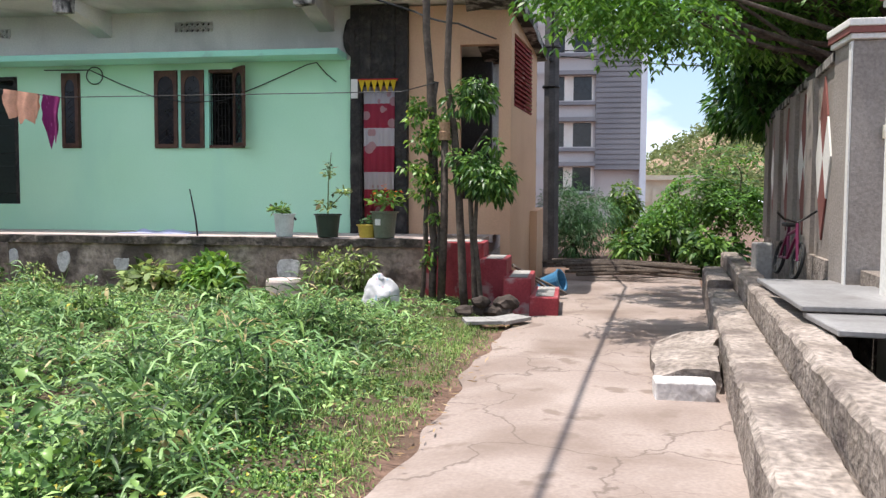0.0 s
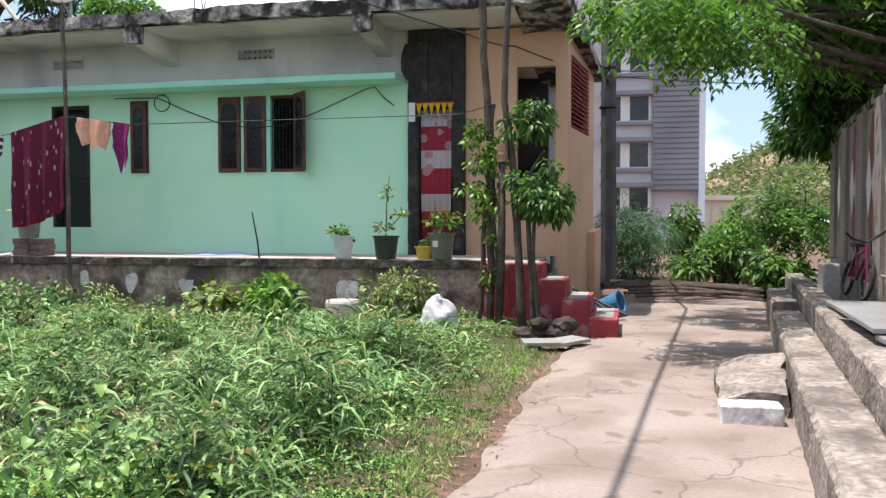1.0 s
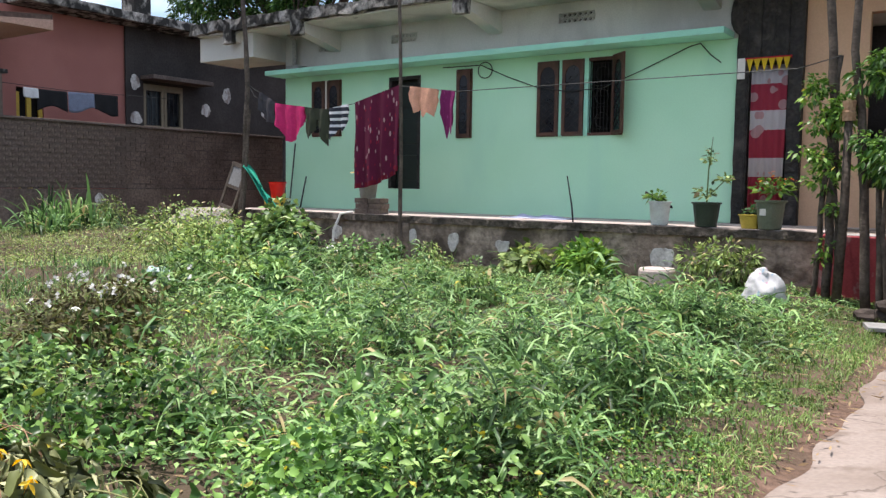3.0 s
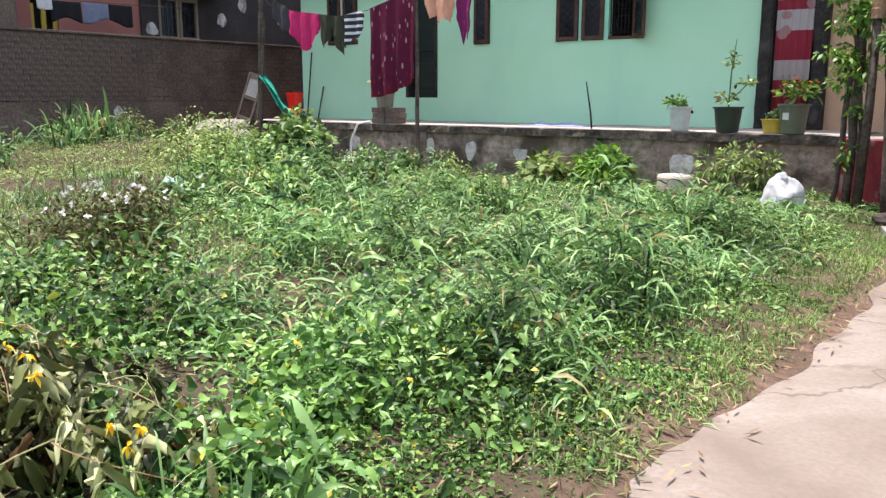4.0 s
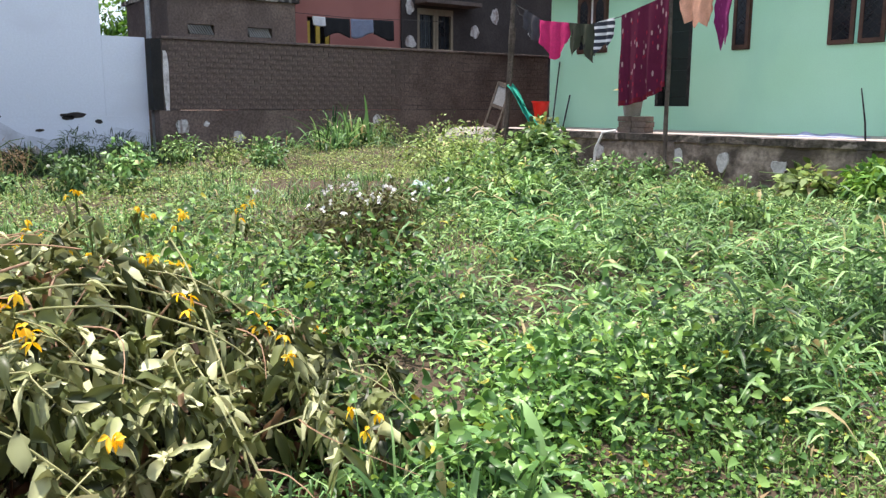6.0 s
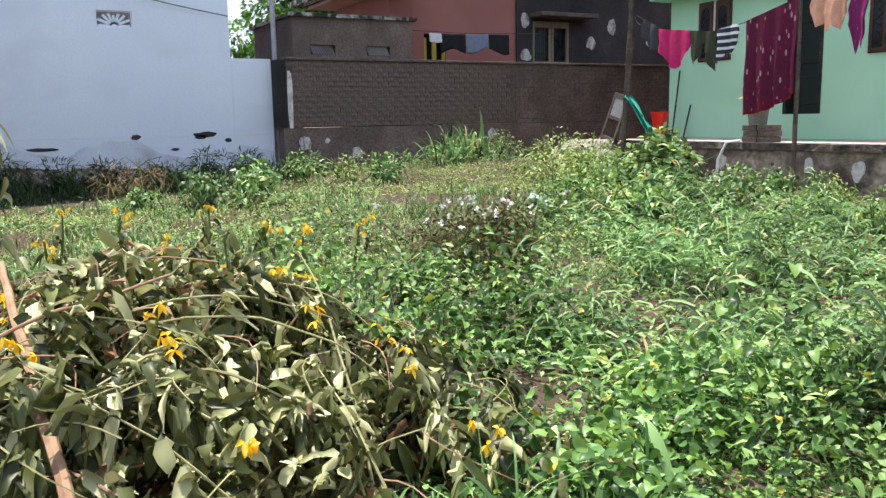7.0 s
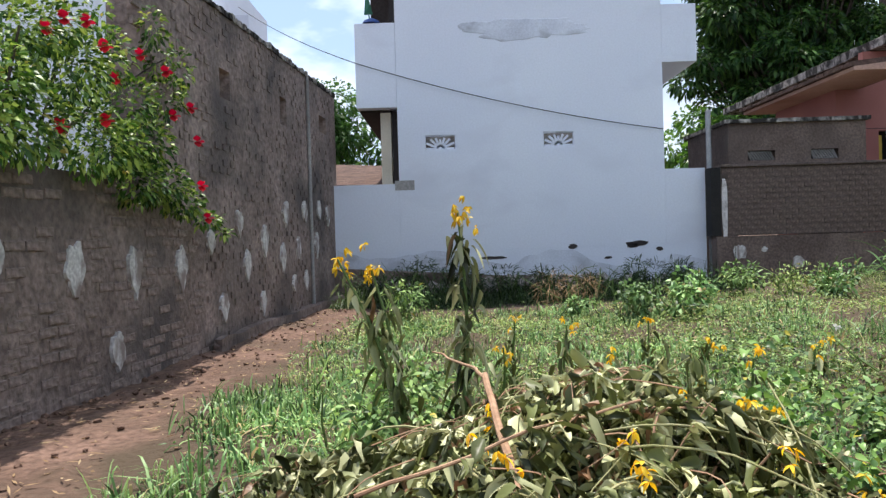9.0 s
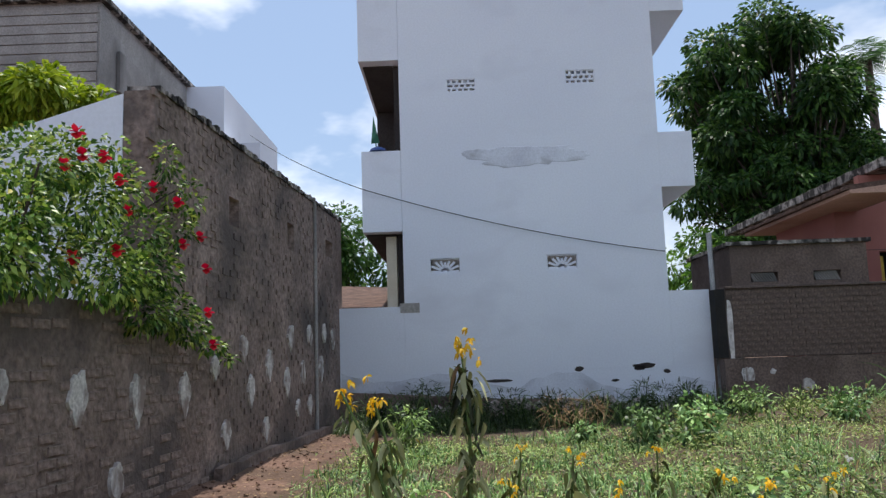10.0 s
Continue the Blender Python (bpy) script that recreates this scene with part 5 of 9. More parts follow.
DABS = [(-6.57, 1.02, 0.33, 0.4), (-7.54, 0.98, 0.3, 0.41), (-8.52, 0.95, 0.36, 0.41), (-9.67, 0.46, 0.32, 0.31), (-7.19, 0.32, 0.28, 0.3), (-10.24, 1.44, 0.32, 0.3), (-9.33, 1.21, 0.28, 0.24),
        (-11.23, 1.21, 0.32, 0.37), (-10.5, 0.91, 0.3, 0.34), (-11.08, 0.4, 0.3, 0.29), (-12.25, 1.6, 0.4, 0.31), (-12.05, 0.95, 0.32, 0.4), (-12.89, 1.07, 0.28, 0.34), (-12.61, 0.56, 0.26, 0.25),
        (-13.32, 1.64, 0.33, 0.31), (-13.3, 0.56, 0.27, 0.3), (-14.02, 1.11, 0.32, 0.37), (-14.26, 1.72, 0.33, 0.29), (-14.9, 1.64, 0.3, 0.36), (-5.67, 1.16, 0.14, 0.21)]
for i, (x, z, w_, h_) in enumerate(DABS):
    patch(lwall, lambda u, v, o, x=x, z=z: (x + u, LW(x + u) + o + 0.014, z + v), w_ * 0.78, h_ * 1.05, i + 60, M_DAB, point=0.6, n=30)
def unit_brick(name, mat_b):
    bm = B()
    box(bm, 0, 0.215, -0.03, 0.0, 0, 0.07)
    bmesh.ops.bevel(bm, geom=[e for e in bm.edges if all(v.co.y > -0.001 for v in e.verts)], offset=0.006, segments=1, affect="EDGES")
    me = bpy.data.meshes.new(name)
    bm.to_mesh(me)
    bm.free()
    me.materials.append(mat_b)
    return me


def plain_rest(name, boxes, mat_b, parent):
    vs = np.concatenate(boxes)
    fs = np.concatenate([cube_f + 8 * i for i in range(len(boxes))])
    return tagged(quads(name, [(vs, fs)], mat_b, parent, smooth=False), kind="stuff")


lb_mesh = unit_brick("sooty_brick", M_LWALL)
rest = []
ang = math.atan(-0.081)
made = 0
for r_ in range(43):
    z0 = 0.02 + 0.09 * r_
    for k in range(56):
        x = -4.2 - 0.238 * k + (0.119 if r_ % 2 else 0)
        if (x > -7.6 and z0 > 1.66) or x - 0.24 < -15.6 or rng.random() < 0.6:
            continue
        if any(h[0] - 0.26 < x - 0.1 < h[1] + 0.26 and h[2] - 0.12 < z0 < h[3] + 0.05 for h in holes):
            continue
        out_d = 0.002 + 0.009 * rng.random()
        if x > -9.0 and z0 < 1.7 and made < 300:
            o = new("brick", lb_mesh)
            o.matrix_world = Matrix.Translation((x - 0.22, LW(x - 0.22) + out_d + 0.004, z0 + 0.004 * rng.normal())) @ Matrix.Rotation(ang, 4, "Z")
            o.parent = lwall
            o.matrix_parent_inverse = Matrix.Translation(-lwall.location)
            made += 1
        else:
            y = LW(x - 0.11) + out_d
            rest.append(np.array([(a, b, c) for a in (x - 0.22, x) for b in (y - 0.03, y) for c in (z0, z0 + 0.072)]))
plain_rest("brick", rest, M_LWALL, lwall)

# building behind: shuttered concrete house, white block
gh = thing("concrete_house", "unpainted grey concrete house with shuttering marks", "house", at=(-24, -12, 0))
bm = B()
box(bm, -30, -19.5, -18.0, -8.9, 0, 10.3)
part("wall", bm, M_CONC, gh)
for k in range(33):
    bm = B()
    box(bm, -19.5, -19.46, -18, -8.95, 2.0 + 0.25 * k, 2.22 + 0.25 * k)
    part("board_mark", bm, M_CONC, gh)
bm = B()
box(bm, -30.2, -19.3, -18.2, -8.75, 10.302, 10.45)
part("roof", bm, M_ROOF, gh)
for z in (6.3, 8.3):
    bm = B()
    box(bm, -22.5, -20.5, -8.898, -8.8, z, z + 1.1, 0.02)
    part("window", bm, M_CONC, gh)
bm = B()
box(bm, -34, -26, -11.0, -7.67, 0, 10.3)
box(bm, -27.0, -26, -7.66, -6.5, 0, 8.35)
tagged(link("white_block", bm, M_WHITE), "plain white plastered building in the distance", "building")

# ---- far things along the lane ----
apt = thing("apartment_building", "four-storey pale grey apartment building with dark cladding", "apartment building", at=(1, 54, 0))
AY = 50.0
aw = [(-1.85 + 0.0, 0.95, z, z + 1.45) for z in (1.9, 4.6, 7.4, 10.3)]
bm = B()
xwall(bm, -5.5, 1.08, -0.2, 15, AY, AY + 0.3, aw + [(-5.0, -2.6, z, z + 1.45) for z in (1.9, 4.6, 7.4, 10.3)])
part("wall", bm, M_APT, apt)
bm = B()
box(bm, 1.083, 3.75, AY - 0.2, AY + 8, 3.2, 12.6)
part("cladding", bm, M_APTDARK, apt)
for k in range(30):
    bm = B()
    box(bm, 1.083, 3.75, AY - 0.26, AY - 0.202, 3.2 + 0.31 * k, 3.2 + 0.31 * k + 0.24)
    part("cladding_board", bm, M_APTDARK, apt)
bm = B()
box(bm, 3.753, 4.1, AY - 0.4, AY + 8, -0.2, 12.9)
part("corner_fin", bm, M_BLUEW, apt)
bm = B()
box(bm, 1.083, 3.75, AY + 0.4, AY + 8, -0.2, 3.19)
part("ground_floor", bm, M_APT, apt)
for (x0, x1, z0, z1) in aw + [(-5.0, -2.6, z, z + 1.45) for z in (1.9, 4.6, 7.4, 10.3)]:
    bm = B()
    box(bm, x0, x1, AY + 0.14, AY + 0.18, z0, z1)
    wf = part("window", bm, M_GLASS, apt)
    for a, b in ((x0, x0 + 0.1), (x1 - 0.1, x1), ((x0 + x1) / 2 - 0.35, (x0 + x1) / 2 + 0.2)):
        bm = B()
        box(bm, a, b, AY + 0.02, AY + 0.12, z0, z1)
        part("jamb", bm, M_OFFWHITE, wf, "white painted jamb")
    bm = B()
    box(bm, x0 - 0.15, x1 + 0.15, AY - 0.5, AY - 0.002, z1 + 0.05, z1 + 0.3)
    part("ledge", bm, M_APTDARK, apt)
    bm = B()
    box(bm, x0 - 0.15, x1 + 0.15, AY - 0.3, AY - 0.002, z0 - 0.3, z0 - 0.1)
    part("sill", bm, M_APTDARK, apt)
bm = B()
box(bm, -5.5, 1.1, AY + 0.31, AY + 8, 0, 14.8)
part("core", bm, M_APTDARK, apt)
bm = B()
box(bm, 2.5, 3.6, AY - 0.32, AY - 0.27, 11.0, 11.9)
part("sign_board", bm, M_OFFWHITE, apt)

bm = B()
box(bm, 5.5, 10.5, 70, 75, -0.2, 3.1)
box(bm, 5.3, 10.7, 69.6, 75, 3.1, 3.5)
for k in range(6):
    box(bm, 5.7 + 0.8 * k, 6.25 + 0.8 * k, 69.9, 69.98, 1.2, 2.4)
tagged(link("distant_house", bm, M_CREAM), "low cream house at the foot of the hill", "house")
bm = B()
n = 44
hv = []
for i in range(n):
    row = []
    for j in range(n):
        x, y = -30 + 130 * i / (n - 1), 110 + 110 * j / (n - 1)
        h = 40 * math.exp(-((x - 62) / 34) ** 2 - ((y - 165) / 45) ** 2) + 5 * math.exp(-((x - 18) / 14) ** 2 - ((y - 160) / 30) ** 2) - 1.5
        h += 2.2 * noise.noise(Vector((x * 0.07, y * 0.07, 3))) + 1.2 * noise.noise(Vector((x * 0.25, y * 0.25, 1)))
        row.append(bm.verts.new((x, y, h)))
    hv.append(row)
for i in range(n - 1):
    for j in range(n - 1):
        bm.faces.new((hv[i][j], hv[i + 1][j], hv[i + 1][j + 1], hv[i][j + 1]))
tagged(link("hill", bm, M_HILL, smooth=True), "rocky hillside covered with green scrub", "hill", kind="structure")

hp = np.column_stack([rng.uniform(-20, 90, 3000), rng.uniform(112, 175, 3000)])
hx, hy = hp.T
hz = 40 * np.exp(-((hx - 62) / 34) ** 2 - ((hy - 165) / 45) ** 2) + 5 * np.exp(-((hx - 18) / 14) ** 2 - ((hy - 160) / 30) ** 2) - 1.0
keep_h = hz > 0.2
hp, hz = hp[keep_h], hz[keep_h]
nb = len(hp)
hq = np.repeat(np.column_stack([hp, hz]), 9, 0) + rng.normal(0, 1, (nb * 9, 3)) * np.array([1.3, 1.3, 0.5])
o = quads("hill_scrub", [leaf_arrays(hq, rng.normal(0, 1, (nb * 9, 3)) + np.array([0, 0, 0.4]), 0.9 * rng.uniform(0.5, 1.4, nb * 9), 0.6, 0.3, 2, "ovate")], leafy("scrub_leaf", (0.1, 0.14, 0.055), (0.13, 0.17, 0.07), (0.16, 0.19, 0.085), 0.9, 0.4))
tagged(o, "low green scrub dotted over the hillside", "scrub", kind="stuff")

# utility pole and its wires
pole = thing("utility_pole", "dark concrete utility pole with cables and clamps", "utility pole", at=(-0.77, 15.5, 0))
bm = B()
tube(bm, [(-0.75, 15.5, -0.2), (-0.77, 15.5, 4), (-0.8, 15.5, 8.2)], [0.16, 0.15, 0.12], 8)
part("shaft", bm, surf("sooty_pole", (0.07, 0.065, 0.065), (0.12, 0.11, 0.11), 0.9, 3, 25, 0.3), pole)
for z in (3.4, 4.15):
    bm = B()
    lathe(bm, [(0.165, 0), (0.175, 0.02), (0.165, 0.05)], (-0.775, 15.5, z), 12)
    part("clamp", bm, M_IRON, pole)
for z, r_ in ((4.05, 0.04), (3.9, 0.03)):
    bm = B()
    tube(bm, [(-0.79, 15.2, z), (-0.79, 15.36, z)], r_, 8)
    part("insulator", bm, M_IRON, pole)


def cable(pts, sag, r, label="thin black overhead cable", n=18):
    bm = B()
    path = []
    for a, b in zip(pts, pts[1:]):
        a, b = Vector(a), Vector(b)
        for k in range(n + (b == Vector(pts[-1]))):
            u = k / n
            p = a.lerp(b, u)
            p.z -= sag * 4 * u * (1 - u)
            path.append(p)
    tube(bm, path, r, 5)
    return tagged(link("cable", bm, M_WIRE), label, "cable", "overhead cables")


# ---- things round the house ----
# cables along the front
cable([(-0.95, 15.4, 4.05), (-1.75, 9.4, 3.35), (-2.36, 9.8, 3.6), (-5.67, 10.0, 4.85), (-9.5, 9.8, 6.4)], 0.03, 0.012)
cable([(-0.75, 15.4, 4.1), (-0.67, 11.25, 4.4), (-1.72, 2.7, 4.9), (-3.0, -7.0, 5.6)], 0.04, 0.02)
cable([(-0.6, 15.45, 4.1), (6.5, 14.0, 4.2)], 0.1, 0.012)
cable([(-0.6, 15.45, 4.0), (7.5, 16.0, 3.9)], 0.2, 0.01)
cable([(-0.9, 15.5, 4.1), (-3.5, 10.25, 4.35)], 0.3, 0.01)
cable([(-26.0, -6.8, 8.6), (-15.42, -2.0, 4.43), (-15.42, 3.6, 3.06)], 0.13, 0.009, "thin black cable sagging across the white wall")
bm = B()
loop = [(-8.6, HY - 0.02, 3.24), (-7.9, HY - 0.02, 3.23)] + [(-7.74 + 0.14 * math.cos(a), HY - 0.02 - 0.01 * (a > 6), 3.14 + 0.13 * math.sin(a)) for a in np.linspace(2.4, 8.6, 24)] + \
       [(-7.3, HY - 0.02, 3.0), (-6.75, HY - 0.07, 2.8), (-6.2, HY - 0.07, 2.7), (-5.6, HY - 0.07, 2.72), (-5.0, HY - 0.03, 2.95), (-4.3, HY - 0.02, 3.24), (-4.15, HY - 0.02, 3.27), (-4.0, HY - 0.02, 3.1), (-3.85, HY - 0.02, 2.98)]
tube(bm, loop, 0.008, 5)
tagged(link("wall_cable", bm, M_WIRE), "loose black cable looped along the mint wall", "cable")

# bamboo poles of the clothes line
def bent_pole(name, pts, r0, r1, label):
    bm = B()
    n = len(pts)
    path, rad = [], []
    for i, (a, b) in enumerate(zip(pts, pts[1:])):
        for k in range(6):
            u = k / 6
            p = Vector(a).lerp(Vector(b), u)
            p += 0.02 * noise.noise_vector(p * 0.9)
            path.append(p)
            f = (i + u) / (n - 1)
            rad.append((r0 + (r1 - r0) * f) * (1 + 0.1 * math.sin(37 * f)))
    path.append(Vector(pts[-1]))
    rad.append(r1)
    tube(bm, path, rad, 8)
    return tagged(link(name, bm, M_WOOD_OLD), label, "pole", "clothes line poles")


bent_pole("bamboo_pole", [(-11.86, 9.6, 0.0), (-11.72, 9.65, 1.2), (-11.6, 9.65, 2.9), (-11.8, 9.65, 5.4)], 0.065, 0.035, "tall weathered wooden pole holding the clothes line")
bent_pole("bamboo_pole", [(-11.7, 9.55, 0.1), (-11.5, 9.6, 2.5)], 0.04, 0.03, "short weathered prop leaning on the tall pole")
bent_pole("bamboo_pole", [(-8.13, 9.62, -0.05), (-8.18, 9.65, 2.0), (-8.26, 9.7, 4.3)], 0.035, 0.025, "thin weathered wooden pole before the plinth")
LINE = [(-11.62, 9.65, 2.95), (-10.85, 9.62, 2.56), (-9.7, 9.6, 2.41), (-9.05, 9.6, 2.49), (-8.2, 9.65, 2.72), (-7.2, 9.66, 2.58), (-2.4, 9.2, 2.52), (-1.9, 8.7, 2.55)]
bm = B()
tube(bm, LINE, 0.006, 5)
tube(bm, [(-11.62, 9.65, 3.0), (-11.4, 9.62, 2.72), (-10.85, 9.62, 2.52)], 0.005, 5)
tagged(link("clothes_line", bm, M_WIRE), "thin cord clothes line strung between poles", "clothes line")


def line_z(x):
    for (xa, ya, za), (xb, yb, zb) in zip(LINE, LINE[1:]):
        if xa <= x <= xb:
            u = (x - xa) / (xb - xa)
            return ya + (yb - ya) * u, za + (zb - za) * u
    return 9.65, 2.6


def hung(name, x0, x1, bottoms, mat_c, label, category, fold=0.035, taper=None, legs=False, seed=0):
    """Cloth hung over the line: bottoms is the length below the line at each of several stations."""
    bm = B()
    nx, nz = 18, 12
    for side, off in ((0, -0.014), (1, 0.014)):
        grid = []
        for i in range(nx + 1):
            u = i / nx
            x = x0 + (x1 - x0) * u
            y, z = line_z(x)
            k = u * (len(bottoms) - 1)
            a = int(min(k, len(bottoms) - 2))
            drop = bottoms[a] + (bottoms[a + 1] - bottoms[a]) * (k - a)
            drop *= 0.82 if side else 1.0
            col = []
            for j in range(nz + 1):
                w = j / nz
                wave = fold * w ** 0.6 * (math.sin(x * 23 + seed) + 0.5 * math.sin(x * 51 + seed * 2))
                xx = x
                if taper:
                    xc = (x0 + x1) / 2
                    xx = xc + (x - xc) * (1 + (taper - 1) * w)
                col.append(bm.verts.new((xx + 0.01 * math.sin(w * 9 + seed), y + off + wave + (0.01 if side else 0), z + 0.012 - drop * w)))
            grid.append(col)
        for i in range(nx):
            for j in range(nz):
                if legs and i in (nx // 2 - 1, nx // 2) and j > nz * 0.5:
                    continue
                bm.faces.new((grid[i][j], grid[i + 1][j], grid[i + 1][j + 1], grid[i][j + 1]))
    return tagged(link(name, bm, mat_c, smooth=True), label, category, "washing on the line")


def patterned(name, base, c2, scale, c3=None, stripes=None):
    m = surf(name, tuple(v * 0.85 for v in base), base, 0.9, 6, 80, 0.2, 0.003, fine_amt=0.12)
    n, l = m.node_tree.nodes, m.node_tree.links
    bs = n["Principled BSDF"]
    cur = bs.inputs["Base Color"].links[0].from_socket
    tc = n.new("ShaderNodeTexCoord")
    layers = [(c2, scale, 0.0)] + ([(c3, scale * 1.3, 4.0)] if c3 else [])
    for c, s, shift in layers:
        mp = n.new("ShaderNodeMapping")
        mp.inputs["Location"].default_value = (shift, shift, shift)
        mp.inputs["Rotation"].default_value = (0, 0.5 + shift, 0)
        mp.inputs["Scale"].default_value = (1, 1, 0.35) if not stripes else (0.0, 0.0, 1.0)
        l.new(tc.outputs["Object"], mp.inputs["Vector"])
        if stripes:
            t = n.new("ShaderNodeTexWave")
            t.inputs["Scale"].default_value = s
            t.bands_direction = "Z"
            mp.inputs["Rotation"].default_value = (0, 0, 0)
            l.new(mp.outputs["Vector"], t.inputs["Vector"])
            fac, lo, hi = t.outputs["Fac"], stripes, stripes + 0.05
        else:
            t = n.new("ShaderNodeTexVoronoi")
            t.inputs["Scale"].default_value = s
            l.new(mp.outputs["Vector"], t.inputs["Vector"])
            fac, lo, hi = t.outputs["Distance"], 0.22, 0.16
        mr = n.new("ShaderNodeMapRange")
        mr.inputs["From Min"].default_value, mr.inputs["From Max"].default_value = lo, hi
        l.new(fac, mr.inputs["Value"])
        mx = n.new("ShaderNodeMix")
        mx.data_type = "RGBA"
        l.new(mr.outputs["Result"], mx.inputs[0])
        l.new(cur, mx.inputs[6])
        mx.inputs[7].default_value = (*c, 1)
        cur = mx.outputs[2]
    l.new(cur, bs.inputs["Base Color"])
    return m


C_DGREY = plain("charcoal_cloth", (0.07, 0.065, 0.075), 0.95)
C_PINK = plain("hot_pink_cloth", (0.62, 0.03, 0.16), 0.9)
C_OLIVE = patterned("olive_camouflage_cloth", (0.05, 0.055, 0.035), (0.015, 0.015, 0.015), 9, (0.1, 0.1, 0.06))
C_STRIPE = patterned("striped_cloth", (0.03, 0.035, 0.05), (0.65, 0.65, 0.68), 3.0, stripes=0.62)
C_MAROON = patterned("maroon_floral_cloth", (0.12, 0.01, 0.04), (0.42, 0.26, 0.27), 13, (0.3, 0.015, 0.04))
C_PEACH = plain("peach_cloth", (0.75, 0.38, 0.26), 0.9)
C_PURPLE = patterned("purple_cloth", (0.22, 0.02, 0.12), (0.33, 0.06, 0.2), 20)
C_BLACK = plain("black_cloth", (0.018, 0.018, 0.02), 0.95)
C_WHITE = plain("white_cloth", (0.75, 0.74, 0.75), 0.9)
C_BLUE = plain("grey_blue_cloth", (0.2, 0.23, 0.32), 0.9)
C_LILAC = plain("pale_lilac_cloth", (0.5, 0.52, 0.72), 0.9)
hung("trousers", -11.28, -10.9, [0.3, 0.42, 0.36], C_DGREY, "charcoal trousers hung on the clothes line", "trousers", seed=1)
hung("pink_cloth", -10.88, -10.18, [0.34, 0.44, 0.6, 0.62, 0.5, 0.3], C_PINK, "hot pink cloth hung on the clothes line", "cloth", seed=2)
hung("camouflage_shorts", -10.16, -9.62, [0.32, 0.56, 0.36, 0.3, 0.52, 0.62], C_OLIVE, "dark olive patterned shorts hung on the line", "shorts", legs=True, seed=3)
hung("striped_shirt", -9.6, -9.2, [0.5, 0.46, 0.36, 0.44, 0.3], C_STRIPE, "black and white striped shirt hung on the line", "shirt", seed=4)
sheet = hung("maroon_bedsheet", -9.04, -8.2, [1.36, 1.4, 1.38, 1.3], C_MAROON, "maroon sheet with floral print hung full length", "bedsheet", fold=0.045, seed=5)
bm = B()
hem = []
for i in range(41):
    x = -9.04 + 0.84 * i / 40
    y, z = line_z(x)
    wave = 0.045 * (math.sin(x * 23 + 5) + 0.5 * math.sin(x * 51 + 10))
    k = i / 40 * 3
    a = int(min(k, 2))
    drop = (1.36, 1.4, 1.38, 1.3)[a] * (1 - k + a) + (1.36, 1.4, 1.38, 1.3)[a + 1] * (k - a)
    hem.append([bm.verts.new((x + 0.01 * math.sin(9 * w + 5), y - 0.014 + off + wave * w ** 0.6, z + 0.012 - drop * w)) for w, off in ((0.95, -0.004), (1.005, -0.004), (1.005, 0.004), (0.95, 0.004))])
for a, b in zip(hem, hem[1:]):
    for k in range(4):
        bm.faces.new((a[k], a[(k + 1) % 4], b[(k + 1) % 4], b[k]))
part("hem", bm, plain("dark_red_hem", (0.17, 0.01, 0.025), 0.9), sheet, "plain dark red hem")
hung("peach_shirt", -8.0, -7.5, [0.2, 0.4, 0.34, 0.45, 0.36, 0.42, 0.22], C_PEACH, "pale peach shirt hung on the clothes line", "shirt", seed=6)
hung("purple_blouse", -7.43, -7.2, [0.34, 0.62, 0.72, 0.5, 0.64], C_PURPLE, "crumpled purple blouse hung on the clothes line", "blouse", taper=0.95, seed=7)


def hung_y(name, y0, y1, drop, mat_c, label):
    bm = B()
    nx, nz = 10, 8
    grid = []
    for i in range(nx + 1):
        y = y0 + (y1 - y0) * i / nx
        grid.append([bm.verts.new((-16.3 + 0.02 * math.sin(y * 21) * (j / nz), y, 3.02 + 0.015 * math.sin(y * 2) - drop * (0.85 + 0.15 * math.sin(y * 7)) * j / nz)) for j in range(nz + 1)])
    for i in range(nx):
        for j in range(nz):
            bm.faces.new((grid[i][j], grid[i + 1][j], grid[i + 1][j + 1], grid[i][j + 1]))
    r = bmesh.ops.extrude_face_region(bm, geom=bm.faces[:])
    for q in r["geom"]:
        if isinstance(q, bmesh.types.BMVert):
            q.co.x -= 0.02
    return tagged(link(name, bm, mat_c, smooth=True), label, "cloth", "washing behind the wall")


hung_y("white_cloth", 8.15, 8.45, 0.2, C_WHITE, "small white cloth hung behind the brown wall")
hung_y("black_cloth", 8.42, 9.05, 0.45, C_BLACK, "black cloth hung behind the brown wall")
hung_y("blue_cloth", 9.08, 9.65, 0.42, C_BLUE, "grey-blue cloth hung behind the brown wall")
hung_y("black_cloth", 9.66, 10.2, 0.45, C_BLACK, "black trousers hung behind the brown wall")
bm = B()
tube(bm, [(-16.3, 7.3, 3.06), (-16.3, 9, 3.03), (-16.3, 11.6, 3.1)], 0.006, 5)
tagged(link("clothes_line", bm, M_WIRE), "thin cord line behind the brown wall", "clothes line")

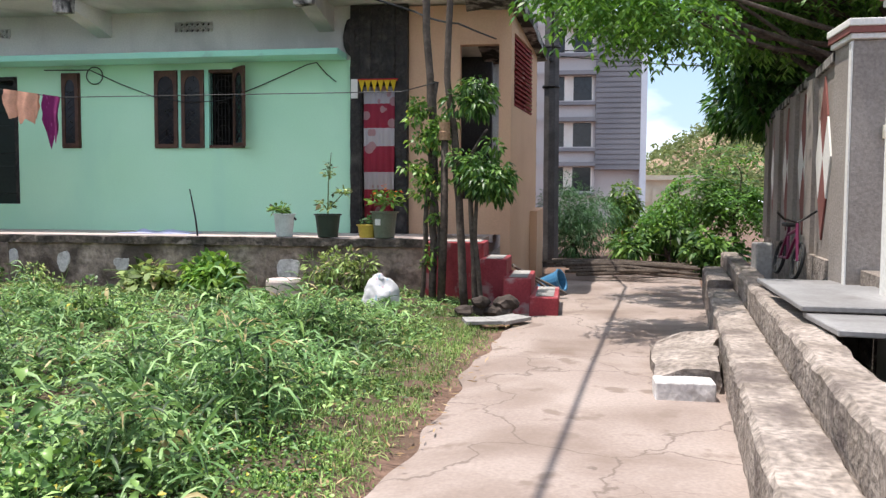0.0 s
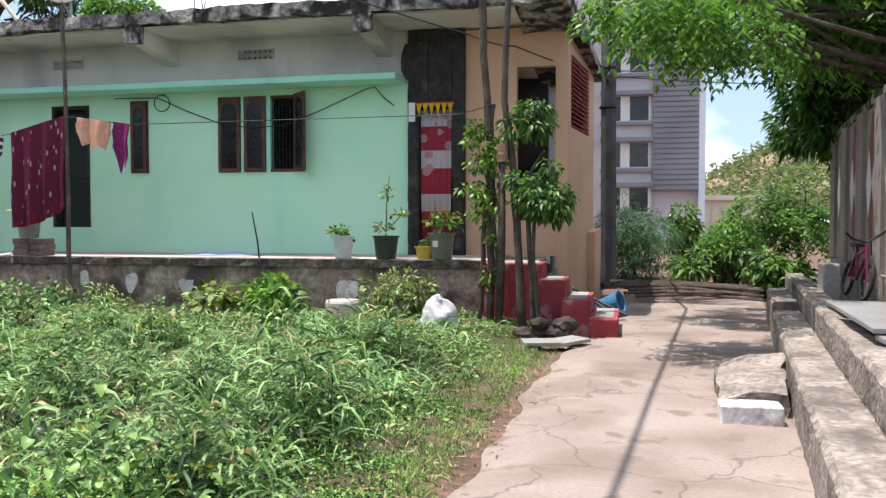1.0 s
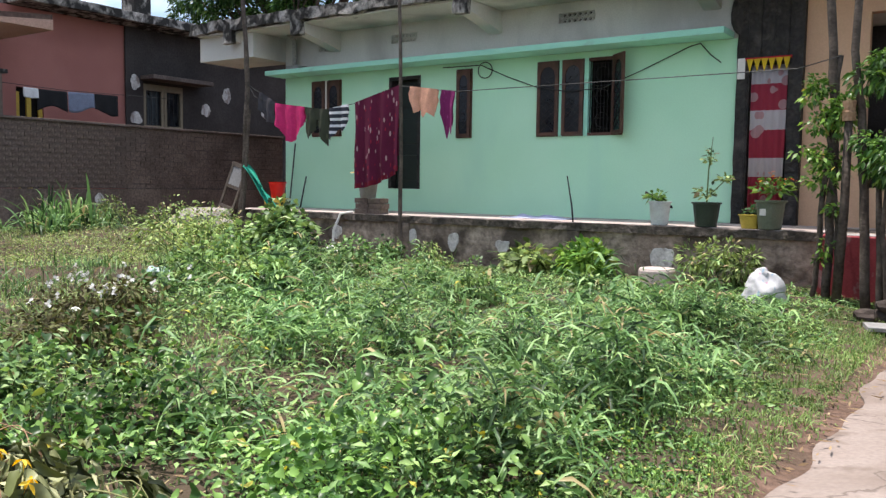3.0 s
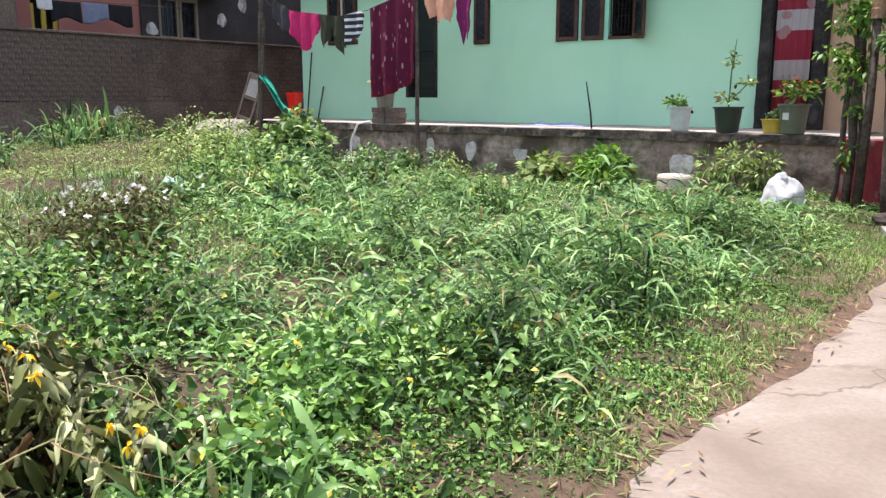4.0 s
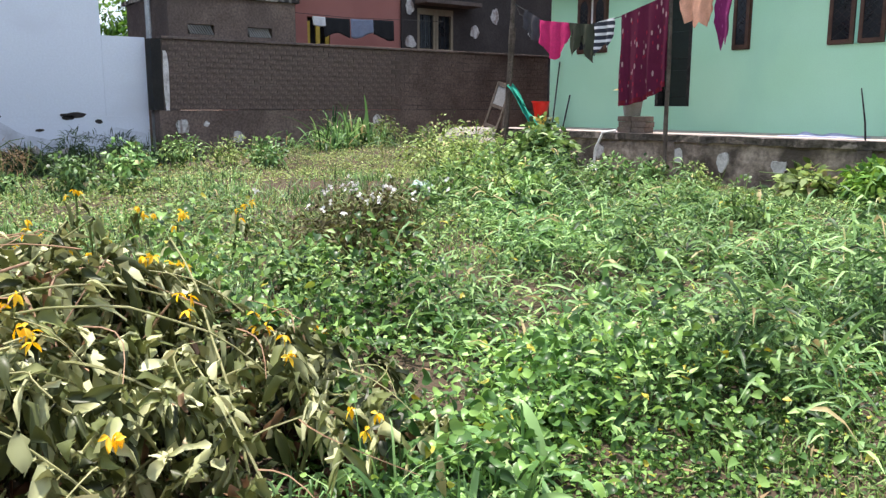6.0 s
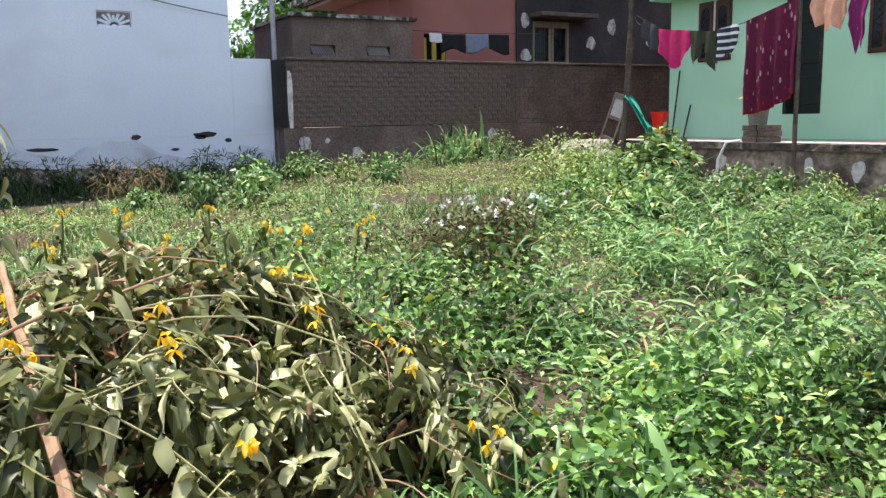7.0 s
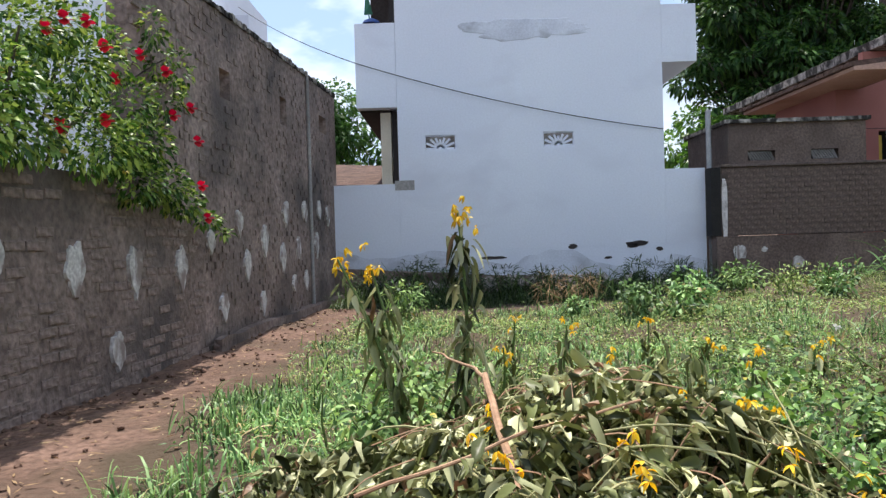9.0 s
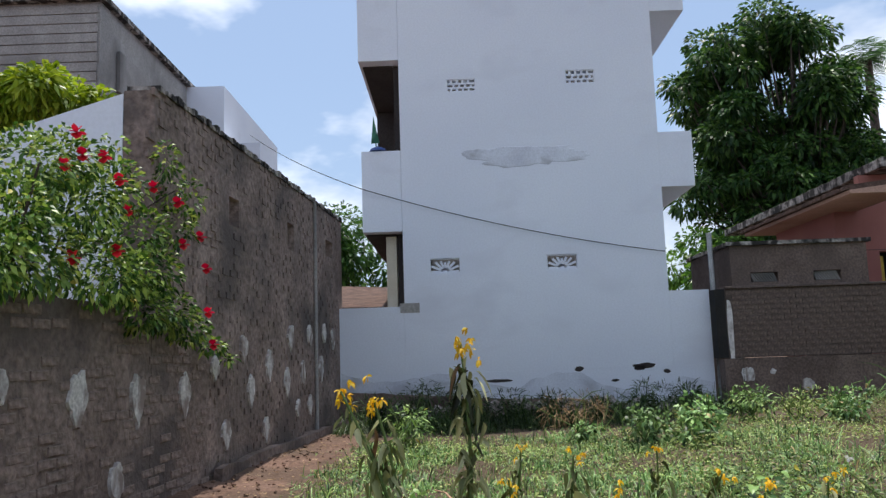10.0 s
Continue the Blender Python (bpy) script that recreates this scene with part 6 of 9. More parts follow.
# satellite dish on the roof
dish = thing("satellite_dish", "grey satellite dish on the roof edge", "satellite dish", at=(-8.9, 10.75, 4.3))
bm = B()
tube(bm, [(-9.0, 10.85, 4.25), (-9.0, 10.85, 4.8)], 0.025, 8)
tube(bm, [(-9.0, 10.85, 4.45), (-8.9, 10.55, 4.6), (-9.0, 10.3, 4.78)], 0.01, 6)
part("mast", bm, M_STEEL, dish)
bm = B()
rings = []
rot = Matrix.Translation((-9.02, 10.7, 4.83)) @ Matrix.Rotation(radians(28), 4, "Z") @ Matrix.Rotation(radians(62), 4, "X")
for r_ in (0.0, 0.1, 0.2, 0.27, 0.31):
    rings.append([bm.verts.new(rot @ Vector((r_ * math.cos(a), r_ * 1.08 * math.sin(a), 0.9 * r_ * r_))) for a in np.linspace(0, 2 * math.pi, 25)[:-1]] if r_ else [bm.verts.new(rot @ Vector((0, 0, 0)))])
for k in range(24):
    bm.faces.new((rings[0][0], rings[1][k], rings[1][(k + 1) % 24]))
for a, b in zip(rings[1:], rings[2:]):
    for k in range(24):
        bm.faces.new((a[k], b[k], b[(k + 1) % 24], a[(k + 1) % 24]))
r = bmesh.ops.extrude_face_region(bm, geom=bm.faces[:])
for q in r["geom"]:
    if isinstance(q, bmesh.types.BMVert):
        q.co -= (rot.to_3x3() @ Vector((0, 0, 1))) * 0.012
part("reflector", bm, surf("dull_dish_grey", (0.1, 0.082, 0.08), (0.14, 0.118, 0.115), 0.7, 4, 30, 0.1), dish, smooth=True)
bm = B()
tube(bm, [(-9.0, 10.3, 4.78), (-9.01, 10.4, 4.8)], 0.03, 8)
part("receiver", bm, M_IRON, dish)
bm = B()
tube(bm, [(-11.4, 11.4, 5.7), (-9.75, 10.6, 4.38)], 0.035, 8)
tagged(link("bamboo_stick", bm, plain("pale_bamboo", (0.42, 0.37, 0.29), 0.7)), "pale pole slanting over the roof edge", "pole")

# pots on the plinth
def pot(name, x, y, r, h, mat_p, label, rim=1.12, z=FZ):
    t = thing(name, label, "plant pot", "pots on the plinth", at=(x, y, z))
    bm = B()
    lathe(bm, [(r * 0.74, 0), (r * 0.8, 0.01), (r, h * 0.93), (r * rim, h * 0.94), (r * rim, h), (r * 0.93, h), (r * 0.9, h * 0.9)], (x, y, z), 20)
    part("pot", bm, mat_p, t, smooth=False)
    bm = B()
    lathe(bm, [(r * 0.88, 0), (r * 0.86, 0.015)], (x, y, z + h * 0.88), 16)
    part("soil", bm, M_SOIL, t)
    return t


def spray(t, centre, n, spread, length, width, mat_l, up=0.6, name="foliage", droop=0.35, shape="ovate", height=0.0, stems=True):
    """Leaves round a centre, on thin stems."""
    c = np.array(centre)
    d = rng.normal(0, 1, (n, 3))
    d[:, 2] = np.abs(d[:, 2]) * up + 0.1
    d /= np.linalg.norm(d, axis=1, keepdims=True)
    rad = spread * rng.random(n) ** 0.5
    b = c + d * rad[:, None]
    b[:, 2] += height * rng.random(n)
    ch = [leaf_arrays(b, d + rng.normal(0, 0.4, (n, 3)), length * rng.uniform(0.6, 1.2, n), width * rng.uniform(0.7, 1.2, n), droop, 3, shape)]
    f = quads(name, ch, mat_l, t)
    if stems:
        bm = B()
        for k in range(min(12, n // 6 + 2)):
            p = b[rng.integers(n)]
            tube(bm, [c, (c + p) / 2 + np.array([0, 0, 0.02]), p], [0.008, 0.006, 0.003], 4)
        part("stems", bm, M_GREENSTEM, t)
    return f


P_WHITE = plain("white_bucket_plastic", (0.62, 0.66, 0.64), 0.5)
P_GREEN = plain("dark_green_plastic", (0.04, 0.055, 0.04), 0.5)
P_YELLOW = plain("yellow_plastic", (0.6, 0.45, 0.08), 0.5)
P_RED = plain("red_plastic", (0.65, 0.02, 0.015), 0.35)
P_BLUE = plain("blue_plastic_bucket", (0.06, 0.2, 0.36), 0.4)
t = pot("white_pot", -4.15, 9.95, 0.135, 0.31, P_WHITE, "white plastic bucket pot with a small green plant")
spray(t, (-4.2, 9.93, 1.05), 60, 0.14, 0.08, 0.05, L_SHRUB)
# rag added in place of a black bird-like shape by the bucket
bm = B()
cloth_v = []
for i in range(9):
    u = i / 8
    c = Vector((-4.36 + 0.36 * u, 9.98 + 0.02 * math.sin(3 * u), 1.14 - 0.09 * math.sin(math.pi * u * 0.6) - 0.1 * u * u))
    w_ = 0.03 + 0.06 * math.sin(math.pi * min(u * 1.2, 1))
    cloth_v.append([bm.verts.new(c + Vector((0, dy, dz))) for dy, dz in ((-w_, 0.0), (0, 0.03), (w_, 0.0), (0, -0.008))])
for a, b in zip(cloth_v, cloth_v[1:]):
    for k in range(4):
        bm.faces.new((a[k], a[(k + 1) % 4], b[(k + 1) % 4], b[k]))
bm.faces.new(cloth_v[0])
bm.faces.new(cloth_v[-1])
tagged(link("bird_shape_as_rag", bm, C_BLACK, smooth=True), "black bird-like shape on the white bucket, modelled as a rag", "rag")
t = pot("green_pot", -3.55, 9.95, 0.165, 0.31, P_GREEN, "dark green bucket pot with a tall thin plant")
spray(t, (-3.55, 9.95, 1.08), 40, 0.14, 0.09, 0.045, L_PALE, height=0.12)
spray(t, (-3.52, 9.95, 1.5), 36, 0.08, 0.07, 0.03, L_PALE, up=1.2, name="upper_foliage", height=0.2)
spray(t, (-3.35, 9.95, 1.3), 36, 0.1, 0.08, 0.04, L_PALE, name="side_foliage")
bm = B()
tube(bm, [(-3.55, 9.95, 1.0), (-3.54, 9.95, 1.45), (-3.5, 9.95, 1.85)], [0.012, 0.009, 0.004], 6)
tube(bm, [(-3.55, 9.95, 1.1), (-3.35, 9.95, 1.3)], 0.007, 5)
part("stem", bm, M_GREENSTEM, t)
t = pot("clear_pot", -2.78, 9.93, 0.165, 0.35, plain("grey_green_drum", (0.16, 0.18, 0.13), 0.4), "grey-green plastic drum pot with a white label")
spray(t, (-2.75, 9.93, 1.15), 110, 0.25, 0.1, 0.05, L_SHRUB, up=0.7)
spray(t, (-2.7, 9.9, 1.28), 14, 0.22, 0.04, 0.04, leafy("orange_petal", (0.7, 0.12, 0.02), (0.8, 0.2, 0.02), (0.85, 0.3, 0.04)), name="flowers", stems=False)
bm = B()
for k in range(3):
    a = -2.1 + 0.16 * k
    box(bm, -2.78 + 0.152 * math.cos(a) - 0.015, -2.78 + 0.152 * math.cos(a) + 0.014, 9.93 + 0.158 * math.sin(a) - 0.004, 9.93 + 0.158 * math.sin(a), 0.9, 0.98)
part("label", bm, M_OFFWHITE, t, "small white paper label")
t = pot("yellow_pot", -3.02, 9.98, 0.13, 0.17, P_YELLOW, "low yellow plastic pot with a small dark plant")
spray(t, (-3.02, 9.98, 0.92), 34, 0.09, 0.08, 0.03, L_BUSH)
# flower pot on bricks
stack = thing("brick_stack", "short stack of old bricks on the plinth edge", "bricks", at=(-9.0, 9.97, FZ))
for k in range(3):
    for j in range(2):
        bm = B()
        x = -9.28 + 0.28 * j + 0.02 * (k % 2)
        box(bm, x, x + 0.265, 9.85, 10.07, FZ + 0.001 + 0.085 * k, FZ + 0.082 + 0.085 * k, 0.006)
        part("brick", bm, M_BRICK, stack)
t = pot("flower_pot", -9.08, 9.96, 0.16, 0.26, plain("grey_cement_pot", (0.36, 0.33, 0.3), 0.9), "grey cement flower pot standing on bricks", z=FZ + 0.257)
spray(t, (-9.1, 9.95, 1.35), 70, 0.2, 0.1, 0.035, leafy("straw_leaf", (0.3, 0.24, 0.07), (0.4, 0.34, 0.12), (0.5, 0.44, 0.2)), up=1.0, height=0.15)

# folded cloth, stick, net, bucket, broken chair at the far end
bm = B()
g = []
for i in range(17):
    row = []
    for j in range(9):
        u, v = i / 16, j / 8
        edge = 0.1 * noise.noise(Vector((u * 3, v * 3, 2)))
        x, y = -6.75 + 1.05 * u + edge, 10.35 + 0.4 * v + edge
        row.append(bm.verts.new((x, y, FZ + 0.012 + 0.09 * max(0, noise.noise(Vector((x * 4, y * 5, 0))) + 0.25) * math.sin(math.pi * u) * math.sin(math.pi * v))))
    g.append(row)
for i in range(16):
    for j in range(8):
        bm.faces.new((g[i][j], g[i + 1][j], g[i + 1][j + 1], g[i][j + 1]))
r = bmesh.ops.extrude_face_region(bm, geom=bm.faces[:])
for q in r["geom"]:
    if isinstance(q, bmesh.types.BMVert):
        q.co.z -= 0.01
tagged(link("crumpled_cloth", bm, C_LILAC, smooth=True), "pale lilac cloth lying crumpled on the plinth floor", "cloth")
bm = B()
tube(bm, [(-5.3, 9.88, 0.3), (-5.38, 9.9, 0.95), (-5.47, 9.92, 1.36)], [0.014, 0.012, 0.008], 6)
tagged(link("upright_stick", bm, M_IRON), "thin dark stick standing at the plinth edge", "stick")
for x, zb, zt in ((-12.15, 0.73, 2.0), (-11.85, 0.73, 1.35)):
    bm = B()
    tube(bm, [(x, 11.2, zb), (x + 0.02, 11.35, zt)], 0.014, 6)
    tagged(link("leaning_rod", bm, M_IRON), "dark rod leaning on the mint wall", "rod")
bm = B()
lathe(bm, [(0.11, 0), (0.16, 0.27), (0.175, 0.28), (0.175, 0.3), (0.15, 0.3), (0.1, 0.02)], (-11.75, 10.5, FZ + 0.2), 18)
tagged(link("red_bucket", bm, P_RED), "bright red plastic bucket standing on a yellow tub", "bucket")
bm = B()
lathe(bm, [(0.2, 0), (0.24, 0.18), (0.25, 0.195), (0.2, 0.195)], (-11.78, 10.5, FZ + 0.002), 18)
tagged(link("yellow_tub", bm, P_YELLOW), "yellow plastic tub on the plinth floor", "tub")
NET = plain("green_netting", (0.02, 0.36, 0.25), 0.8, 0.3, 30)
bm = B()
g = []
for i in range(15):
    u = i / 14
    cx, cz = -11.62 + 0.95 * u ** 0.9, 1.52 - 0.95 * u ** 1.15
    w_ = 0.03 + 0.14 * u
    row = []
    for j in range(7):
        v = j / 6 - 0.5
        row.append(bm.verts.new((cx + v * w_ * 0.8, 9.58 - 0.12 * u + 0.05 * math.sin(7 * v + 5 * u), cz + v * w_ + 0.03 * math.sin(9 * v))))
    g.append(row)
for i in range(14):
    for j in range(6):
        bm.faces.new((g[i][j], g[i + 1][j], g[i + 1][j + 1], g[i][j + 1]))
r = bmesh.ops.extrude_face_region(bm, geom=bm.faces[:])
for q in r["geom"]:
    if isinstance(q, bmesh.types.BMVert):
        q.co.y += 0.012
for k in range(9):
    a = rng.uniform(-0.9, 0.9)
    tube(bm, [(-10.75, 9.5, 0.6), (-10.72 + 0.2 * math.sin(a), 9.45, 0.55 - 0.1 * k / 9), (-10.68 + 0.35 * math.sin(a), 9.42, 0.35 + 0.02 * k)], [0.03, 0.02, 0.006], 5)
tagged(link("green_net", bm, NET, smooth=True), "torn green shade net tied to the pole", "net")
chair = thing("broken_frame", "old grey wooden frame leaning on the pole", "frame", at=(-12.2, 9.6, 0.7))
m = Matrix.Translation((-12.22, 9.62, 0.62)) @ Matrix.Rotation(radians(14), 4, "Y") @ Matrix.Rotation(radians(-12), 4, "X")
for x0, x1, z0, z1 in ((-0.2, -0.15, 0, 0.98), (0.15, 0.2, 0, 0.98), (-0.15, 0.15, 0.9, 0.98), (-0.15, 0.15, 0.5, 0.56), (-0.15, 0.15, 0.12, 0.18)):
    bm = B()
    box(bm, x0, x1, -0.02, 0.02, z0, z1, 0.004, m=m)
    part("bar", bm, M_WOOD_OLD, chair)
bm = B()
box(bm, -0.149, 0.149, -0.01, 0.006, 0.562, 0.898, m=m)
part("panel", bm, M_SLAB, chair, "pale grey panel")
bm = B()
blob(bm, (-12.55, 9.35, 0.42), 0.5, 4, 0.35, (1.5, 0.8, 0.75), 3)
tagged(link("boulder", bm, M_ROCK), "rough pale boulder at the end of the plinth", "rock")
for i, (x, y, r_) in enumerate(((-11.9, 9.3, 0.24), (-13.2, 9.2, 0.2))):
    bm = B()
    blob(bm, (x, y, 0.38), r_, i + 9, 0.35, (1.2, 0.9, 0.8), 2)
    tagged(link("stone", bm, M_ROCK), "rough grey field stone in the weeds", "rock", "stones by the plinth")
# hose running out of the plinth
bm = B()
tube(bm, [(-9.35, 9.9, FZ + 0.02), (-9.5, 9.76, 0.72), (-9.6, 9.7, 0.45), (-9.58, 9.66, 0.2), (-9.5, 9.6, 0.12)], 0.022, 8)
lathe(bm, [(0.24, 0), (0.16, 0.06), (0.05, 0.14), (0.02, 0.16)], (-9.5, 9.55, 0.06), 12)
tagged(link("waste_pipe", bm, M_OFFWHITE), "white waste pipe with soap scum below it", "pipe")
# drain cover, sack, planks, bucket, sticks, blocks
bm = B()
lathe(bm, [(0.21, 0), (0.225, 0.03), (0.225, 0.24), (0.21, 0.27), (0.05, 0.28)], (-3.93, 9.32, -0.04), 22)
tagged(link("cement_stool", bm, M_FLOOR), "round pale cement block standing before the plinth", "block")
sack = B()
blob(sack, (-2.46, 8.35, 0.12), 0.215, 2, 0.3, (0.95, 0.8, 1.1), 5)
blob(sack, (-2.47, 8.35, 0.34), 0.075, 5, 0.6, (1.2, 0.7, 0.8), 4)
rough_up(sack, 0.035, 5)
rough_up(sack, 0.014, 11)
rough_up(sack, 0.004, 25)
tagged(link("sack", sack, patterned("printed_sack", (0.58, 0.57, 0.59), (0.45, 0.3, 0.36), 9, (0.3, 0.4, 0.5)), smooth=True), "full white printed plastic sack slumped on the ground", "sack")
bm = B()
m = Matrix.Translation((-0.62, 10.35, 0.14)) @ Matrix.Rotation(radians(70), 4, "Y") @ Matrix.Rotation(radians(20), 4, "X")
lathe(bm, [(0.1, 0), (0.14, 0.28), (0.155, 0.29), (0.155, 0.31), (0.13, 0.31), (0.09, 0.02)], (0, 0, -0.15), 18)
for v in bm.verts:
    v.co = m @ v.co
tagged(link("blue_bucket", bm, P_BLUE), "blue plastic bucket lying on its side", "bucket")
for i in range(24):
    bm = B()
    y = 12.2 + 0.075 * i + 0.1 * rng.random()
    x0, x1 = -0.5 + 0.5 * rng.random() - 0.02 * i, 1.2 + 0.5 * rng.random()
    z = 0.05 + 0.1 * rng.random() + 0.1 * math.sin(math.pi * i / 24)
    tube(bm, [(x0, y + 0.25 * rng.normal(), z), ((x0 + x1) / 2, y, z + 0.03), (x1, y + 0.3 * rng.normal(), z - 0.02)], [0.03, 0.032, 0.02], 6)
    tagged(link("wooden_pole", bm, M_WOOD_OLD), "weathered pole lying in a heap across the lane end", "pole", "heap of poles")
for i, (x, y, a, l_) in enumerate(((-0.75, 9.75, 0.5, 0.8), (-0.85, 9.95, 0.65, 0.7))):
    bm = B()
    m = Matrix.Translation((x, y, 0.24)) @ Matrix.Rotation(a, 4, "Y") @ Matrix.Rotation(0.4 + 0.2 * i, 4, "Z")
    box(bm, -l_ / 2, l_ / 2, -0.05, 0.05, -0.012, 0.012, 0.003, m=m)
    tagged(link("plank", bm, M_WOOD_OLD), "grey weathered plank leaning by the steps", "plank", "planks by the steps")
blk = B()
box(blk, 0.14, 0.5, 4.66, 4.86, -0.02, 0.115, 0.012)
cut_fine(blk, 0.07)
rough_up(blk, 0.006, 14)
tagged(link("whitewashed_block", blk, M_PATCH), "whitewashed cement block set on the lane", "block")
rk = B()
prism(rk, [(0.16, 4.9), (0.56, 4.88), (0.74, 6.1), (0.3, 6.2), (0.2, 5.6)], -0.02, [0.12, 0.17, 0.2, 0.12, 0.16])
cut_fine(rk, 0.12)
rough_up(rk, 0.06, 3.0)
rough_up(rk, 0.02, 9.0)
tagged(link("kerb_boulder", rk, M_KERB), "worn cement and stone ramp beside the kerb", "rock")
# stones by the steps, with the shade there put into their colour
for i in range(7):
    bm = B()
    blob(bm, (-1.4 + 0.07 * i + 0.06 * rng.normal(), 8.05 + 0.1 * rng.normal(), 0.05 + 0.1 * (i % 2)), 0.075 + 0.03 * rng.random(), i, 0.4, (1.2, 1, 0.8), 2)
    tagged(link("stone", bm, M_SHADE_STONE), "dark rough stone piled beside the steps, deepened for shade", "rock", "stones by the steps")
for i, (x, y, a) in enumerate(((-1.2, 7.55, 0.3), (-0.98, 7.7, 1.0))):
    bm = B()
    m = Matrix.Translation((x, y, 0.035)) @ Matrix.Rotation(a, 4, "Z") @ Matrix.Rotation(0.05, 4, "X")
    box(bm, -0.22, 0.22, -0.12, 0.12, -0.018, 0.018, 0.004, m=m)
    tagged(link("broken_slab", bm, M_CONC), "broken piece of cement slab on the ground", "slab", "broken slabs")

# curtain with festoon in the doorway
cm = bpy.data.materials.new("banded_curtain")
cm.use_nodes = True
n, l = cm.node_tree.nodes, cm.node_tree.links
tc = n.new("ShaderNodeTexCoord")
sp = n.new("ShaderNodeSeparateXYZ")
l.new(tc.outputs["Object"], sp.inputs["Vector"])
rp = n.new("ShaderNodeValToRGB")
rp.color_ramp.interpolation = "CONSTANT"
e = rp.color_ramp.elements
bands = [(0.0, 1), (0.24, 0), (0.37, 1), (0.56, 0), (0.695, 1), (0.875, 0)]
e[0].position, e[1].position = 0.0, bands[1][0]
for pos, red in bands[2:]:
    e.new(pos)
for el, (pos, red) in zip(sorted(e, key=lambda q: q.position), bands):
    el.color = (0.27, 0.02, 0.04, 1) if red else (0.42, 0.375, 0.375, 1)
mr = n.new("ShaderNodeMapRange")
mr.inputs["From Min"].default_value, mr.inputs["From Max"].default_value = 0.9, 2.9
l.new(sp.outputs["Z"], mr.inputs["Value"])
l.new(mr.outputs["Result"], rp.inputs["Fac"])
vo = n.new("ShaderNodeTexVoronoi")
vo.inputs["Scale"].default_value = 5.0
l.new(tc.outputs["Object"], vo.inputs["Vector"])
mr2 = n.new("ShaderNodeMapRange")
mr2.inputs["From Min"].default_value, mr2.inputs["From Max"].default_value = 0.36, 0.33
l.new(vo.outputs["Distance"], mr2.inputs["Value"])
mx = n.new("ShaderNodeMix")
mx.data_type = "RGBA"
l.new(mr2.outputs["Result"], mx.inputs[0])
l.new(rp.outputs["Color"], mx.inputs[6])
mx.inputs[7].default_value = (0.36, 0.2, 0.2, 1)
l.new(mx.outputs[2], n["Principled BSDF"].inputs["Base Color"])
n["Principled BSDF"].inputs["Roughness"].default_value = 0.9
curtain = thing("door_curtain", "red and white banded curtain in the front doorway", "curtain", at=(-3.2, 11.36, 0.9))
bm = B()
g = []
for i in range(25):
    u = i / 24
    x = -3.43 + 0.47 * u
    g.append([bm.verts.new((x + (0.03 if j == 0 else 0) * (0.5 - u), HY - 0.02 + 0.025 * math.sin(u * 30) * (1 - j * 0.3), z)) for j, z in enumerate((0.92, 1.9, 2.9))])
for i in range(24):
    for j in range(2):
        bm.faces.new((g[i][j], g[i + 1][j], g[i + 1][j + 1], g[i][j + 1]))
r = bmesh.ops.extrude_face_region(bm, geom=bm.faces[:])
for q in r["geom"]:
    if isinstance(q, bmesh.types.BMVert):
        q.co.y += 0.01
part("cloth", bm, cm, curtain, smooth=True)
P_FEST = plain("yellow_festoon", (0.62, 0.42, 0.02), 0.8)
P_FRED = plain("red_festoon", (0.5, 0.02, 0.03), 0.8)
bm = B()
box(bm, -3.5, -2.9, HY - 0.11, HY - 0.095, 2.97, 3.0)
part("header", bm, P_FRED, curtain)
for k in range(6):
    bm = B()
    x = -3.48 + 0.095 * k
    v = [bm.verts.new(p) for p in ((x, HY - 0.12, 2.98), (x + 0.09, HY - 0.12, 2.98), (x + 0.045, HY - 0.12, 2.8))]
    bm.faces.new(v)
    r = bmesh.ops.extrude_face_region(bm, geom=bm.faces[:])
    for q in r["geom"]:
        if isinstance(q, bmesh.types.BMVert):
            q.co.y += 0.008
    part("pennant", bm, P_FEST, curtain)
bm = B()
box(bm, -3.6, -3.5, HY - 0.11, HY - 0.1, 2.72, 3.0)
tagged(link("wall_notice", bm, M_OFFWHITE), "white paper notice beside the front door", "notice")
# added near-black backing, stands for the unlit room behind the curtain
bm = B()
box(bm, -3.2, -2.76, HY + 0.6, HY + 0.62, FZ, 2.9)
tagged(link("unlit_doorway_backing", bm, M_DARK), "near-black backing behind the curtain for the unlit room", "wall", kind="structure")

# bicycle against the compound wall
bike = thing("bicycle", "small old maroon bicycle leaning on the compound wall", "bicycle", at=(1.75, 7.9, 0.5))
P_BIKE = plain("maroon_enamel", (0.13, 0.01, 0.05), 0.4)
bz = 0.5
for y in (7.55, 8.35):
    bm = B()
    tube(bm, [(1.72 + 0.04 * math.sin(a), y + 0.2 * math.cos(a), bz + 0.21 + 0.2 * math.sin(a)) for a in np.linspace(0, 2 * math.pi, 25)], 0.022, 6, False)
    wv = part("wheel", bm, M_WIRE, bike)
    bm = B()
    for k in range(8):
        a = 2 * math.pi * k / 8
        tube(bm, [(1.72, y, bz + 0.21), (1.72 + 0.04 * math.sin(a), y + 0.2 * math.cos(a), bz + 0.21 + 0.2 * math.sin(a))], 0.003, 4)
    part("spokes", bm, M_STEEL, wv)
bm = B()
for a, b in (((1.72, 7.55, 0.71), (1.75, 7.72, 1.15)), ((1.75, 7.7, 1.08), (1.75, 8.1, 1.0)), ((1.73, 7.68, 0.98), (1.72, 8.0, 0.72)), ((1.72, 8.0, 0.72), (1.76, 8.12, 1.1)), ((1.72, 8.0, 0.72), (1.72, 8.35, 0.71)), ((1.75, 8.1, 1.02), (1.72, 8.35, 0.71))):
    tube(bm, [a, b], 0.02, 6)
part("frame", bm, P_BIKE, bike)
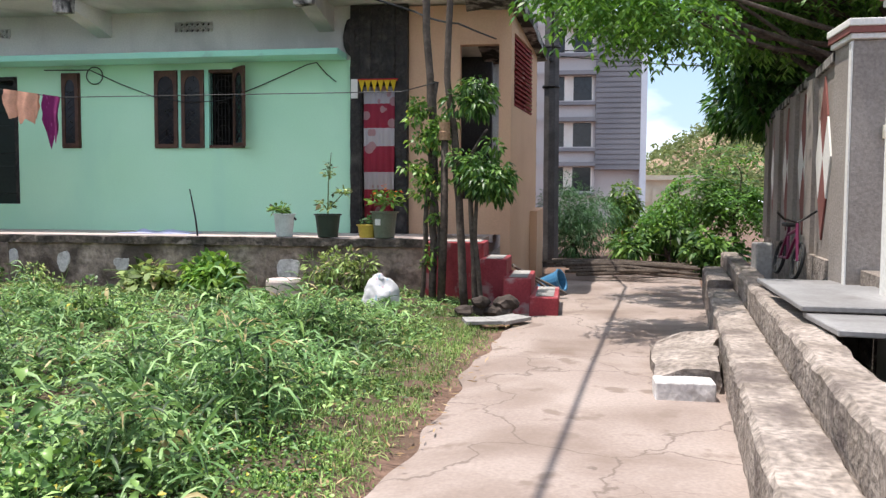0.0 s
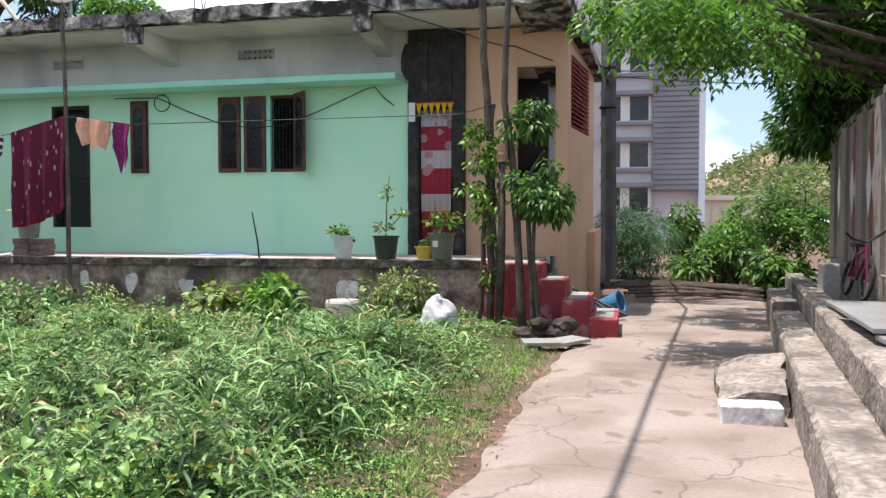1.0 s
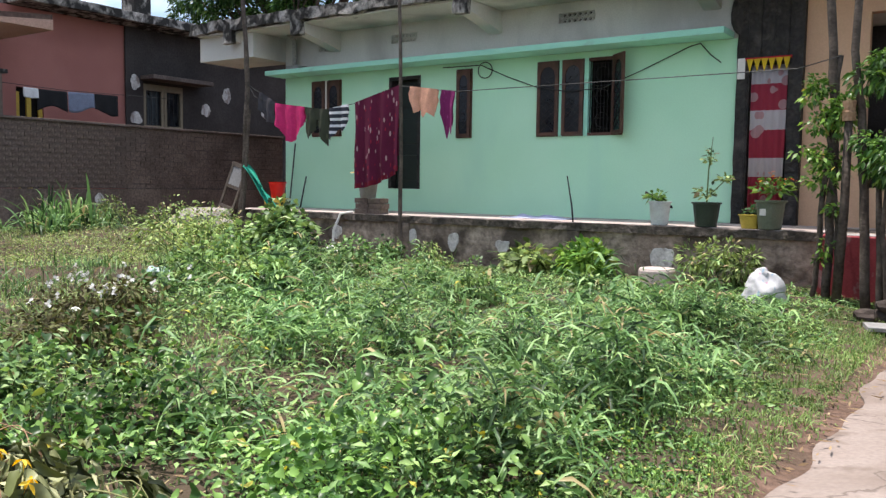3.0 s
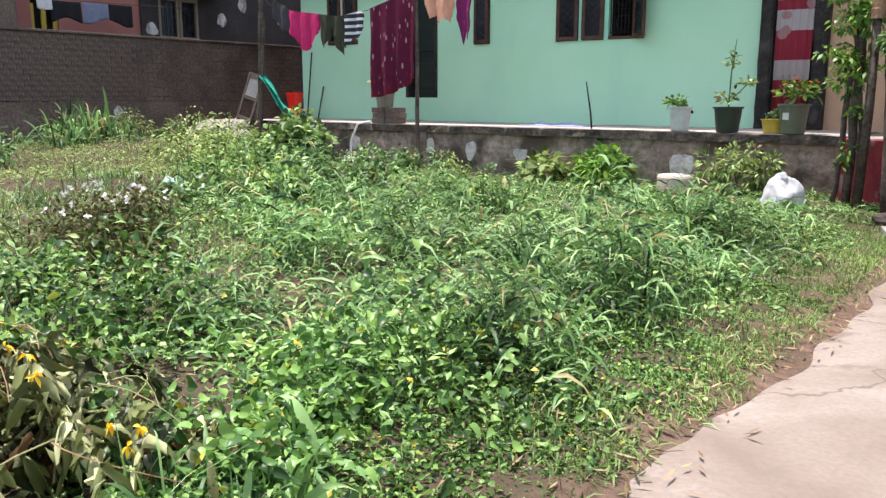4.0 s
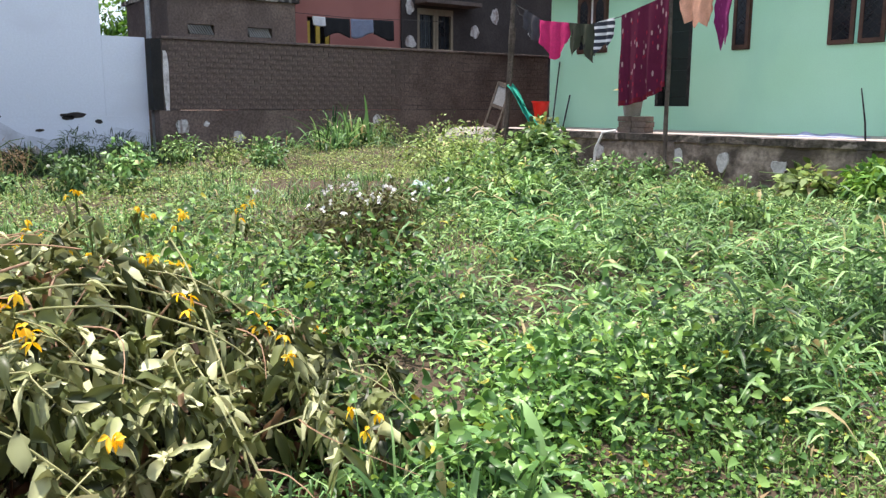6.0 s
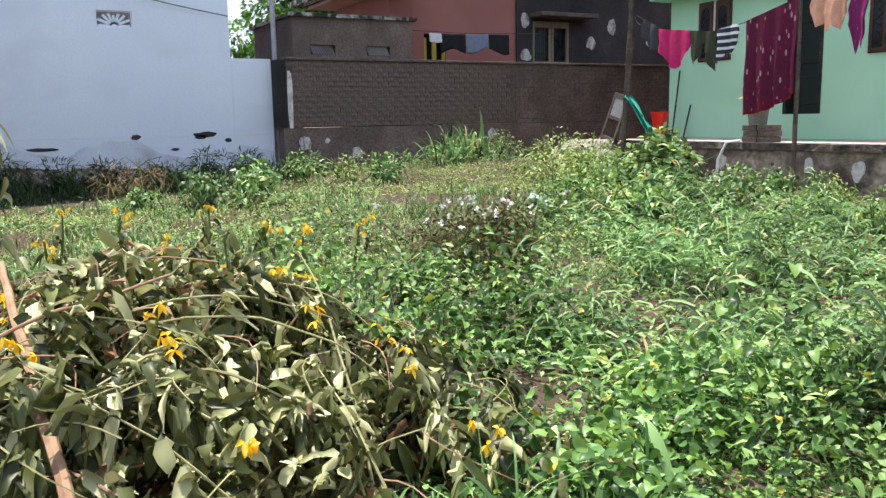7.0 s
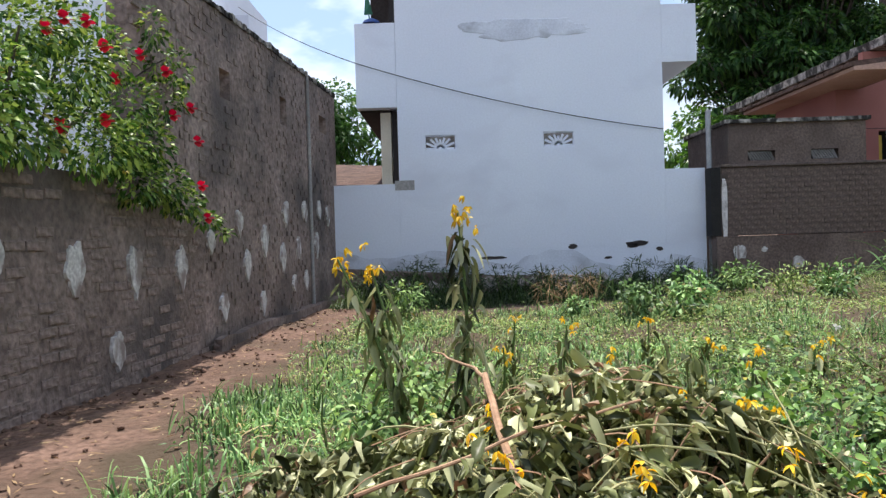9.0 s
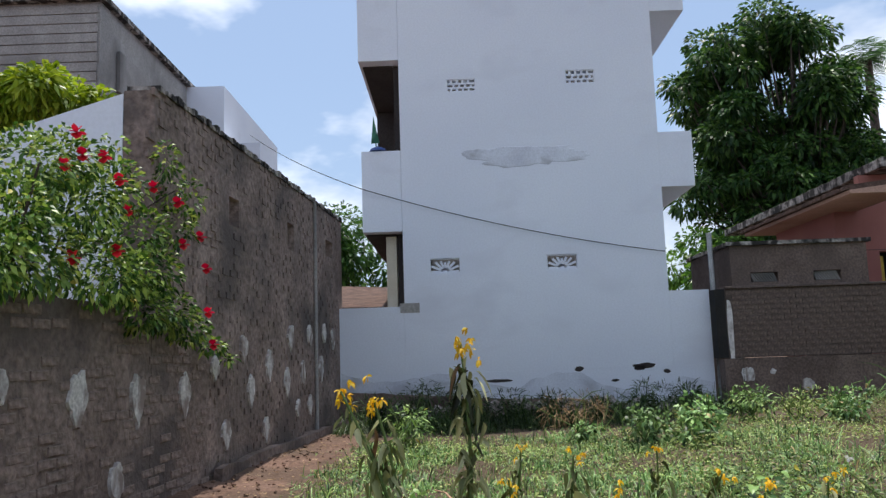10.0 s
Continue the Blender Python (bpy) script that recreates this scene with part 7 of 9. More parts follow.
bm = B()
tube(bm, [(1.5, 7.62, 1.28), (1.6, 7.72, 1.2), (1.75, 7.72, 1.16), (1.86, 7.74, 1.22), (1.95, 7.66, 1.3)], 0.014, 6)
part("handlebar", bm, M_IRON, bike)
bm = B()
box(bm, 1.7, 1.82, 8.0, 8.25, 1.1, 1.15, 0.02)
part("saddle", bm, M_WIRE, bike)
bike.scale = (0.8, 0.8, 0.8)
bm = B()
box(bm, 1.6, 1.78, 8.75, 9.0, -0.1, 0.78, 0.02)
tagged(link("stone_post", bm, M_CONC), "short grey stone post by the compound wall", "post")
bm = B()
tube(bm, [(1.78, 6.98, 0.53), (1.84, 7.05, 0.56), (1.9, 7.0, 0.53)], 0.03, 6)
box(bm, 1.72, 1.9, 6.96, 7.03, 0.5, 0.54, 0.008)
tagged(link("slippers", bm, M_WIRE), "pair of dark slippers at the gate", "slippers")
bm = B()
blob(bm, (-6.95, 4.35, 0.34), 0.1, 3, 0.7, (1.2, 0.9, 0.6), 3)
rough_up(bm, 0.03, 12)
tagged(link("plastic_bag", bm, plain("pale_green_film", (0.34, 0.46, 0.42), 0.35)), "crumpled pale green plastic bag lying in the weeds", "plastic bag")


# ---- trees and shrubs ----
def limb(bm, a, b, r0, r1, bend=0.1, n=6, sides=7):
    a, b = Vector(a), Vector(b)
    off = Vector(rng.normal(0, bend, 3))
    path = [a.lerp(b, k / n) + off * math.sin(math.pi * k / n) for k in range(n + 1)]
    tube(bm, path, [r0 + (r1 - r0) * k / n for k in range(n + 1)], sides)
    return path


def crown_points(clumps, n):
    """Leaf places over the shells of several uneven clumps (x, y, z, radius, flatness)."""
    w = np.array([c[3] ** 2 for c in clumps])
    pick = rng.choice(len(clumps), n, p=w / w.sum())
    c = np.array([k[:3] for k in clumps])[pick]
    r = np.array([k[3] for k in clumps])[pick]
    fl = np.array([k[4] for k in clumps])[pick]
    d = rng.normal(0, 1, (n, 3))
    d /= np.linalg.norm(d, axis=1, keepdims=True)
    rad = r * (0.45 + 0.55 * rng.random(n) ** 0.45) * (1 + 0.2 * np.sin(5 * d[:, 0] + 3 * c[:, 0]) * np.sin(4 * d[:, 2] + c[:, 1]))
    p = c + d * rad[:, None] * np.stack([np.ones(n), np.ones(n), fl], 1)
    return p, d


def tree(name, base, trunk, clumps, n, length, width, mat_l, label, category="tree", pinnate=0, droop=0.5, r0=0.15, limbs=True, shape="ovate", bark=None, segs=2):
    t = thing(name, label, category, at=base)
    bm = B()
    path = limb(bm, base, trunk, r0, r0 * 0.55, 0.15)
    if limbs:
        for c in clumps:
            limb(bm, path[rng.integers(3, 7)], (c[0], c[1], c[2]), r0 * 0.24, r0 * 0.06, 0.15, 5, 5)
    part("trunk", bm, bark or M_BARK, t, smooth=True)
    p, d = crown_points(clumps, n)
    if pinnate:
        # feathered leaves: leaflets along a hanging stalk
        d[:, 2] = d[:, 2] * 0.5
        d /= np.linalg.norm(d, axis=1, keepdims=True)
        L = length * rng.uniform(0.7, 1.3, n)
        side = np.cross(d, np.array([0, 0, 1.0])) + 1e-3
        side /= np.linalg.norm(side, axis=1, keepdims=True)
        bs, ws = [], []
        for k in range(pinnate):
            u = (k + 1) / pinnate
            q = p + d * (L * u)[:, None]
            q[:, 2] -= droop * L * u * u
            for sgn in (-1, 1):
                bs.append(q)
                ws.append(d * 0.5 + side * sgn + np.array([0, 0, -0.35]))
        chunk = leaf_arrays(np.concatenate(bs), np.concatenate(ws), np.tile(L * 0.3, pinnate * 2), width, 0.3, segs, shape, 0.4)
    else:
        chunk = leaf_arrays(p, d + rng.normal(0, 0.45, (n, 3)), length * rng.uniform(0.6, 1.3, n), width * rng.uniform(0.7, 1.2, n), droop, segs, shape, 0.8)
    quads("crown", [chunk], mat_l, t)
    return t


def clumps_in(c, size, k, r, fl=0.7):
    out = []
    for _ in range(k):
        d = rng.normal(0, 1, 3)
        d /= np.linalg.norm(d)
        q = np.array(c) + d * np.array(size) * rng.random() ** 0.4
        out.append((*q, r * rng.uniform(0.6, 1.25), fl))
    return out


# tree over the compound wall
over = clumps_in((2.6, 9.6, 4.1), (1.7, 3.4, 0.75), 26, 0.55, 0.55) + [(0.2, 9.6, 3.75, 0.4, 0.45), (0.5, 10.4, 3.5, 0.42, 0.45), (-0.25, 10.0, 3.85, 0.32, 0.4), (0.9, 9.4, 3.3, 0.4, 0.45), (0.3, 11, 3.9, 0.4, 0.5), (0.75, 8.2, 3.55, 0.35, 0.4),
    (-0.4, 7.0, 3.2, 0.28, 0.4), (0.0, 7.3, 3.1, 0.3, 0.4), (0.3, 6.9, 3.2, 0.3, 0.4), (0.25, 7.7, 3.05, 0.3, 0.4), (-0.3, 7.6, 3.25, 0.28, 0.4), (0.6, 7.5, 2.95, 0.3, 0.4)]
tree("roadside_tree", (3.6, 10.2, 0), (3.3, 10.0, 3.6), over, 4800, 0.28, 0.042, L_TREE2,
     "large leafy tree with feathery foliage hanging over the wall", pinnate=5, r0=0.2)
tree("roadside_tree", (4.0, 13.6, 0), (3.5, 13.4, 2.4), clumps_in((2.75, 13.0, 3.3), (0.8, 0.9, 0.75), 26, 0.5, 0.8) + [(2.2, 12.5, 3.2, 0.5, 0.8), (1.9, 12.2, 3.6, 0.45, 0.7), (2.5, 12.3, 2.7, 0.45, 0.9), (2.8, 12.4, 2.35, 0.4, 1.0)], 12000, 0.17, 0.065, L_TREE,
     "dense dark green tree behind the compound wall", r0=0.16)
tree("young_tree", (2.75, 15.2, 0), (2.65, 15.1, 1.3), clumps_in((2.45, 15.2, 1.45), (0.55, 0.6, 0.6), 10, 0.4, 0.7), 620, 0.3, 0.05, L_TREE2,
     "young papaya-like tree with bright drooping leaves", pinnate=4, r0=0.06)
tree("green_shrub", (1.3, 14.6, 0), (1.3, 14.6, 0.4), clumps_in((1.3, 14.7, 0.45), (0.7, 0.6, 0.35), 13, 0.24, 0.7), 1700, 0.17, 0.075, L_LANE,
     "leafy green shrub at the end of the lane", "shrub", r0=0.04)
tree("green_shrub", (2.1, 13.6, 0), (2.1, 13.6, 0.4), clumps_in((2.0, 13.7, 0.4), (0.45, 0.5, 0.3), 9, 0.24, 0.7), 1300, 0.16, 0.07, L_LANE,
     "leafy green shrub beside the drain", "shrub", r0=0.04)
tree("grey_bush", (-0.2, 18.5, 0), (-0.2, 18.5, 0.8), clumps_in((-0.15, 18.5, 0.95), (0.75, 0.7, 0.85), 18, 0.45, 0.9), 8500, 0.12, 0.024, L_BUSH,
     "dull green feathery bush beyond the lane", "bush", r0=0.05)
tree("climber_bush", (0.85, 19.5, 0), (0.9, 19.5, 1.2), clumps_in((0.9, 19.5, 0.9), (0.2, 0.25, 0.9), 8, 0.28, 0.9), 2200, 0.13, 0.06, L_SHRUB,
     "tall narrow leafy bush beyond the lane", "bush", r0=0.05)
tree("far_tree", (2.6, 24, 0), (2.6, 24, 0.6), clumps_in((2.6, 24, 0.7), (0.8, 1.0, 0.5), 11, 0.45, 0.8), 3200, 0.18, 0.07, L_TREE2, "green bushes before the hill", "bush", r0=0.06)
# neem trees behind the houses
tree("neem_tree", (-25, 24, 0), (-25, 24, 6), clumps_in((-25, 23.5, 9.9), (6.6, 2.8, 3.2), 100, 0.78, 0.62), 34000, 0.24, 0.095, L_NEEM, "large dark green neem tree behind the houses", r0=0.35)
tree("neem_tree", (-17, 24, 0), (-17, 24, 5.5), clumps_in((-17.2, 24, 8.0), (1.6, 1.0, 0.8), 14, 0.7, 0.7), 6200, 0.26, 0.09, L_TREE2, "tree crown showing above the house roof", r0=0.16)
tree("neem_tree", (-32, 13.5, 0), (-32, 13.5, 6), clumps_in((-32, 12.3, 9.2), (3, 4.0, 5.6), 145, 0.8, 0.62) + [(-32, 14.2, 12.6, 0.95, 0.7), (-31.6, 15.1, 11.7, 0.9, 0.7), (-31.5, 13.5, 13.6, 0.9, 0.7), (-32, 15.5, 10.4, 0.9, 0.7), (-32, 14.7, 13.7, 0.8, 0.7), (-32, 9.3, 11.6, 0.8, 0.7), (-31.8, 10.2, 12.5, 0.8, 0.7), (-31.5, 15.2, 8.6, 0.9, 0.7), (-31, 12.0, 8.6, 0.9, 0.7)], 55000, 0.27, 0.13, L_NEEM, "tall dense neem tree behind the white house", r0=0.4)
tree("far_tree", (-30, 8.5, 0), (-30, 8.5, 2.5), clumps_in((-29, 8.8, 4.2), (1.2, 1.6, 1.4), 14, 0.8, 0.8), 5200, 0.25, 0.12, L_TREE2, "bright green tree between the houses", r0=0.15)
tree("far_tree", (-33, -4.5, 0), (-33, -4.5, 4), clumps_in((-33, -4.6, 5.2), (1.6, 2.0, 2.4), 16, 0.9, 0.8), 5200, 0.3, 0.13, L_TREE, "tree seen in the gap beside the white house", r0=0.2)
tree("flowering_tree", (-11.3, -6.3, 0), (-11.2, -6.2, 2.8), clumps_in((-11.0, -5.9, 4.75), (0.8, 0.85, 0.55), 18, 0.42, 0.7), 9000, 0.16, 0.075, leafy("yellow_green_leaf", (0.1, 0.17, 0.02), (0.19, 0.29, 0.035), (0.33, 0.42, 0.06), 0.4, 0.4), "yellow-green tree behind the sooty wall", r0=0.12)
# palm
palm = thing("palm_tree", "date palm showing above the roofs", "palm", at=(-38, 20.0, 0))
bm = B()
limb(bm, (-38, 20.0, 0), (-38, 19.8, 14.6), 0.25, 0.2, 0.1)
part("trunk", bm, M_BARK, palm)
nf = 30
az = rng.uniform(0, 2 * math.pi, nf)
el = rng.uniform(-0.2, 1.2, nf)
fd = np.stack([np.cos(az) * np.cos(el), np.sin(az) * np.cos(el), np.sin(el)], 1)
bs, ws = [], []
for k in range(16):
    u = (k + 1) / 16
    q = np.array([-38, 19.8, 14.6]) + fd * 2.3 * u
    q[:, 2] -= 1.4 * u * u
    sd = np.cross(fd, (0, 0, 1.0))
    for sgn in (-1, 1):
        bs.append(q)
        ws.append(fd * 0.6 + sd * sgn + np.array([0, 0, -0.4]))
quads("fronds", [leaf_arrays(np.concatenate(bs), np.concatenate(ws), 0.6, 0.06, 0.3, 2)], L_BUSH, palm)
# clay-roofed hut in the gaps
hut = thing("tiled_hut", "old hut with a sagging clay tile roof", "hut", at=(-22, -3, 0))
bm = B()
box(bm, -24, -19, -5.0, -1.9, 0, 2.3)
part("wall", bm, M_DARK, hut)
bm = B()
prism(bm, [(-18.6, -5.3), (-18.6, -1.75), (-24.3, -1.75), (-24.3, -5.3)], 2.32, [2.45, 2.4, 3.3, 3.5])
part("roof", bm, M_TILE, hut)
# slender trees by the porch
small = thing("porch_tree", "slender tree with glossy leaves beside the entrance steps", "tree", at=(-1.5, 8.6, 0))
bm = B()
for pts, r0, r1 in (([(-1.55, 8.6, 0), (-1.62, 8.65, 1.2), (-1.78, 8.8, 2.6), (-1.72, 8.9, 5.0)], 0.05, 0.035), ([(-1.42, 8.55, 0), (-1.46, 8.6, 0.9), (-1.5, 8.6, 1.5)], 0.04, 0.025),
                    ([(-1.35, 8.5, 0), (-1.42, 8.55, 0.8), (-1.4, 8.5, 1.4)], 0.03, 0.02), ([(-1.62, 8.65, 1.2), (-1.5, 8.6, 1.7), (-1.3, 8.5, 2.0)], 0.03, 0.015)):
    path = []
    for a, b in zip(pts, pts[1:]):
        path += [Vector(a).lerp(Vector(b), k / 5) + 0.03 * noise.noise_vector(Vector(a).lerp(Vector(b), k / 5) * 2) for k in range(5)]
    path.append(Vector(pts[-1]))
    tube(bm, path, [r0 + (r1 - r0) * k / (len(path) - 1) for k in range(len(path))], 8)
part("trunk", bm, M_BARK, small, smooth=True)
p, d = crown_points(clumps_in((-1.36, 8.55, 1.52), (0.36, 0.3, 0.38), 15, 0.17, 0.8) + clumps_in((-1.46, 8.7, 2.33), (0.22, 0.2, 0.26), 8, 0.14, 0.8), 2500)
quads("crown", [leaf_arrays(p, d + rng.normal(0, 0.4, p.shape) - np.array([0, 0, 0.3]), 0.078 * rng.uniform(0.6, 1.3, len(p)), 0.036, 0.5, 3, "ovate", 0.7, 0.0, 0.3)], L_PORCH, small)
vine = thing("climbing_vine", "leafy climber on a thin pole at the plinth corner", "climber", at=(-1.9, 8.9, 0))
bm = B()
for pts, r0 in (([(-1.98, 8.85, 0), (-1.95, 8.9, 1.5), (-2.05, 9.0, 3.2), (-2.2, 9.1, 5.2)], 0.045), ([(-2.1, 8.9, 0), (-2.02, 8.9, 1.4), (-1.95, 9.0, 2.6)], 0.03), ([(-1.85, 8.8, 0), (-1.9, 8.85, 1.0), (-2.05, 8.9, 2.0)], 0.025)):
    path = []
    for a, b in zip(pts, pts[1:]):
        path += [Vector(a).lerp(Vector(b), k / 6) + 0.05 * noise.noise_vector(Vector(a).lerp(Vector(b), k / 6) * 3) for k in range(6)]
    path.append(Vector(pts[-1]))
    tube(bm, path, r0, 7)
part("stem", bm, M_BARK, vine, smooth=True)
p, d = crown_points(clumps_in((-2.0, 8.9, 1.75), (0.3, 0.2, 0.6), 22, 0.12, 0.8) + clumps_in((-2.22, 8.9, 2.3), (0.2, 0.1, 0.14), 5, 0.1, 0.6) + clumps_in((-1.95, 8.8, 0.7), (0.12, 0.15, 0.45), 5, 0.08, 1.0), 1500)
quads("leaves", [leaf_arrays(p, d + rng.normal(0, 0.5, p.shape), 0.065 * rng.uniform(0.6, 1.3, len(p)), 0.04, 0.4, 2, "ovate", 0.8)], L_SHRUB, vine)
post = thing("timber_post", "old dark timber post with a pale cut top", "post", at=(-1.78, 8.7, 0))
bm = B()
tube(bm, [(-1.84, 8.72, -0.05), (-1.8, 8.7, 1.0), (-1.8, 8.7, 1.9)], [0.05, 0.045, 0.04], 8)
part("shaft", bm, M_BARK, post, smooth=True)
bm = B()
tube(bm, [(-1.8, 8.7, 1.901), (-1.8, 8.7, 1.99), (-1.8, 8.7, 2.0), (-1.8, 8.7, 2.1)], [0.062, 0.068, 0.06, 0.065], 10)
part("cut_top", bm, M_STEM, post, "pale stripped timber")
# leafy plants in front of the plinth
for i, (x, y, r_, h_, n_) in enumerate(((-3.35, 9.25, 0.28, 0.32, 420), (-2.95, 9.2, 0.3, 0.42, 520))):
    t = thing("leafy_plant", "bushy green plant growing at the plinth foot", "plant", "plants at the plinth foot", at=(x, y, 0))
    bm = B()
    for k in range(7):
        limb(bm, (x, y, 0), (x + rng.normal(0, 0.15), y + rng.normal(0, 0.12), h_ + 0.25 * rng.random()), 0.012, 0.004, 0.04, 4, 4)
    part("stem", bm, M_GREENSTEM, t)
    p, d = crown_points(clumps_in((x, y, h_), (r_ * 0.8, r_ * 0.6, 0.22), 9, 0.15, 0.9), n_)
    quads("foliage", [leaf_arrays(p, d, 0.09, 0.032, 0.3, 2, "ovate")], L_PALE, t)

# hibiscus over the sooty wall
hib = thing("hibiscus_bush", "hibiscus bush with red flowers hanging over the wall", "hibiscus", at=(-6.4, -3.9, 0))
bm = B()
for k in range(14):
    bm = B()
    limb(bm, (-6.2 + 0.2 * rng.normal(), -4.0, 0), (-6.4 + 0.8 * rng.normal(), -3.5 + 0.3 * rng.normal(), 2.0 + 0.9 * rng.random()), 0.03, 0.008, 0.15, 5, 5)
    part("branch", bm, M_BARK, hib)
for p_ in ((-9.3, -2.82, 1.32), (-8.3, -2.93, 3.05), (-7.7, -2.98, 3.3)):
    bm = B()
    limb(bm, (-6.8, -3.5, 2.0), p_, 0.012, 0.005, 0.15, 6, 5)
    part("branch", bm, M_BARK, hib)
cl = [(-5.75, -3.15, 2.05, 0.34, 0.9), (-6.35, -3.1, 2.5, 0.3, 0.9), (-6.1, -3.15, 2.75, 0.26, 0.9), (-6.77, -3.08, 2.7, 0.26, 1.0), (-7.16, -3.02, 2.36, 0.26, 1.0), (-6.6, -3.07, 2.02, 0.32, 0.9),
      (-7.5, -3.0, 2.1, 0.25, 0.9), (-7.8, -2.97, 1.75, 0.25, 0.8), (-8.2, -2.92, 1.6, 0.2, 0.7), (-7.35, -3.02, 1.75, 0.25, 0.8), (-8.8, -2.86, 1.45, 0.13, 0.6), (-9.3, -2.82, 1.32, 0.08, 0.5),
      (-7.9, -2.97, 2.95, 0.14, 1.8), (-7.7, -2.98, 3.15, 0.12, 1.5), (-8.3, -2.93, 2.9, 0.13, 1.6), (-7.95, -2.95, 2.55, 0.16, 1.3), (-5.7, -3.2, 2.6, 0.3, 0.9), (-5.45, -3.2, 2.25, 0.32, 0.9),
      (-5.3, -3.2, 1.95, 0.3, 0.8), (-6.9, -3.1, 3.0, 0.12, 1.6), (-7.0, -3.05, 2.0, 0.25, 0.9)]
p, d = crown_points(cl, 8200)
quads("foliage", [leaf_arrays(p, d + rng.normal(0, 0.4, p.shape), 0.064 * rng.uniform(0.6, 1.3, len(p)), 0.036, 0.35, 2, "ovate", 0.7, 0.0, 0.3)], L_HIB, hib)
FL = [(-5.74, 2.85), (-5.92, 2.74), (-6.27, 2.81), (-5.74, 2.63), (-6.95, 2.72), (-6.61, 2.47), (-7.47, 2.69), (-6.39, 2.66), (-7.87, 2.44), (-7.57, 2.33), (-6.45, 2.13), (-8.13, 2.17), (-5.78, 2.0), (-8.29, 1.76), (-8.32, 1.45)]
for i, (x, z) in enumerate(FL):
    k = 6
    a = 2 * np.pi * np.arange(k) / k
    c = np.array([x, LW(x) + 0.32 + 0.1 * rng.random(), z])
    f = np.array([0.35, 0.85, 0.2])
    u1 = np.cross(f, (0, 0, 1.0))
    u1 /= np.linalg.norm(u1)
    u2 = np.cross(u1, f)
    w_ = u1 * np.cos(a)[:, None] + u2 * np.sin(a)[:, None] + f * 0.5
    quads("flower", [leaf_arrays(np.tile(c, (k, 1)), w_, 0.075, 0.07, 0.15, 3, "ovate", 0.15)], L_RED, hib, "red hibiscus flower")


# ---- weeds over the plot ----
def scatter(n, x0, x1, y0, y1, keep):
    p = np.stack([rng.uniform(x0, x1, n), rng.uniform(y0, y1, n)], 1)
    return p[rng.random(n) < keep(p[:, 0], p[:, 1])]


def soft_noise(x, y, f, s=0.0):
    return 0.5 + 0.25 * (np.sin(f * x + 1.3 * s + 0.7 * np.sin(f * 0.8 * y + s)) + np.sin(f * 1.1 * y - 0.6 * s + 0.9 * np.sin(f * 0.7 * x + 2 * s)))


def in_plot(x, y):
    lw = -3.3 - 0.081 * (x + 5.6)
    ok = (x > np.where(y < 4.4, -12.2, -13.4) + 0.3 * np.sin(2.1 * y)) & (x < -1.45) & (y < 9.7) & (y > lw + 0.3)
    dirt = (y < -1.95 + 0.1 * np.sin(2.3 * x) + 0.07 * np.sin(6.1 * x)) & (x > -13)
    pile = (((x + 3.1) / 1.25) ** 2 + ((y - 0.05) / 0.95) ** 2 < 0.8) | (((x + 2.9) / 0.95) ** 2 + ((y + 0.95) / 0.65) ** 2 < 0.8)
    return ok & ~dirt & ~pile


def clump_blades(pts, per, h, hv, w, spread, droop, segs=4, tilt=0.5, vee=0.0, even=False):
    n = len(pts)
    idx = np.repeat(np.arange(n), per)
    m = len(idx)
    size = np.repeat(rng.uniform(1 - hv, 1 + hv, n), per)
    az = rng.uniform(0, 2 * math.pi, m)
    b = pts[idx] + spread * rng.normal(0, 1, (m, 2))
    z = ground_z(b[:, 0], b[:, 1]) - 0.01
    t = np.abs(rng.normal(0, tilt, m))
    way = np.stack([np.cos(az) * np.sin(t), np.sin(az) * np.sin(t), np.cos(t)], 1)
    L = h * size * rng.uniform(0.6, 1.25, m) * (1.0 if even or n == 1 else swell(b[:, 0], b[:, 1]))
    return leaf_arrays(np.column_stack([b, z]), way, L, w * rng.uniform(0.6, 1.3, m), droop * rng.uniform(0.4, 1.4, m), segs, "blade", 0.35, 0.0, vee, 0.5 if vee else 0.0)


def herb_leaves(pts, per, h, length, width, spread=0.09, up=0.25, vee=0.0, shape="ovate", segs=3, droop=0.3):
    """Upright leafy weeds: leaves at several heights round each stem."""
    n = len(pts)
    idx = np.repeat(np.arange(n), per)
    m = len(idx)
    size = np.repeat(rng.uniform(0.5, 1.35, n), per)
    az = rng.uniform(0, 2 * math.pi, m)
    off = spread * rng.normal(0, 1, (m, 2))
    b = pts[idx] + off
    hh = h * size * rng.random(m) ** 0.6 * swell(b[:, 0], b[:, 1])
    z = ground_z(b[:, 0], b[:, 1]) + hh
    way = np.stack([np.cos(az), np.sin(az), rng.normal(up, 0.35, m)], 1)
    return leaf_arrays(np.column_stack([b, z]), way, length * rng.uniform(0.6, 1.3, m), width * rng.uniform(0.7, 1.3, m), droop * rng.uniform(0.5, 1.5, m), segs, shape, 0.7, 0.0, vee)


_tus = np.column_stack([rng.uniform(-15, -1.4, 300), rng.uniform(-2.6, 9.4, 300), rng.uniform(0.14, 0.42, 300), rng.uniform(0.3, 1.5, 300)])


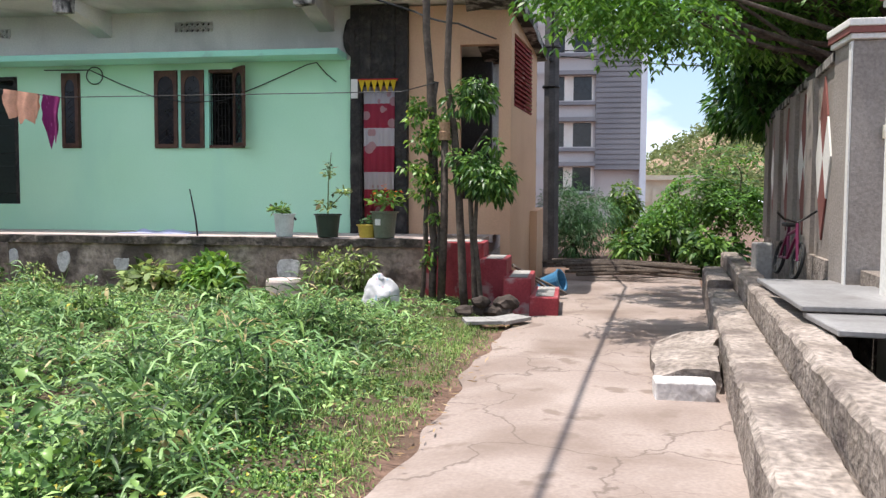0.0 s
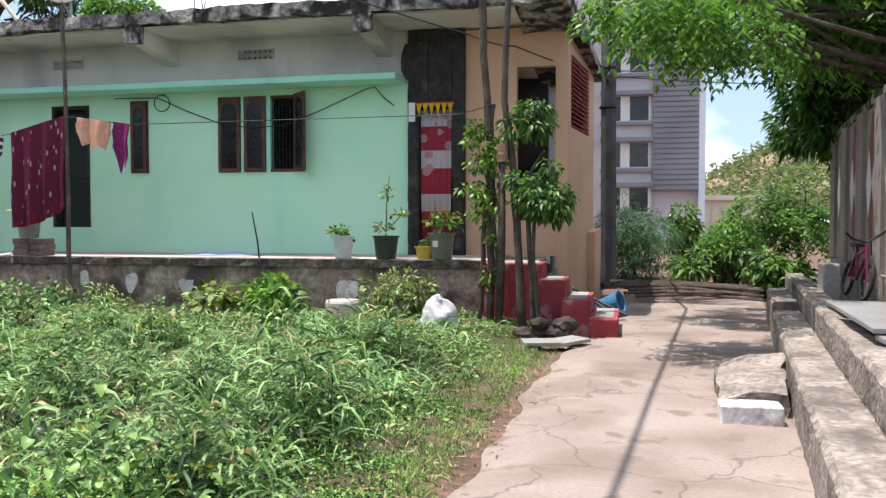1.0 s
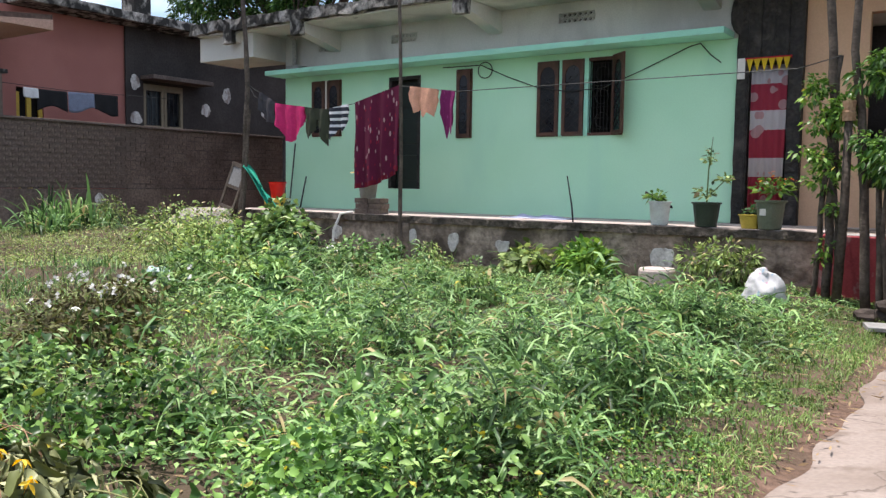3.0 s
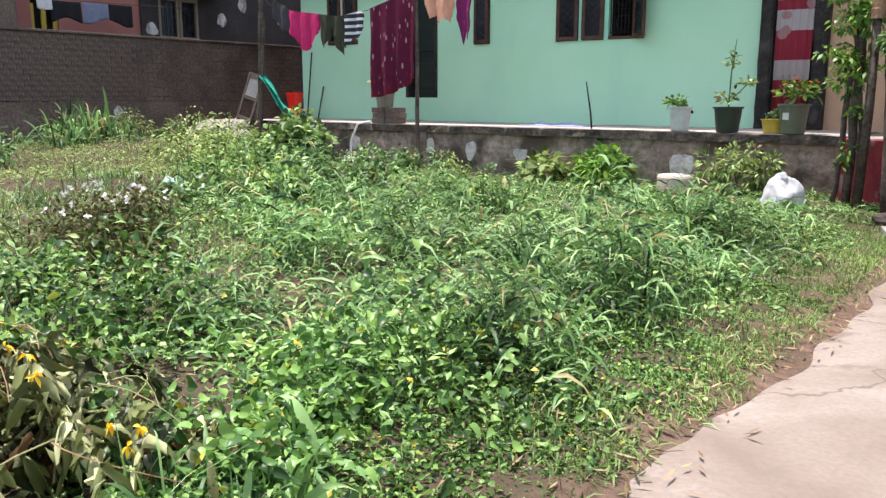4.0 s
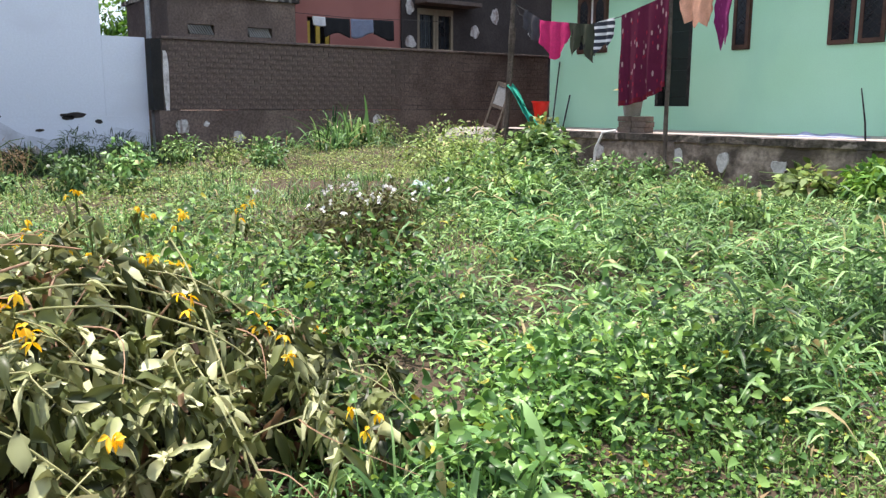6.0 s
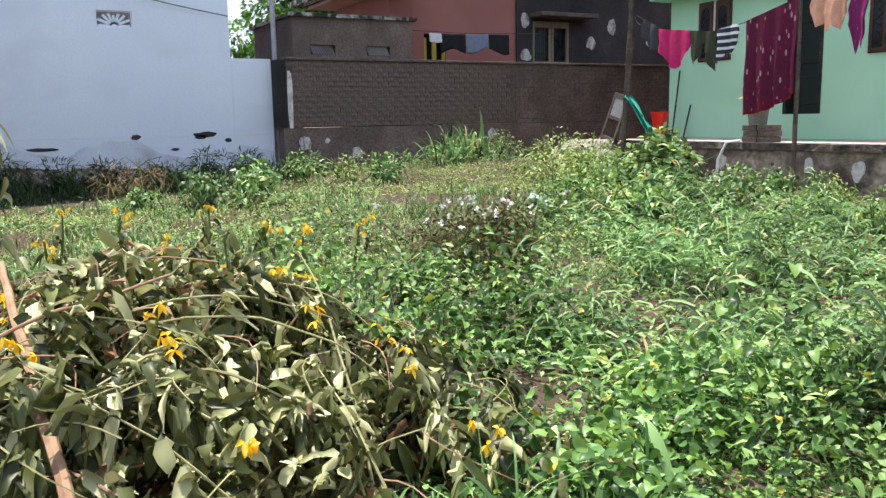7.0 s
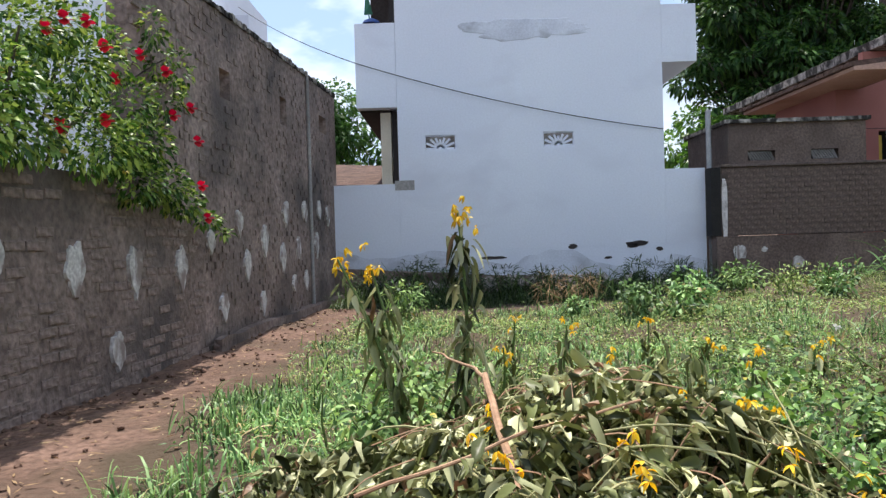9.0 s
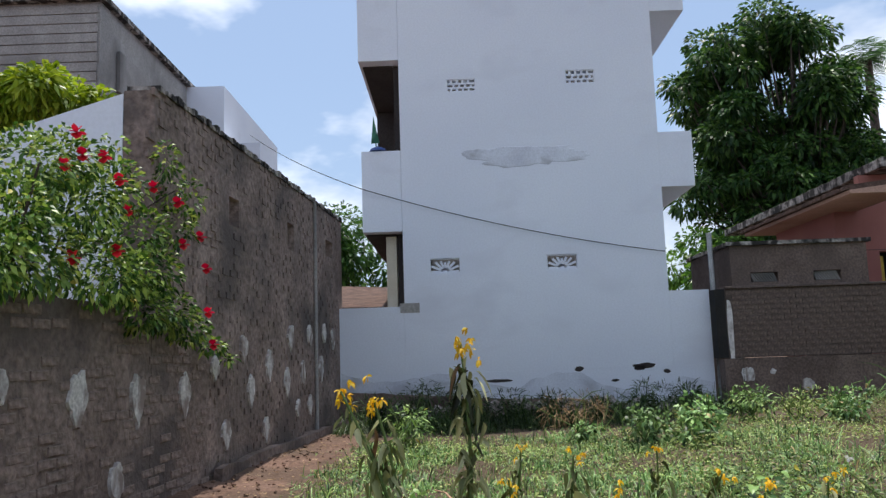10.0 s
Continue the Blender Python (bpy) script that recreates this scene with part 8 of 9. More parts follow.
def swell(x, y):
    """Uneven growth: tussocks and hollows, low by the lane and the plinth."""
    a = np.full(np.shape(x), 0.26)
    for bx, by, br, bh in _tus:
        a = a + bh * np.exp(-((x - bx) ** 2 + (y - by) ** 2) / (br * br))
    a = np.minimum(a, 1.75)
    a = a * np.clip((9.4 - y) / 4.6, 0.08, 1) * np.clip((-1.4 - x) / 0.5, 0.3, 1)
    a = a * (1 - 0.6 * np.clip((-8.5 - x) / 2.5, 0, 1) * np.clip((5.2 - y) / 1.5, 0, 1))
    return a


lush = lambda x, y: in_plot(x, y) & (x > -7.4) & (x < -1.75 - 0.12 * np.sin(2 * y)) & (y > 2.0 + 0.85 * np.maximum(-3.3 - x, 0) + 0.3 * np.sin(2.3 * x))
relief = lambda x, y: np.clip(swell(x, y) - 0.25, 0, 1)
# leafy stems of broad-bladed grass, thickest on the tussocks
g1 = scatter(11500, -7.4, -1.6, 1.9, 9.6, lambda x, y: lush(x, y) * (0.12 + 0.88 * relief(x, y)))
g2 = scatter(1500, -4.6, -1.5, -0.8, 2.8, lambda x, y: in_plot(x, y) * (0.1 + 0.7 * (soft_noise(x, y, 3.0, 2) > 0.55)))
g3 = scatter(3600, -6.5, -1.5, 0.7, 9.6, lambda x, y: in_plot(x, y) * 0.8)
g4 = scatter(2100, -6.5, -1.6, -2.6, -0.5, lambda x, y: in_plot(x, y) * (0.1 + 0.9 * (soft_noise(x, y, 3.4, 6) > 0.48)))
g5 = scatter(2100, -12, -4.4, -1.8, 3.0, lambda x, y: in_plot(x, y) * (0.1 + 0.9 * (soft_noise(x, y, 2.8, 3) > 0.5)))
far_g = scatter(9500, -15, -2.0, -2.6, 9.5, lambda x, y: in_plot(x, y) * (((x + 5.3) / 1.1) ** 2 + ((y - 2.5) / 0.8) ** 2 > 1) * ((x < -4.2) | (y < 0.6)) * (0.15 + 0.85 * relief(x, y)))
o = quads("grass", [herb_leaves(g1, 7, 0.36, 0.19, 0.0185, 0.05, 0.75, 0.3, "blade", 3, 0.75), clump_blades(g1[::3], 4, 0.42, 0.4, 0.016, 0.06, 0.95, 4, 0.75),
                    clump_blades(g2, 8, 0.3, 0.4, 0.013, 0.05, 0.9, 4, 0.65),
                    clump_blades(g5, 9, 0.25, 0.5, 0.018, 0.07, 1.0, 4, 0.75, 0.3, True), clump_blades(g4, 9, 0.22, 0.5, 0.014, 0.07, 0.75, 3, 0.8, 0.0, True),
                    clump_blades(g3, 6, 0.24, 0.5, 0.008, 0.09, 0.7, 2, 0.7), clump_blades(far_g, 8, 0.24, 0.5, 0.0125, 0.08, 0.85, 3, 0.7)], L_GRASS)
tagged(o, "lush broad-bladed green grass covering the plot", "grass", kind="stuff")
near_w = scatter(4600, -7.0, -1.5, 1.6, 9.6, lambda x, y: in_plot(x, y) * (((x + 5.3) / 0.9) ** 2 + ((y - 2.5) / 0.6) ** 2 > 1) * (0.2 + 0.8 * (soft_noise(x, y, 2.6, 7) > 0.45)))
o = quads("weeds", [herb_leaves(near_w, 11, 0.26, 0.055, 0.021, 0.06, 0.5, 0.3, "ovate", 2)], L_WEED)
tagged(o, "leafy green weeds tangled through the grass", "weeds", kind="stuff")
pale_p = scatter(6000, -15, -4.5, -1.6, 9.6, lambda x, y: in_plot(x, y) * (0.08 + 0.92 * (soft_noise(x, y, 1.4, 2) > 0.4)) * np.clip((-4.0 - x) / 2, 0, 1))
low_p = scatter(7500, -13.5, -4.2, -1.8, 9.4, lambda x, y: in_plot(x, y) * (0.25 + 0.75 * (soft_noise(x, y, 2.1, 8) > 0.38)) * np.clip((-3.8 - x) / 1.5, 0, 1))
o = quads("pale_weeds", [herb_leaves(pale_p, 10, 0.27, 0.05, 0.014, 0.09, 0.7, 0.0, "ovate", 2), clump_blades(low_p, 8, 0.13, 0.5, 0.0085, 0.09, 0.6, 2, 0.85, 0.0, True)], L_PALE)
tagged(o, "pale fine-leaved weeds with dry patches", "weeds", kind="stuff")
heart = scatter(2000, -4.5, -1.45, -0.6, 2.7, lambda x, y: in_plot(x, y) * np.maximum(((x + 3.3) / 1.25) ** 2 + ((y - 1.45) / 0.75) ** 2 < 1.0, (((x + 2.0) / 0.55) ** 2 + ((y - 1.6) / 0.65) ** 2 < 1.0) * 0.8)
                * (0.1 + 0.9 * (soft_noise(x, y, 4.6, 5) > 0.45)))
o = quads("heart_leaf_creeper", [herb_leaves(heart, 8, 0.3, 0.044, 0.038, 0.08, 0.25, 0.45, "heart", 4, 0.5)], L_HEART)
tagged(o, "low creeper with broad heart-shaped leaves", "creeper", kind="stuff")
small_c = scatter(2600, -2.7, -1.4, 0.7, 3.4, lambda x, y: in_plot(x, y) * (0.25 + 0.75 * soft_noise(x, y, 5.2, 4)))
o = quads("small_leaf_creeper", [herb_leaves(small_c, 6, 0.1, 0.022, 0.018, 0.06, 0.4, 0.4, "heart", 3, 0.3)], L_HEART)
tagged(o, "small-leaved creeper matting the ground by the lane", "creeper", kind="stuff")
turf_p = scatter(30000, -2.6, -1.0, -1.0, 9.4, lambda x, y: np.clip(1.6 - np.abs(x + 1.78 - 0.04 * y) / 0.42, 0, 1) * (x < -1.44 + 0.05 * y + 0.04 * np.sin(5 * y) + 0.03 * np.sin(13 * y)) * (0.55 + 0.45 * soft_noise(x, y, 4.0, 2)))
o = quads("turf", [clump_blades(turf_p, 4, 0.09, 0.5, 0.008, 0.035, 0.9, 2, 0.95, 0.0, True)], L_TURF)
tagged(o, "short yellowish turf along the lane edge", "grass", kind="stuff")
lane_g = scatter(1400, -1.0, 5.5, 13.8, 26, lambda x, y: 0.9 * (np.abs(x - 0.4) + (y - 13.8) * 0.5 > 1.0))
lane_g2 = lane_g[lane_g[:, 1] > 14.2]
o = quads("lane_end_grass", [clump_blades(lane_g2, 5, 0.3, 0.4, 0.02, 0.1, 0.5, 3)], L_TREE2)
tagged(o, "bright green grass beyond the end of the lane", "grass", kind="stuff")
lit = scatter(16000, -15, -0.9, -3.4, 9.6, lambda x, y: np.where(np.abs(x + 1.4 - 0.05 * y) < 0.16, 1.0, np.where((y < -1.7) & (y > -3.1 - 0.081 * (x + 5.6)) & (x < -1.6), 0.5, 0.15 * in_plot(x, y))))
ln = len(lit)
o = quads("leaf_litter", [leaf_arrays(np.column_stack([lit, np.where(lit[:, 0] > -1.42 + 0.05 * lit[:, 1], 0.006, ground_z(lit[:, 0], lit[:, 1]) + 0.02)]), np.column_stack([rng.normal(0, 1, (ln, 2)), 0.1 * rng.random(ln)]), 0.06 * rng.uniform(0.4, 1.8, ln), 0.014, 0.0, 2, "ovate", 0.3)], L_DRY)
tagged(o, "dry brown leaf litter and stalks", "litter", kind="stuff")
bm = B()
for i in range(280):
    x = rng.uniform(-13.5, -2.5)
    y = LW(x) + rng.uniform(0.15, 1.35) * rng.uniform(0.3, 1)
    blob(bm, (x, y, float(ground_z(x, y)) + 0.01), rng.uniform(0.008, 0.03), i, 0.5, (1.3, 1, 0.7), 1)
tagged(link("clods", bm, M_SOIL), "crumbled clods and pebbles on the bare path", "clods", kind="stuff")
# tall arching grasses
TALL = [(-2.75, 4.1, 0.62, 12), (-2.6, 3.4, 0.5, 10), (-2.0, 4.6, 0.6, 12), (-1.95, 2.55, 0.5, 16), (-2.1, 2.9, 0.42, 12), (-3.3, 3.0, 0.5, 10), (-2.1, 1.3, 0.4, 14), (-1.8, 1.0, 0.36, 12),
        (-12.9, 6.7, 0.85, 60), (-12.4, 6.4, 0.75, 50), (-12.7, 7.2, 0.8, 50), (-13.6, 7.9, 0.7, 30), (-11.0, 8.9, 0.7, 26), (-11.4, 8.6, 0.75, 24), (-14.0, 6.4, 0.7, 16), (-12.5, 6.9, 0.95, 40), (-12.9, 7.3, 0.9, 40), (-13.3, 6.9, 0.9, 36),
        (-4.4, 5.6, 0.5, 12), (-3.4, 6.6, 0.55, 12), (-2.9, 5.4, 0.5, 10), (-2.4, 3.9, 0.5, 10), (-2.3, 5.6, 0.45, 12), (-3.9, 4.4, 0.5, 10), (-4.9, 7.0, 0.5, 12),
        (-2.0, 0.85, 0.3, 26), (-2.1, 1.0, 0.32, 26), (-1.92, 1.05, 0.28, 24), (-2.25, 0.9, 0.3, 22), (-2.05, 1.2, 0.26, 20), (-1.8, 1.15, 0.24, 20)]
for x, y, h, k in TALL:
    o = quads("tall_grass_clump", [clump_blades(np.array([[x, y]]), int(k * 1.4) if x < -12 else k, h * 1.3, 0.05, 0.045 if x < -10 else 0.034, 0.05 if x > -10 else 0.14, 0.95, 8, 0.7 if h < 0.35 else 0.62, 0.3)], L_GRASS)
    tagged(o, "clump of tall arching broad grass", "grass clump", "tall grass clumps")
# grass along the white wall, its leaf colour darkened to stand for shade
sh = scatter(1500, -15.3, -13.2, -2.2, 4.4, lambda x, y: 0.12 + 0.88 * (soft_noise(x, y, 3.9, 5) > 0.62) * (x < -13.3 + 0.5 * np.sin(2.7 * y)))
o = quads("wall_grass", [clump_blades(sh, 12, 0.6, 0.6, 0.014, 0.1, 0.9, 4, 0.8, 0.0, True)], leafy("shade_darkened_grass_leaf", (0.012, 0.03, 0.008), (0.03, 0.065, 0.018), (0.08, 0.13, 0.04), 0.5, 0.25))
tagged(o, "grass tufts at the foot of the white wall, coloured dark for shade", "grass", kind="stuff")
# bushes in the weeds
# leaf colour lowered to stand for the shade the white wall throws
L_SHADE = leafy("shade_darkened_bush_leaf", (0.01, 0.024, 0.007), (0.024, 0.05, 0.014), (0.06, 0.1, 0.03), 0.5, 0.2)


def weed_bush(x, y, r, h, n, length, width, mat_l, label, name="weed_bush"):
    z = float(ground_z(x, y))
    t = thing(name, label, "bush", "bushes in the plot", at=(x, y, z))
    bm = B()
    for k in range(10):
        limb(bm, (x + 0.1 * rng.normal(), y + 0.1 * rng.normal(), z - 0.02), (x + r * 0.7 * rng.normal(), y + r * 0.7 * rng.normal(), z + h * rng.uniform(0.6, 1.2)), 0.012, 0.004, 0.06, 4, 4)
    part("stem", bm, M_GREENSTEM, t)
    p, d = crown_points(clumps_in((x, y, z + h * 0.55), (r * 0.75, r * 0.75, h * 0.45), 12, r * 0.4, 0.8), n)
    p[:, 2] = np.maximum(p[:, 2], z + 0.02)
    quads("foliage", [leaf_arrays(p, d + rng.normal(0, 0.4, p.shape), length * rng.uniform(0.6, 1.3, n), width, 0.35, 3, "ovate", 0.6)], mat_l, t)
    return t


# bushes along the wall foot, shade put into their leaf colour
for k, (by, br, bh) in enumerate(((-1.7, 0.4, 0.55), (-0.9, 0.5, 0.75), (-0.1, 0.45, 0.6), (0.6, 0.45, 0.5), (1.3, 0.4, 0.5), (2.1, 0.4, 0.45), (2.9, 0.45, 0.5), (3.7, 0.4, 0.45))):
    weed_bush(-14.5 + 0.25 * math.sin(5.3 * k), by, br, bh, 600, 0.2, 0.016, L_SHADE, "grassy bush by the white wall, coloured dark for its shade")
weed_bush(-4.85, 9.25, 0.55, 0.42, 900, 0.13, 0.075, L_SHRUB, "dark leafy vine mound at the plinth foot")
weed_bush(-5.7, 9.4, 0.4, 0.3, 300, 0.16, 0.09, L_PALE, "pale big-leaved vine at the plinth foot")
weed_bush(-8.9, 7.6, 0.7, 0.75, 1500, 0.12, 0.075, L_WEED, "bushy broad-leaved weed near the plinth")
weed_bush(-9.6, 6.9, 0.9, 0.5, 1300, 0.08, 0.03, L_PALE, "pale fine-leaved bush in the weeds")
weed_bush(-10.6, 7.7, 0.9, 0.45, 1400, 0.08, 0.025, L_PALE, "pale fine-leaved bush in the weeds")
L_BROWN = leafy("brown_weed", (0.07, 0.055, 0.025), (0.12, 0.11, 0.045), (0.2, 0.22, 0.08), 0.7, 0.2)
for bx, by, br, bh, bn in ((-5.4, 2.65, 0.34, 0.36, 1000), (-5.0, 2.45, 0.26, 0.28, 700), (-5.75, 2.85, 0.3, 0.3, 700), (-5.2, 2.95, 0.2, 0.42, 500)):
    weed_bush(bx, by, br * 1.35, bh * 1.15, int(bn * 1.6), 0.055, 0.02, L_BROWN, "half-dry brown bush with small white flowers")
weed_bush(-5.6, 4.6, 0.35, 0.5, 500, 0.08, 0.035, L_WEED, "upright leafy weed with narrow green leaves")
weed_bush(-6.9, 5.2, 0.35, 0.5, 500, 0.08, 0.035, L_WEED, "upright leafy weed with narrow green leaves")
for k in range(26):
    bx, by = rng.uniform(-14, -4.2), rng.uniform(-0.8, 9.0)
    if not in_plot(np.array([bx]), np.array([by]))[0]:
        continue
    s_ = rng.uniform(0.5, 1.2)
    weed_bush(bx, by, 0.34 * s_, 0.4 * s_, int(420 * s_), 0.07, (0.028, 0.018, 0.04)[k % 3], (L_WEED, L_PALE, L_GRASS)[k % 3],
              ("upright leafy weed with narrow green leaves", "pale fine-leaved bush in the weeds", "leafy green bush among the grass")[k % 3])
weed_bush(-12.6, 1.4, 0.5, 0.5, 420, 0.16, 0.008, L_DRY, "dry brown bundle of straw-like stalks", "dry_bush")
weed_bush(-11.2, -1.0, 0.4, 0.6, 500, 0.1, 0.02, L_WEED, "leafy green weed by the path")
fw = np.column_stack([-5.3 + 0.32 * rng.normal(0, 1, 40), 2.65 + 0.32 * rng.normal(0, 1, 40)])
fz = ground_z(fw[:, 0], fw[:, 1]) + 0.42 + 0.15 * rng.random(40)
o = quads("white_flowers", [leaf_arrays(np.repeat(np.column_stack([fw, fz]), 4, 0), rng.normal(0, 1, (160, 3)), 0.028, 0.024, 0.0, 2, "ovate")], L_WHITE)
tagged(o, "tiny white flowers among the weeds", "flowers", kind="stuff")

# ---- cut and wilted shrub heap ----
def heap_top(x, y):
    x, y = np.asarray(x, float), np.asarray(y, float)
    return 0.6 * np.exp(-((x + 3.2) / 1.15) ** 2 - ((y - 0.25) / 0.85) ** 2) + 0.27 * np.exp(-((x + 2.9) / 0.9) ** 2 - ((y + 0.95) / 0.6) ** 2) + 0.2 * np.exp(-((x + 2.2) / 0.6) ** 2 - ((y + 0.3) / 0.6) ** 2) - 0.16 * np.clip(soft_noise(x, y, 5.5, 2.0) - 0.45, 0, 1)


heap = thing("wilted_heap", "heap of cut wilting branches with drooping grey-green leaves", "brushwood", at=(-3.1, 0.1, 0))


def curl(points, way, length, width, segs=6, rolled=1.5, crumple=0.0032):
    """Limp leaves that hang, fold along the rib and curl at the tip."""
    n = len(points)
    v, f = leaf_arrays(points, way, length * rng.uniform(0.45, 1.5, n), width * rng.uniform(0.5, 1.4, n), rng.uniform(0.1, 1.0, n), segs, "ovate", 1.4, 0.0, rolled, 1.1)
    return v + rng.normal(0, crumple, v.shape), f


tips, ways = [], []
for k in range(210):
    a = rng.uniform(0, 2 * math.pi)
    c = np.array([-3.05 + 0.5 * rng.normal(), -0.1 + 0.55 * rng.normal()])
    L = rng.uniform(0.35, 1.0)
    e2 = c + L * np.array([math.cos(a), math.sin(a)]) * 0.75
    z0 = 0.04 + 0.85 * float(heap_top(*c)) * rng.random()
    z1 = 0.05 + float(heap_top(*e2)) * rng.uniform(0.85, 1.3)
    hb = B()
    A, C = Vector((*c, z0)), Vector((*e2, max(z1, 0.05)))
    mid = A.lerp(C, 0.55) + Vector((0.12 * rng.normal(), 0.12 * rng.normal(), 0.1 + 0.08 * rng.normal()))
    path = [(A.lerp(mid, u / 8)).lerp(mid.lerp(C, u / 8), u / 8) + 0.02 * noise.noise_vector(A * 3 + Vector((u * 0.4, k, 0))) for u in range(9)]
    r_ = rng.uniform(0.003, 0.0075)
    tube(hb, path, [r_ * (1 - 0.07 * u) for u in range(9)], 5)
    part("branch", hb, M_STEM if k % 3 == 0 else M_PALESTEM, heap)
    lean = (C - A).normalized()
    for u in range(2, 9):
        for _ in range(rng.integers(3, 8)):
            tips.append(np.array(path[u]) + rng.normal(0, 0.012, 3))
            ways.append(np.array(lean) * 0.7 + rng.normal(0, 0.55, 3) + np.array([0, 0, -0.55]))
tips, ways = np.array(tips), np.array(ways)
tips[:, 2] = np.clip(tips[:, 2], 0.06, 0.12 + 1.15 * heap_top(tips[:, 0], tips[:, 1]))
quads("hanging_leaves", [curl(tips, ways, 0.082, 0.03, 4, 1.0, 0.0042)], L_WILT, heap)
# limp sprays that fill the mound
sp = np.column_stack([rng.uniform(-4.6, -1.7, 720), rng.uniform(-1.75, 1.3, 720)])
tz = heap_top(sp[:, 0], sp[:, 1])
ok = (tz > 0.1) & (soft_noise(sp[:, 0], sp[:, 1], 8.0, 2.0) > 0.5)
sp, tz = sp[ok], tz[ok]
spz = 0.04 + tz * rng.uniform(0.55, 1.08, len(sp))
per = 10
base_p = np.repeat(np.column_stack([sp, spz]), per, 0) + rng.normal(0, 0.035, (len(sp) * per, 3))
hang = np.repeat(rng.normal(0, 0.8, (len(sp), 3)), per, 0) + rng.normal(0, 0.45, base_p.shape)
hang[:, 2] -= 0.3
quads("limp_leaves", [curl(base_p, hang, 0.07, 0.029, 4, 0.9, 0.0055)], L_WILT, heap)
# thin bare twigs lying over the mound
for k in range(90):
    c = np.array([-3.0 + 0.6 * rng.normal(), -0.25 + 0.65 * rng.normal()])
    a = rng.uniform(0, 2 * math.pi)
    d2 = rng.uniform(0.12, 0.4) * np.array([math.cos(a), math.sin(a)])
    z0, z1 = 0.1 + 1.05 * float(heap_top(*c)), 0.1 + 1.05 * float(heap_top(*(c + d2)))
    hb = B()
    A, C = Vector((*c, max(z0, 0.06))), Vector((*(c + d2), max(z1, 0.06)))
    bow = Vector((0.04 * rng.normal(), 0.04 * rng.normal(), 0.03))
    tube(hb, [A.lerp(C, u / 5) + bow * math.sin(math.pi * u / 5) for u in range(6)], [0.0028 - 0.0003 * u for u in range(6)], 4)
    part("twig", hb, M_STEM if k % 2 else M_PALESTEM, heap)
# dead brown leaves low inside; their dark colour stands for shade in gaps
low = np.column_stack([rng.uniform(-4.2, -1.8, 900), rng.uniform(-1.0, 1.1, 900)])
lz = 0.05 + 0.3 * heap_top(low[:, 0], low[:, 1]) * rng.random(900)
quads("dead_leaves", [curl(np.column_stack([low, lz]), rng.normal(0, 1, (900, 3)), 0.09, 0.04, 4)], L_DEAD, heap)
for pts, r0, r1, mt in (([(-1.95, -0.19, 0.42), (-2.6, -0.24, 0.64), (-3.2, -0.27, 0.74)], 0.015, 0.011, M_STEM), ([(-3.2, -0.27, 0.74), (-3.4, -0.36, 0.75), (-3.7, -0.46, 0.74)], 0.007, 0.003, M_STEM),
                        ([(-2.4, -0.62, 0.58), (-2.62, -0.25, 0.68), (-2.75, 0.15, 0.74)], 0.006, 0.004, M_STEM), ([(-2.46, 0.53, 0.22), (-2.7, 0.85, 0.24), (-2.93, 1.1, 0.2)], 0.007, 0.004, M_PALESTEM),
                        ([(-2.75, 0.1, 0.6), (-2.6, 0.45, 0.66), (-2.5, 0.7, 0.36)], 0.004, 0.0025, M_PALESTEM), ([(-2.3, 0.55, 0.1), (-2.55, 0.62, 0.4), (-3.0, 0.6, 0.72)], 0.005, 0.003, M_PALESTEM),
                        ([(-2.9, -0.5, 0.4), (-2.8, 0.1, 0.78), (-2.75, 0.5, 0.6)], 0.004, 0.003, M_PALESTEM)):
    bm = B()
    P = [Vector(q) for q in pts]
    path = [P[0].lerp(P[1], u / 10).lerp(P[1].lerp(P[2], u / 10), u / 10) + 0.025 * noise.noise_vector(P[0] * 2 + Vector((u * 0.35, 0, 0))) for u in range(11)]
    tube(bm, path, [r0 + (r1 - r0) * u / 10 for u in range(11)], 7)
    part("main_branch", bm, mt, heap, "long bare branch")
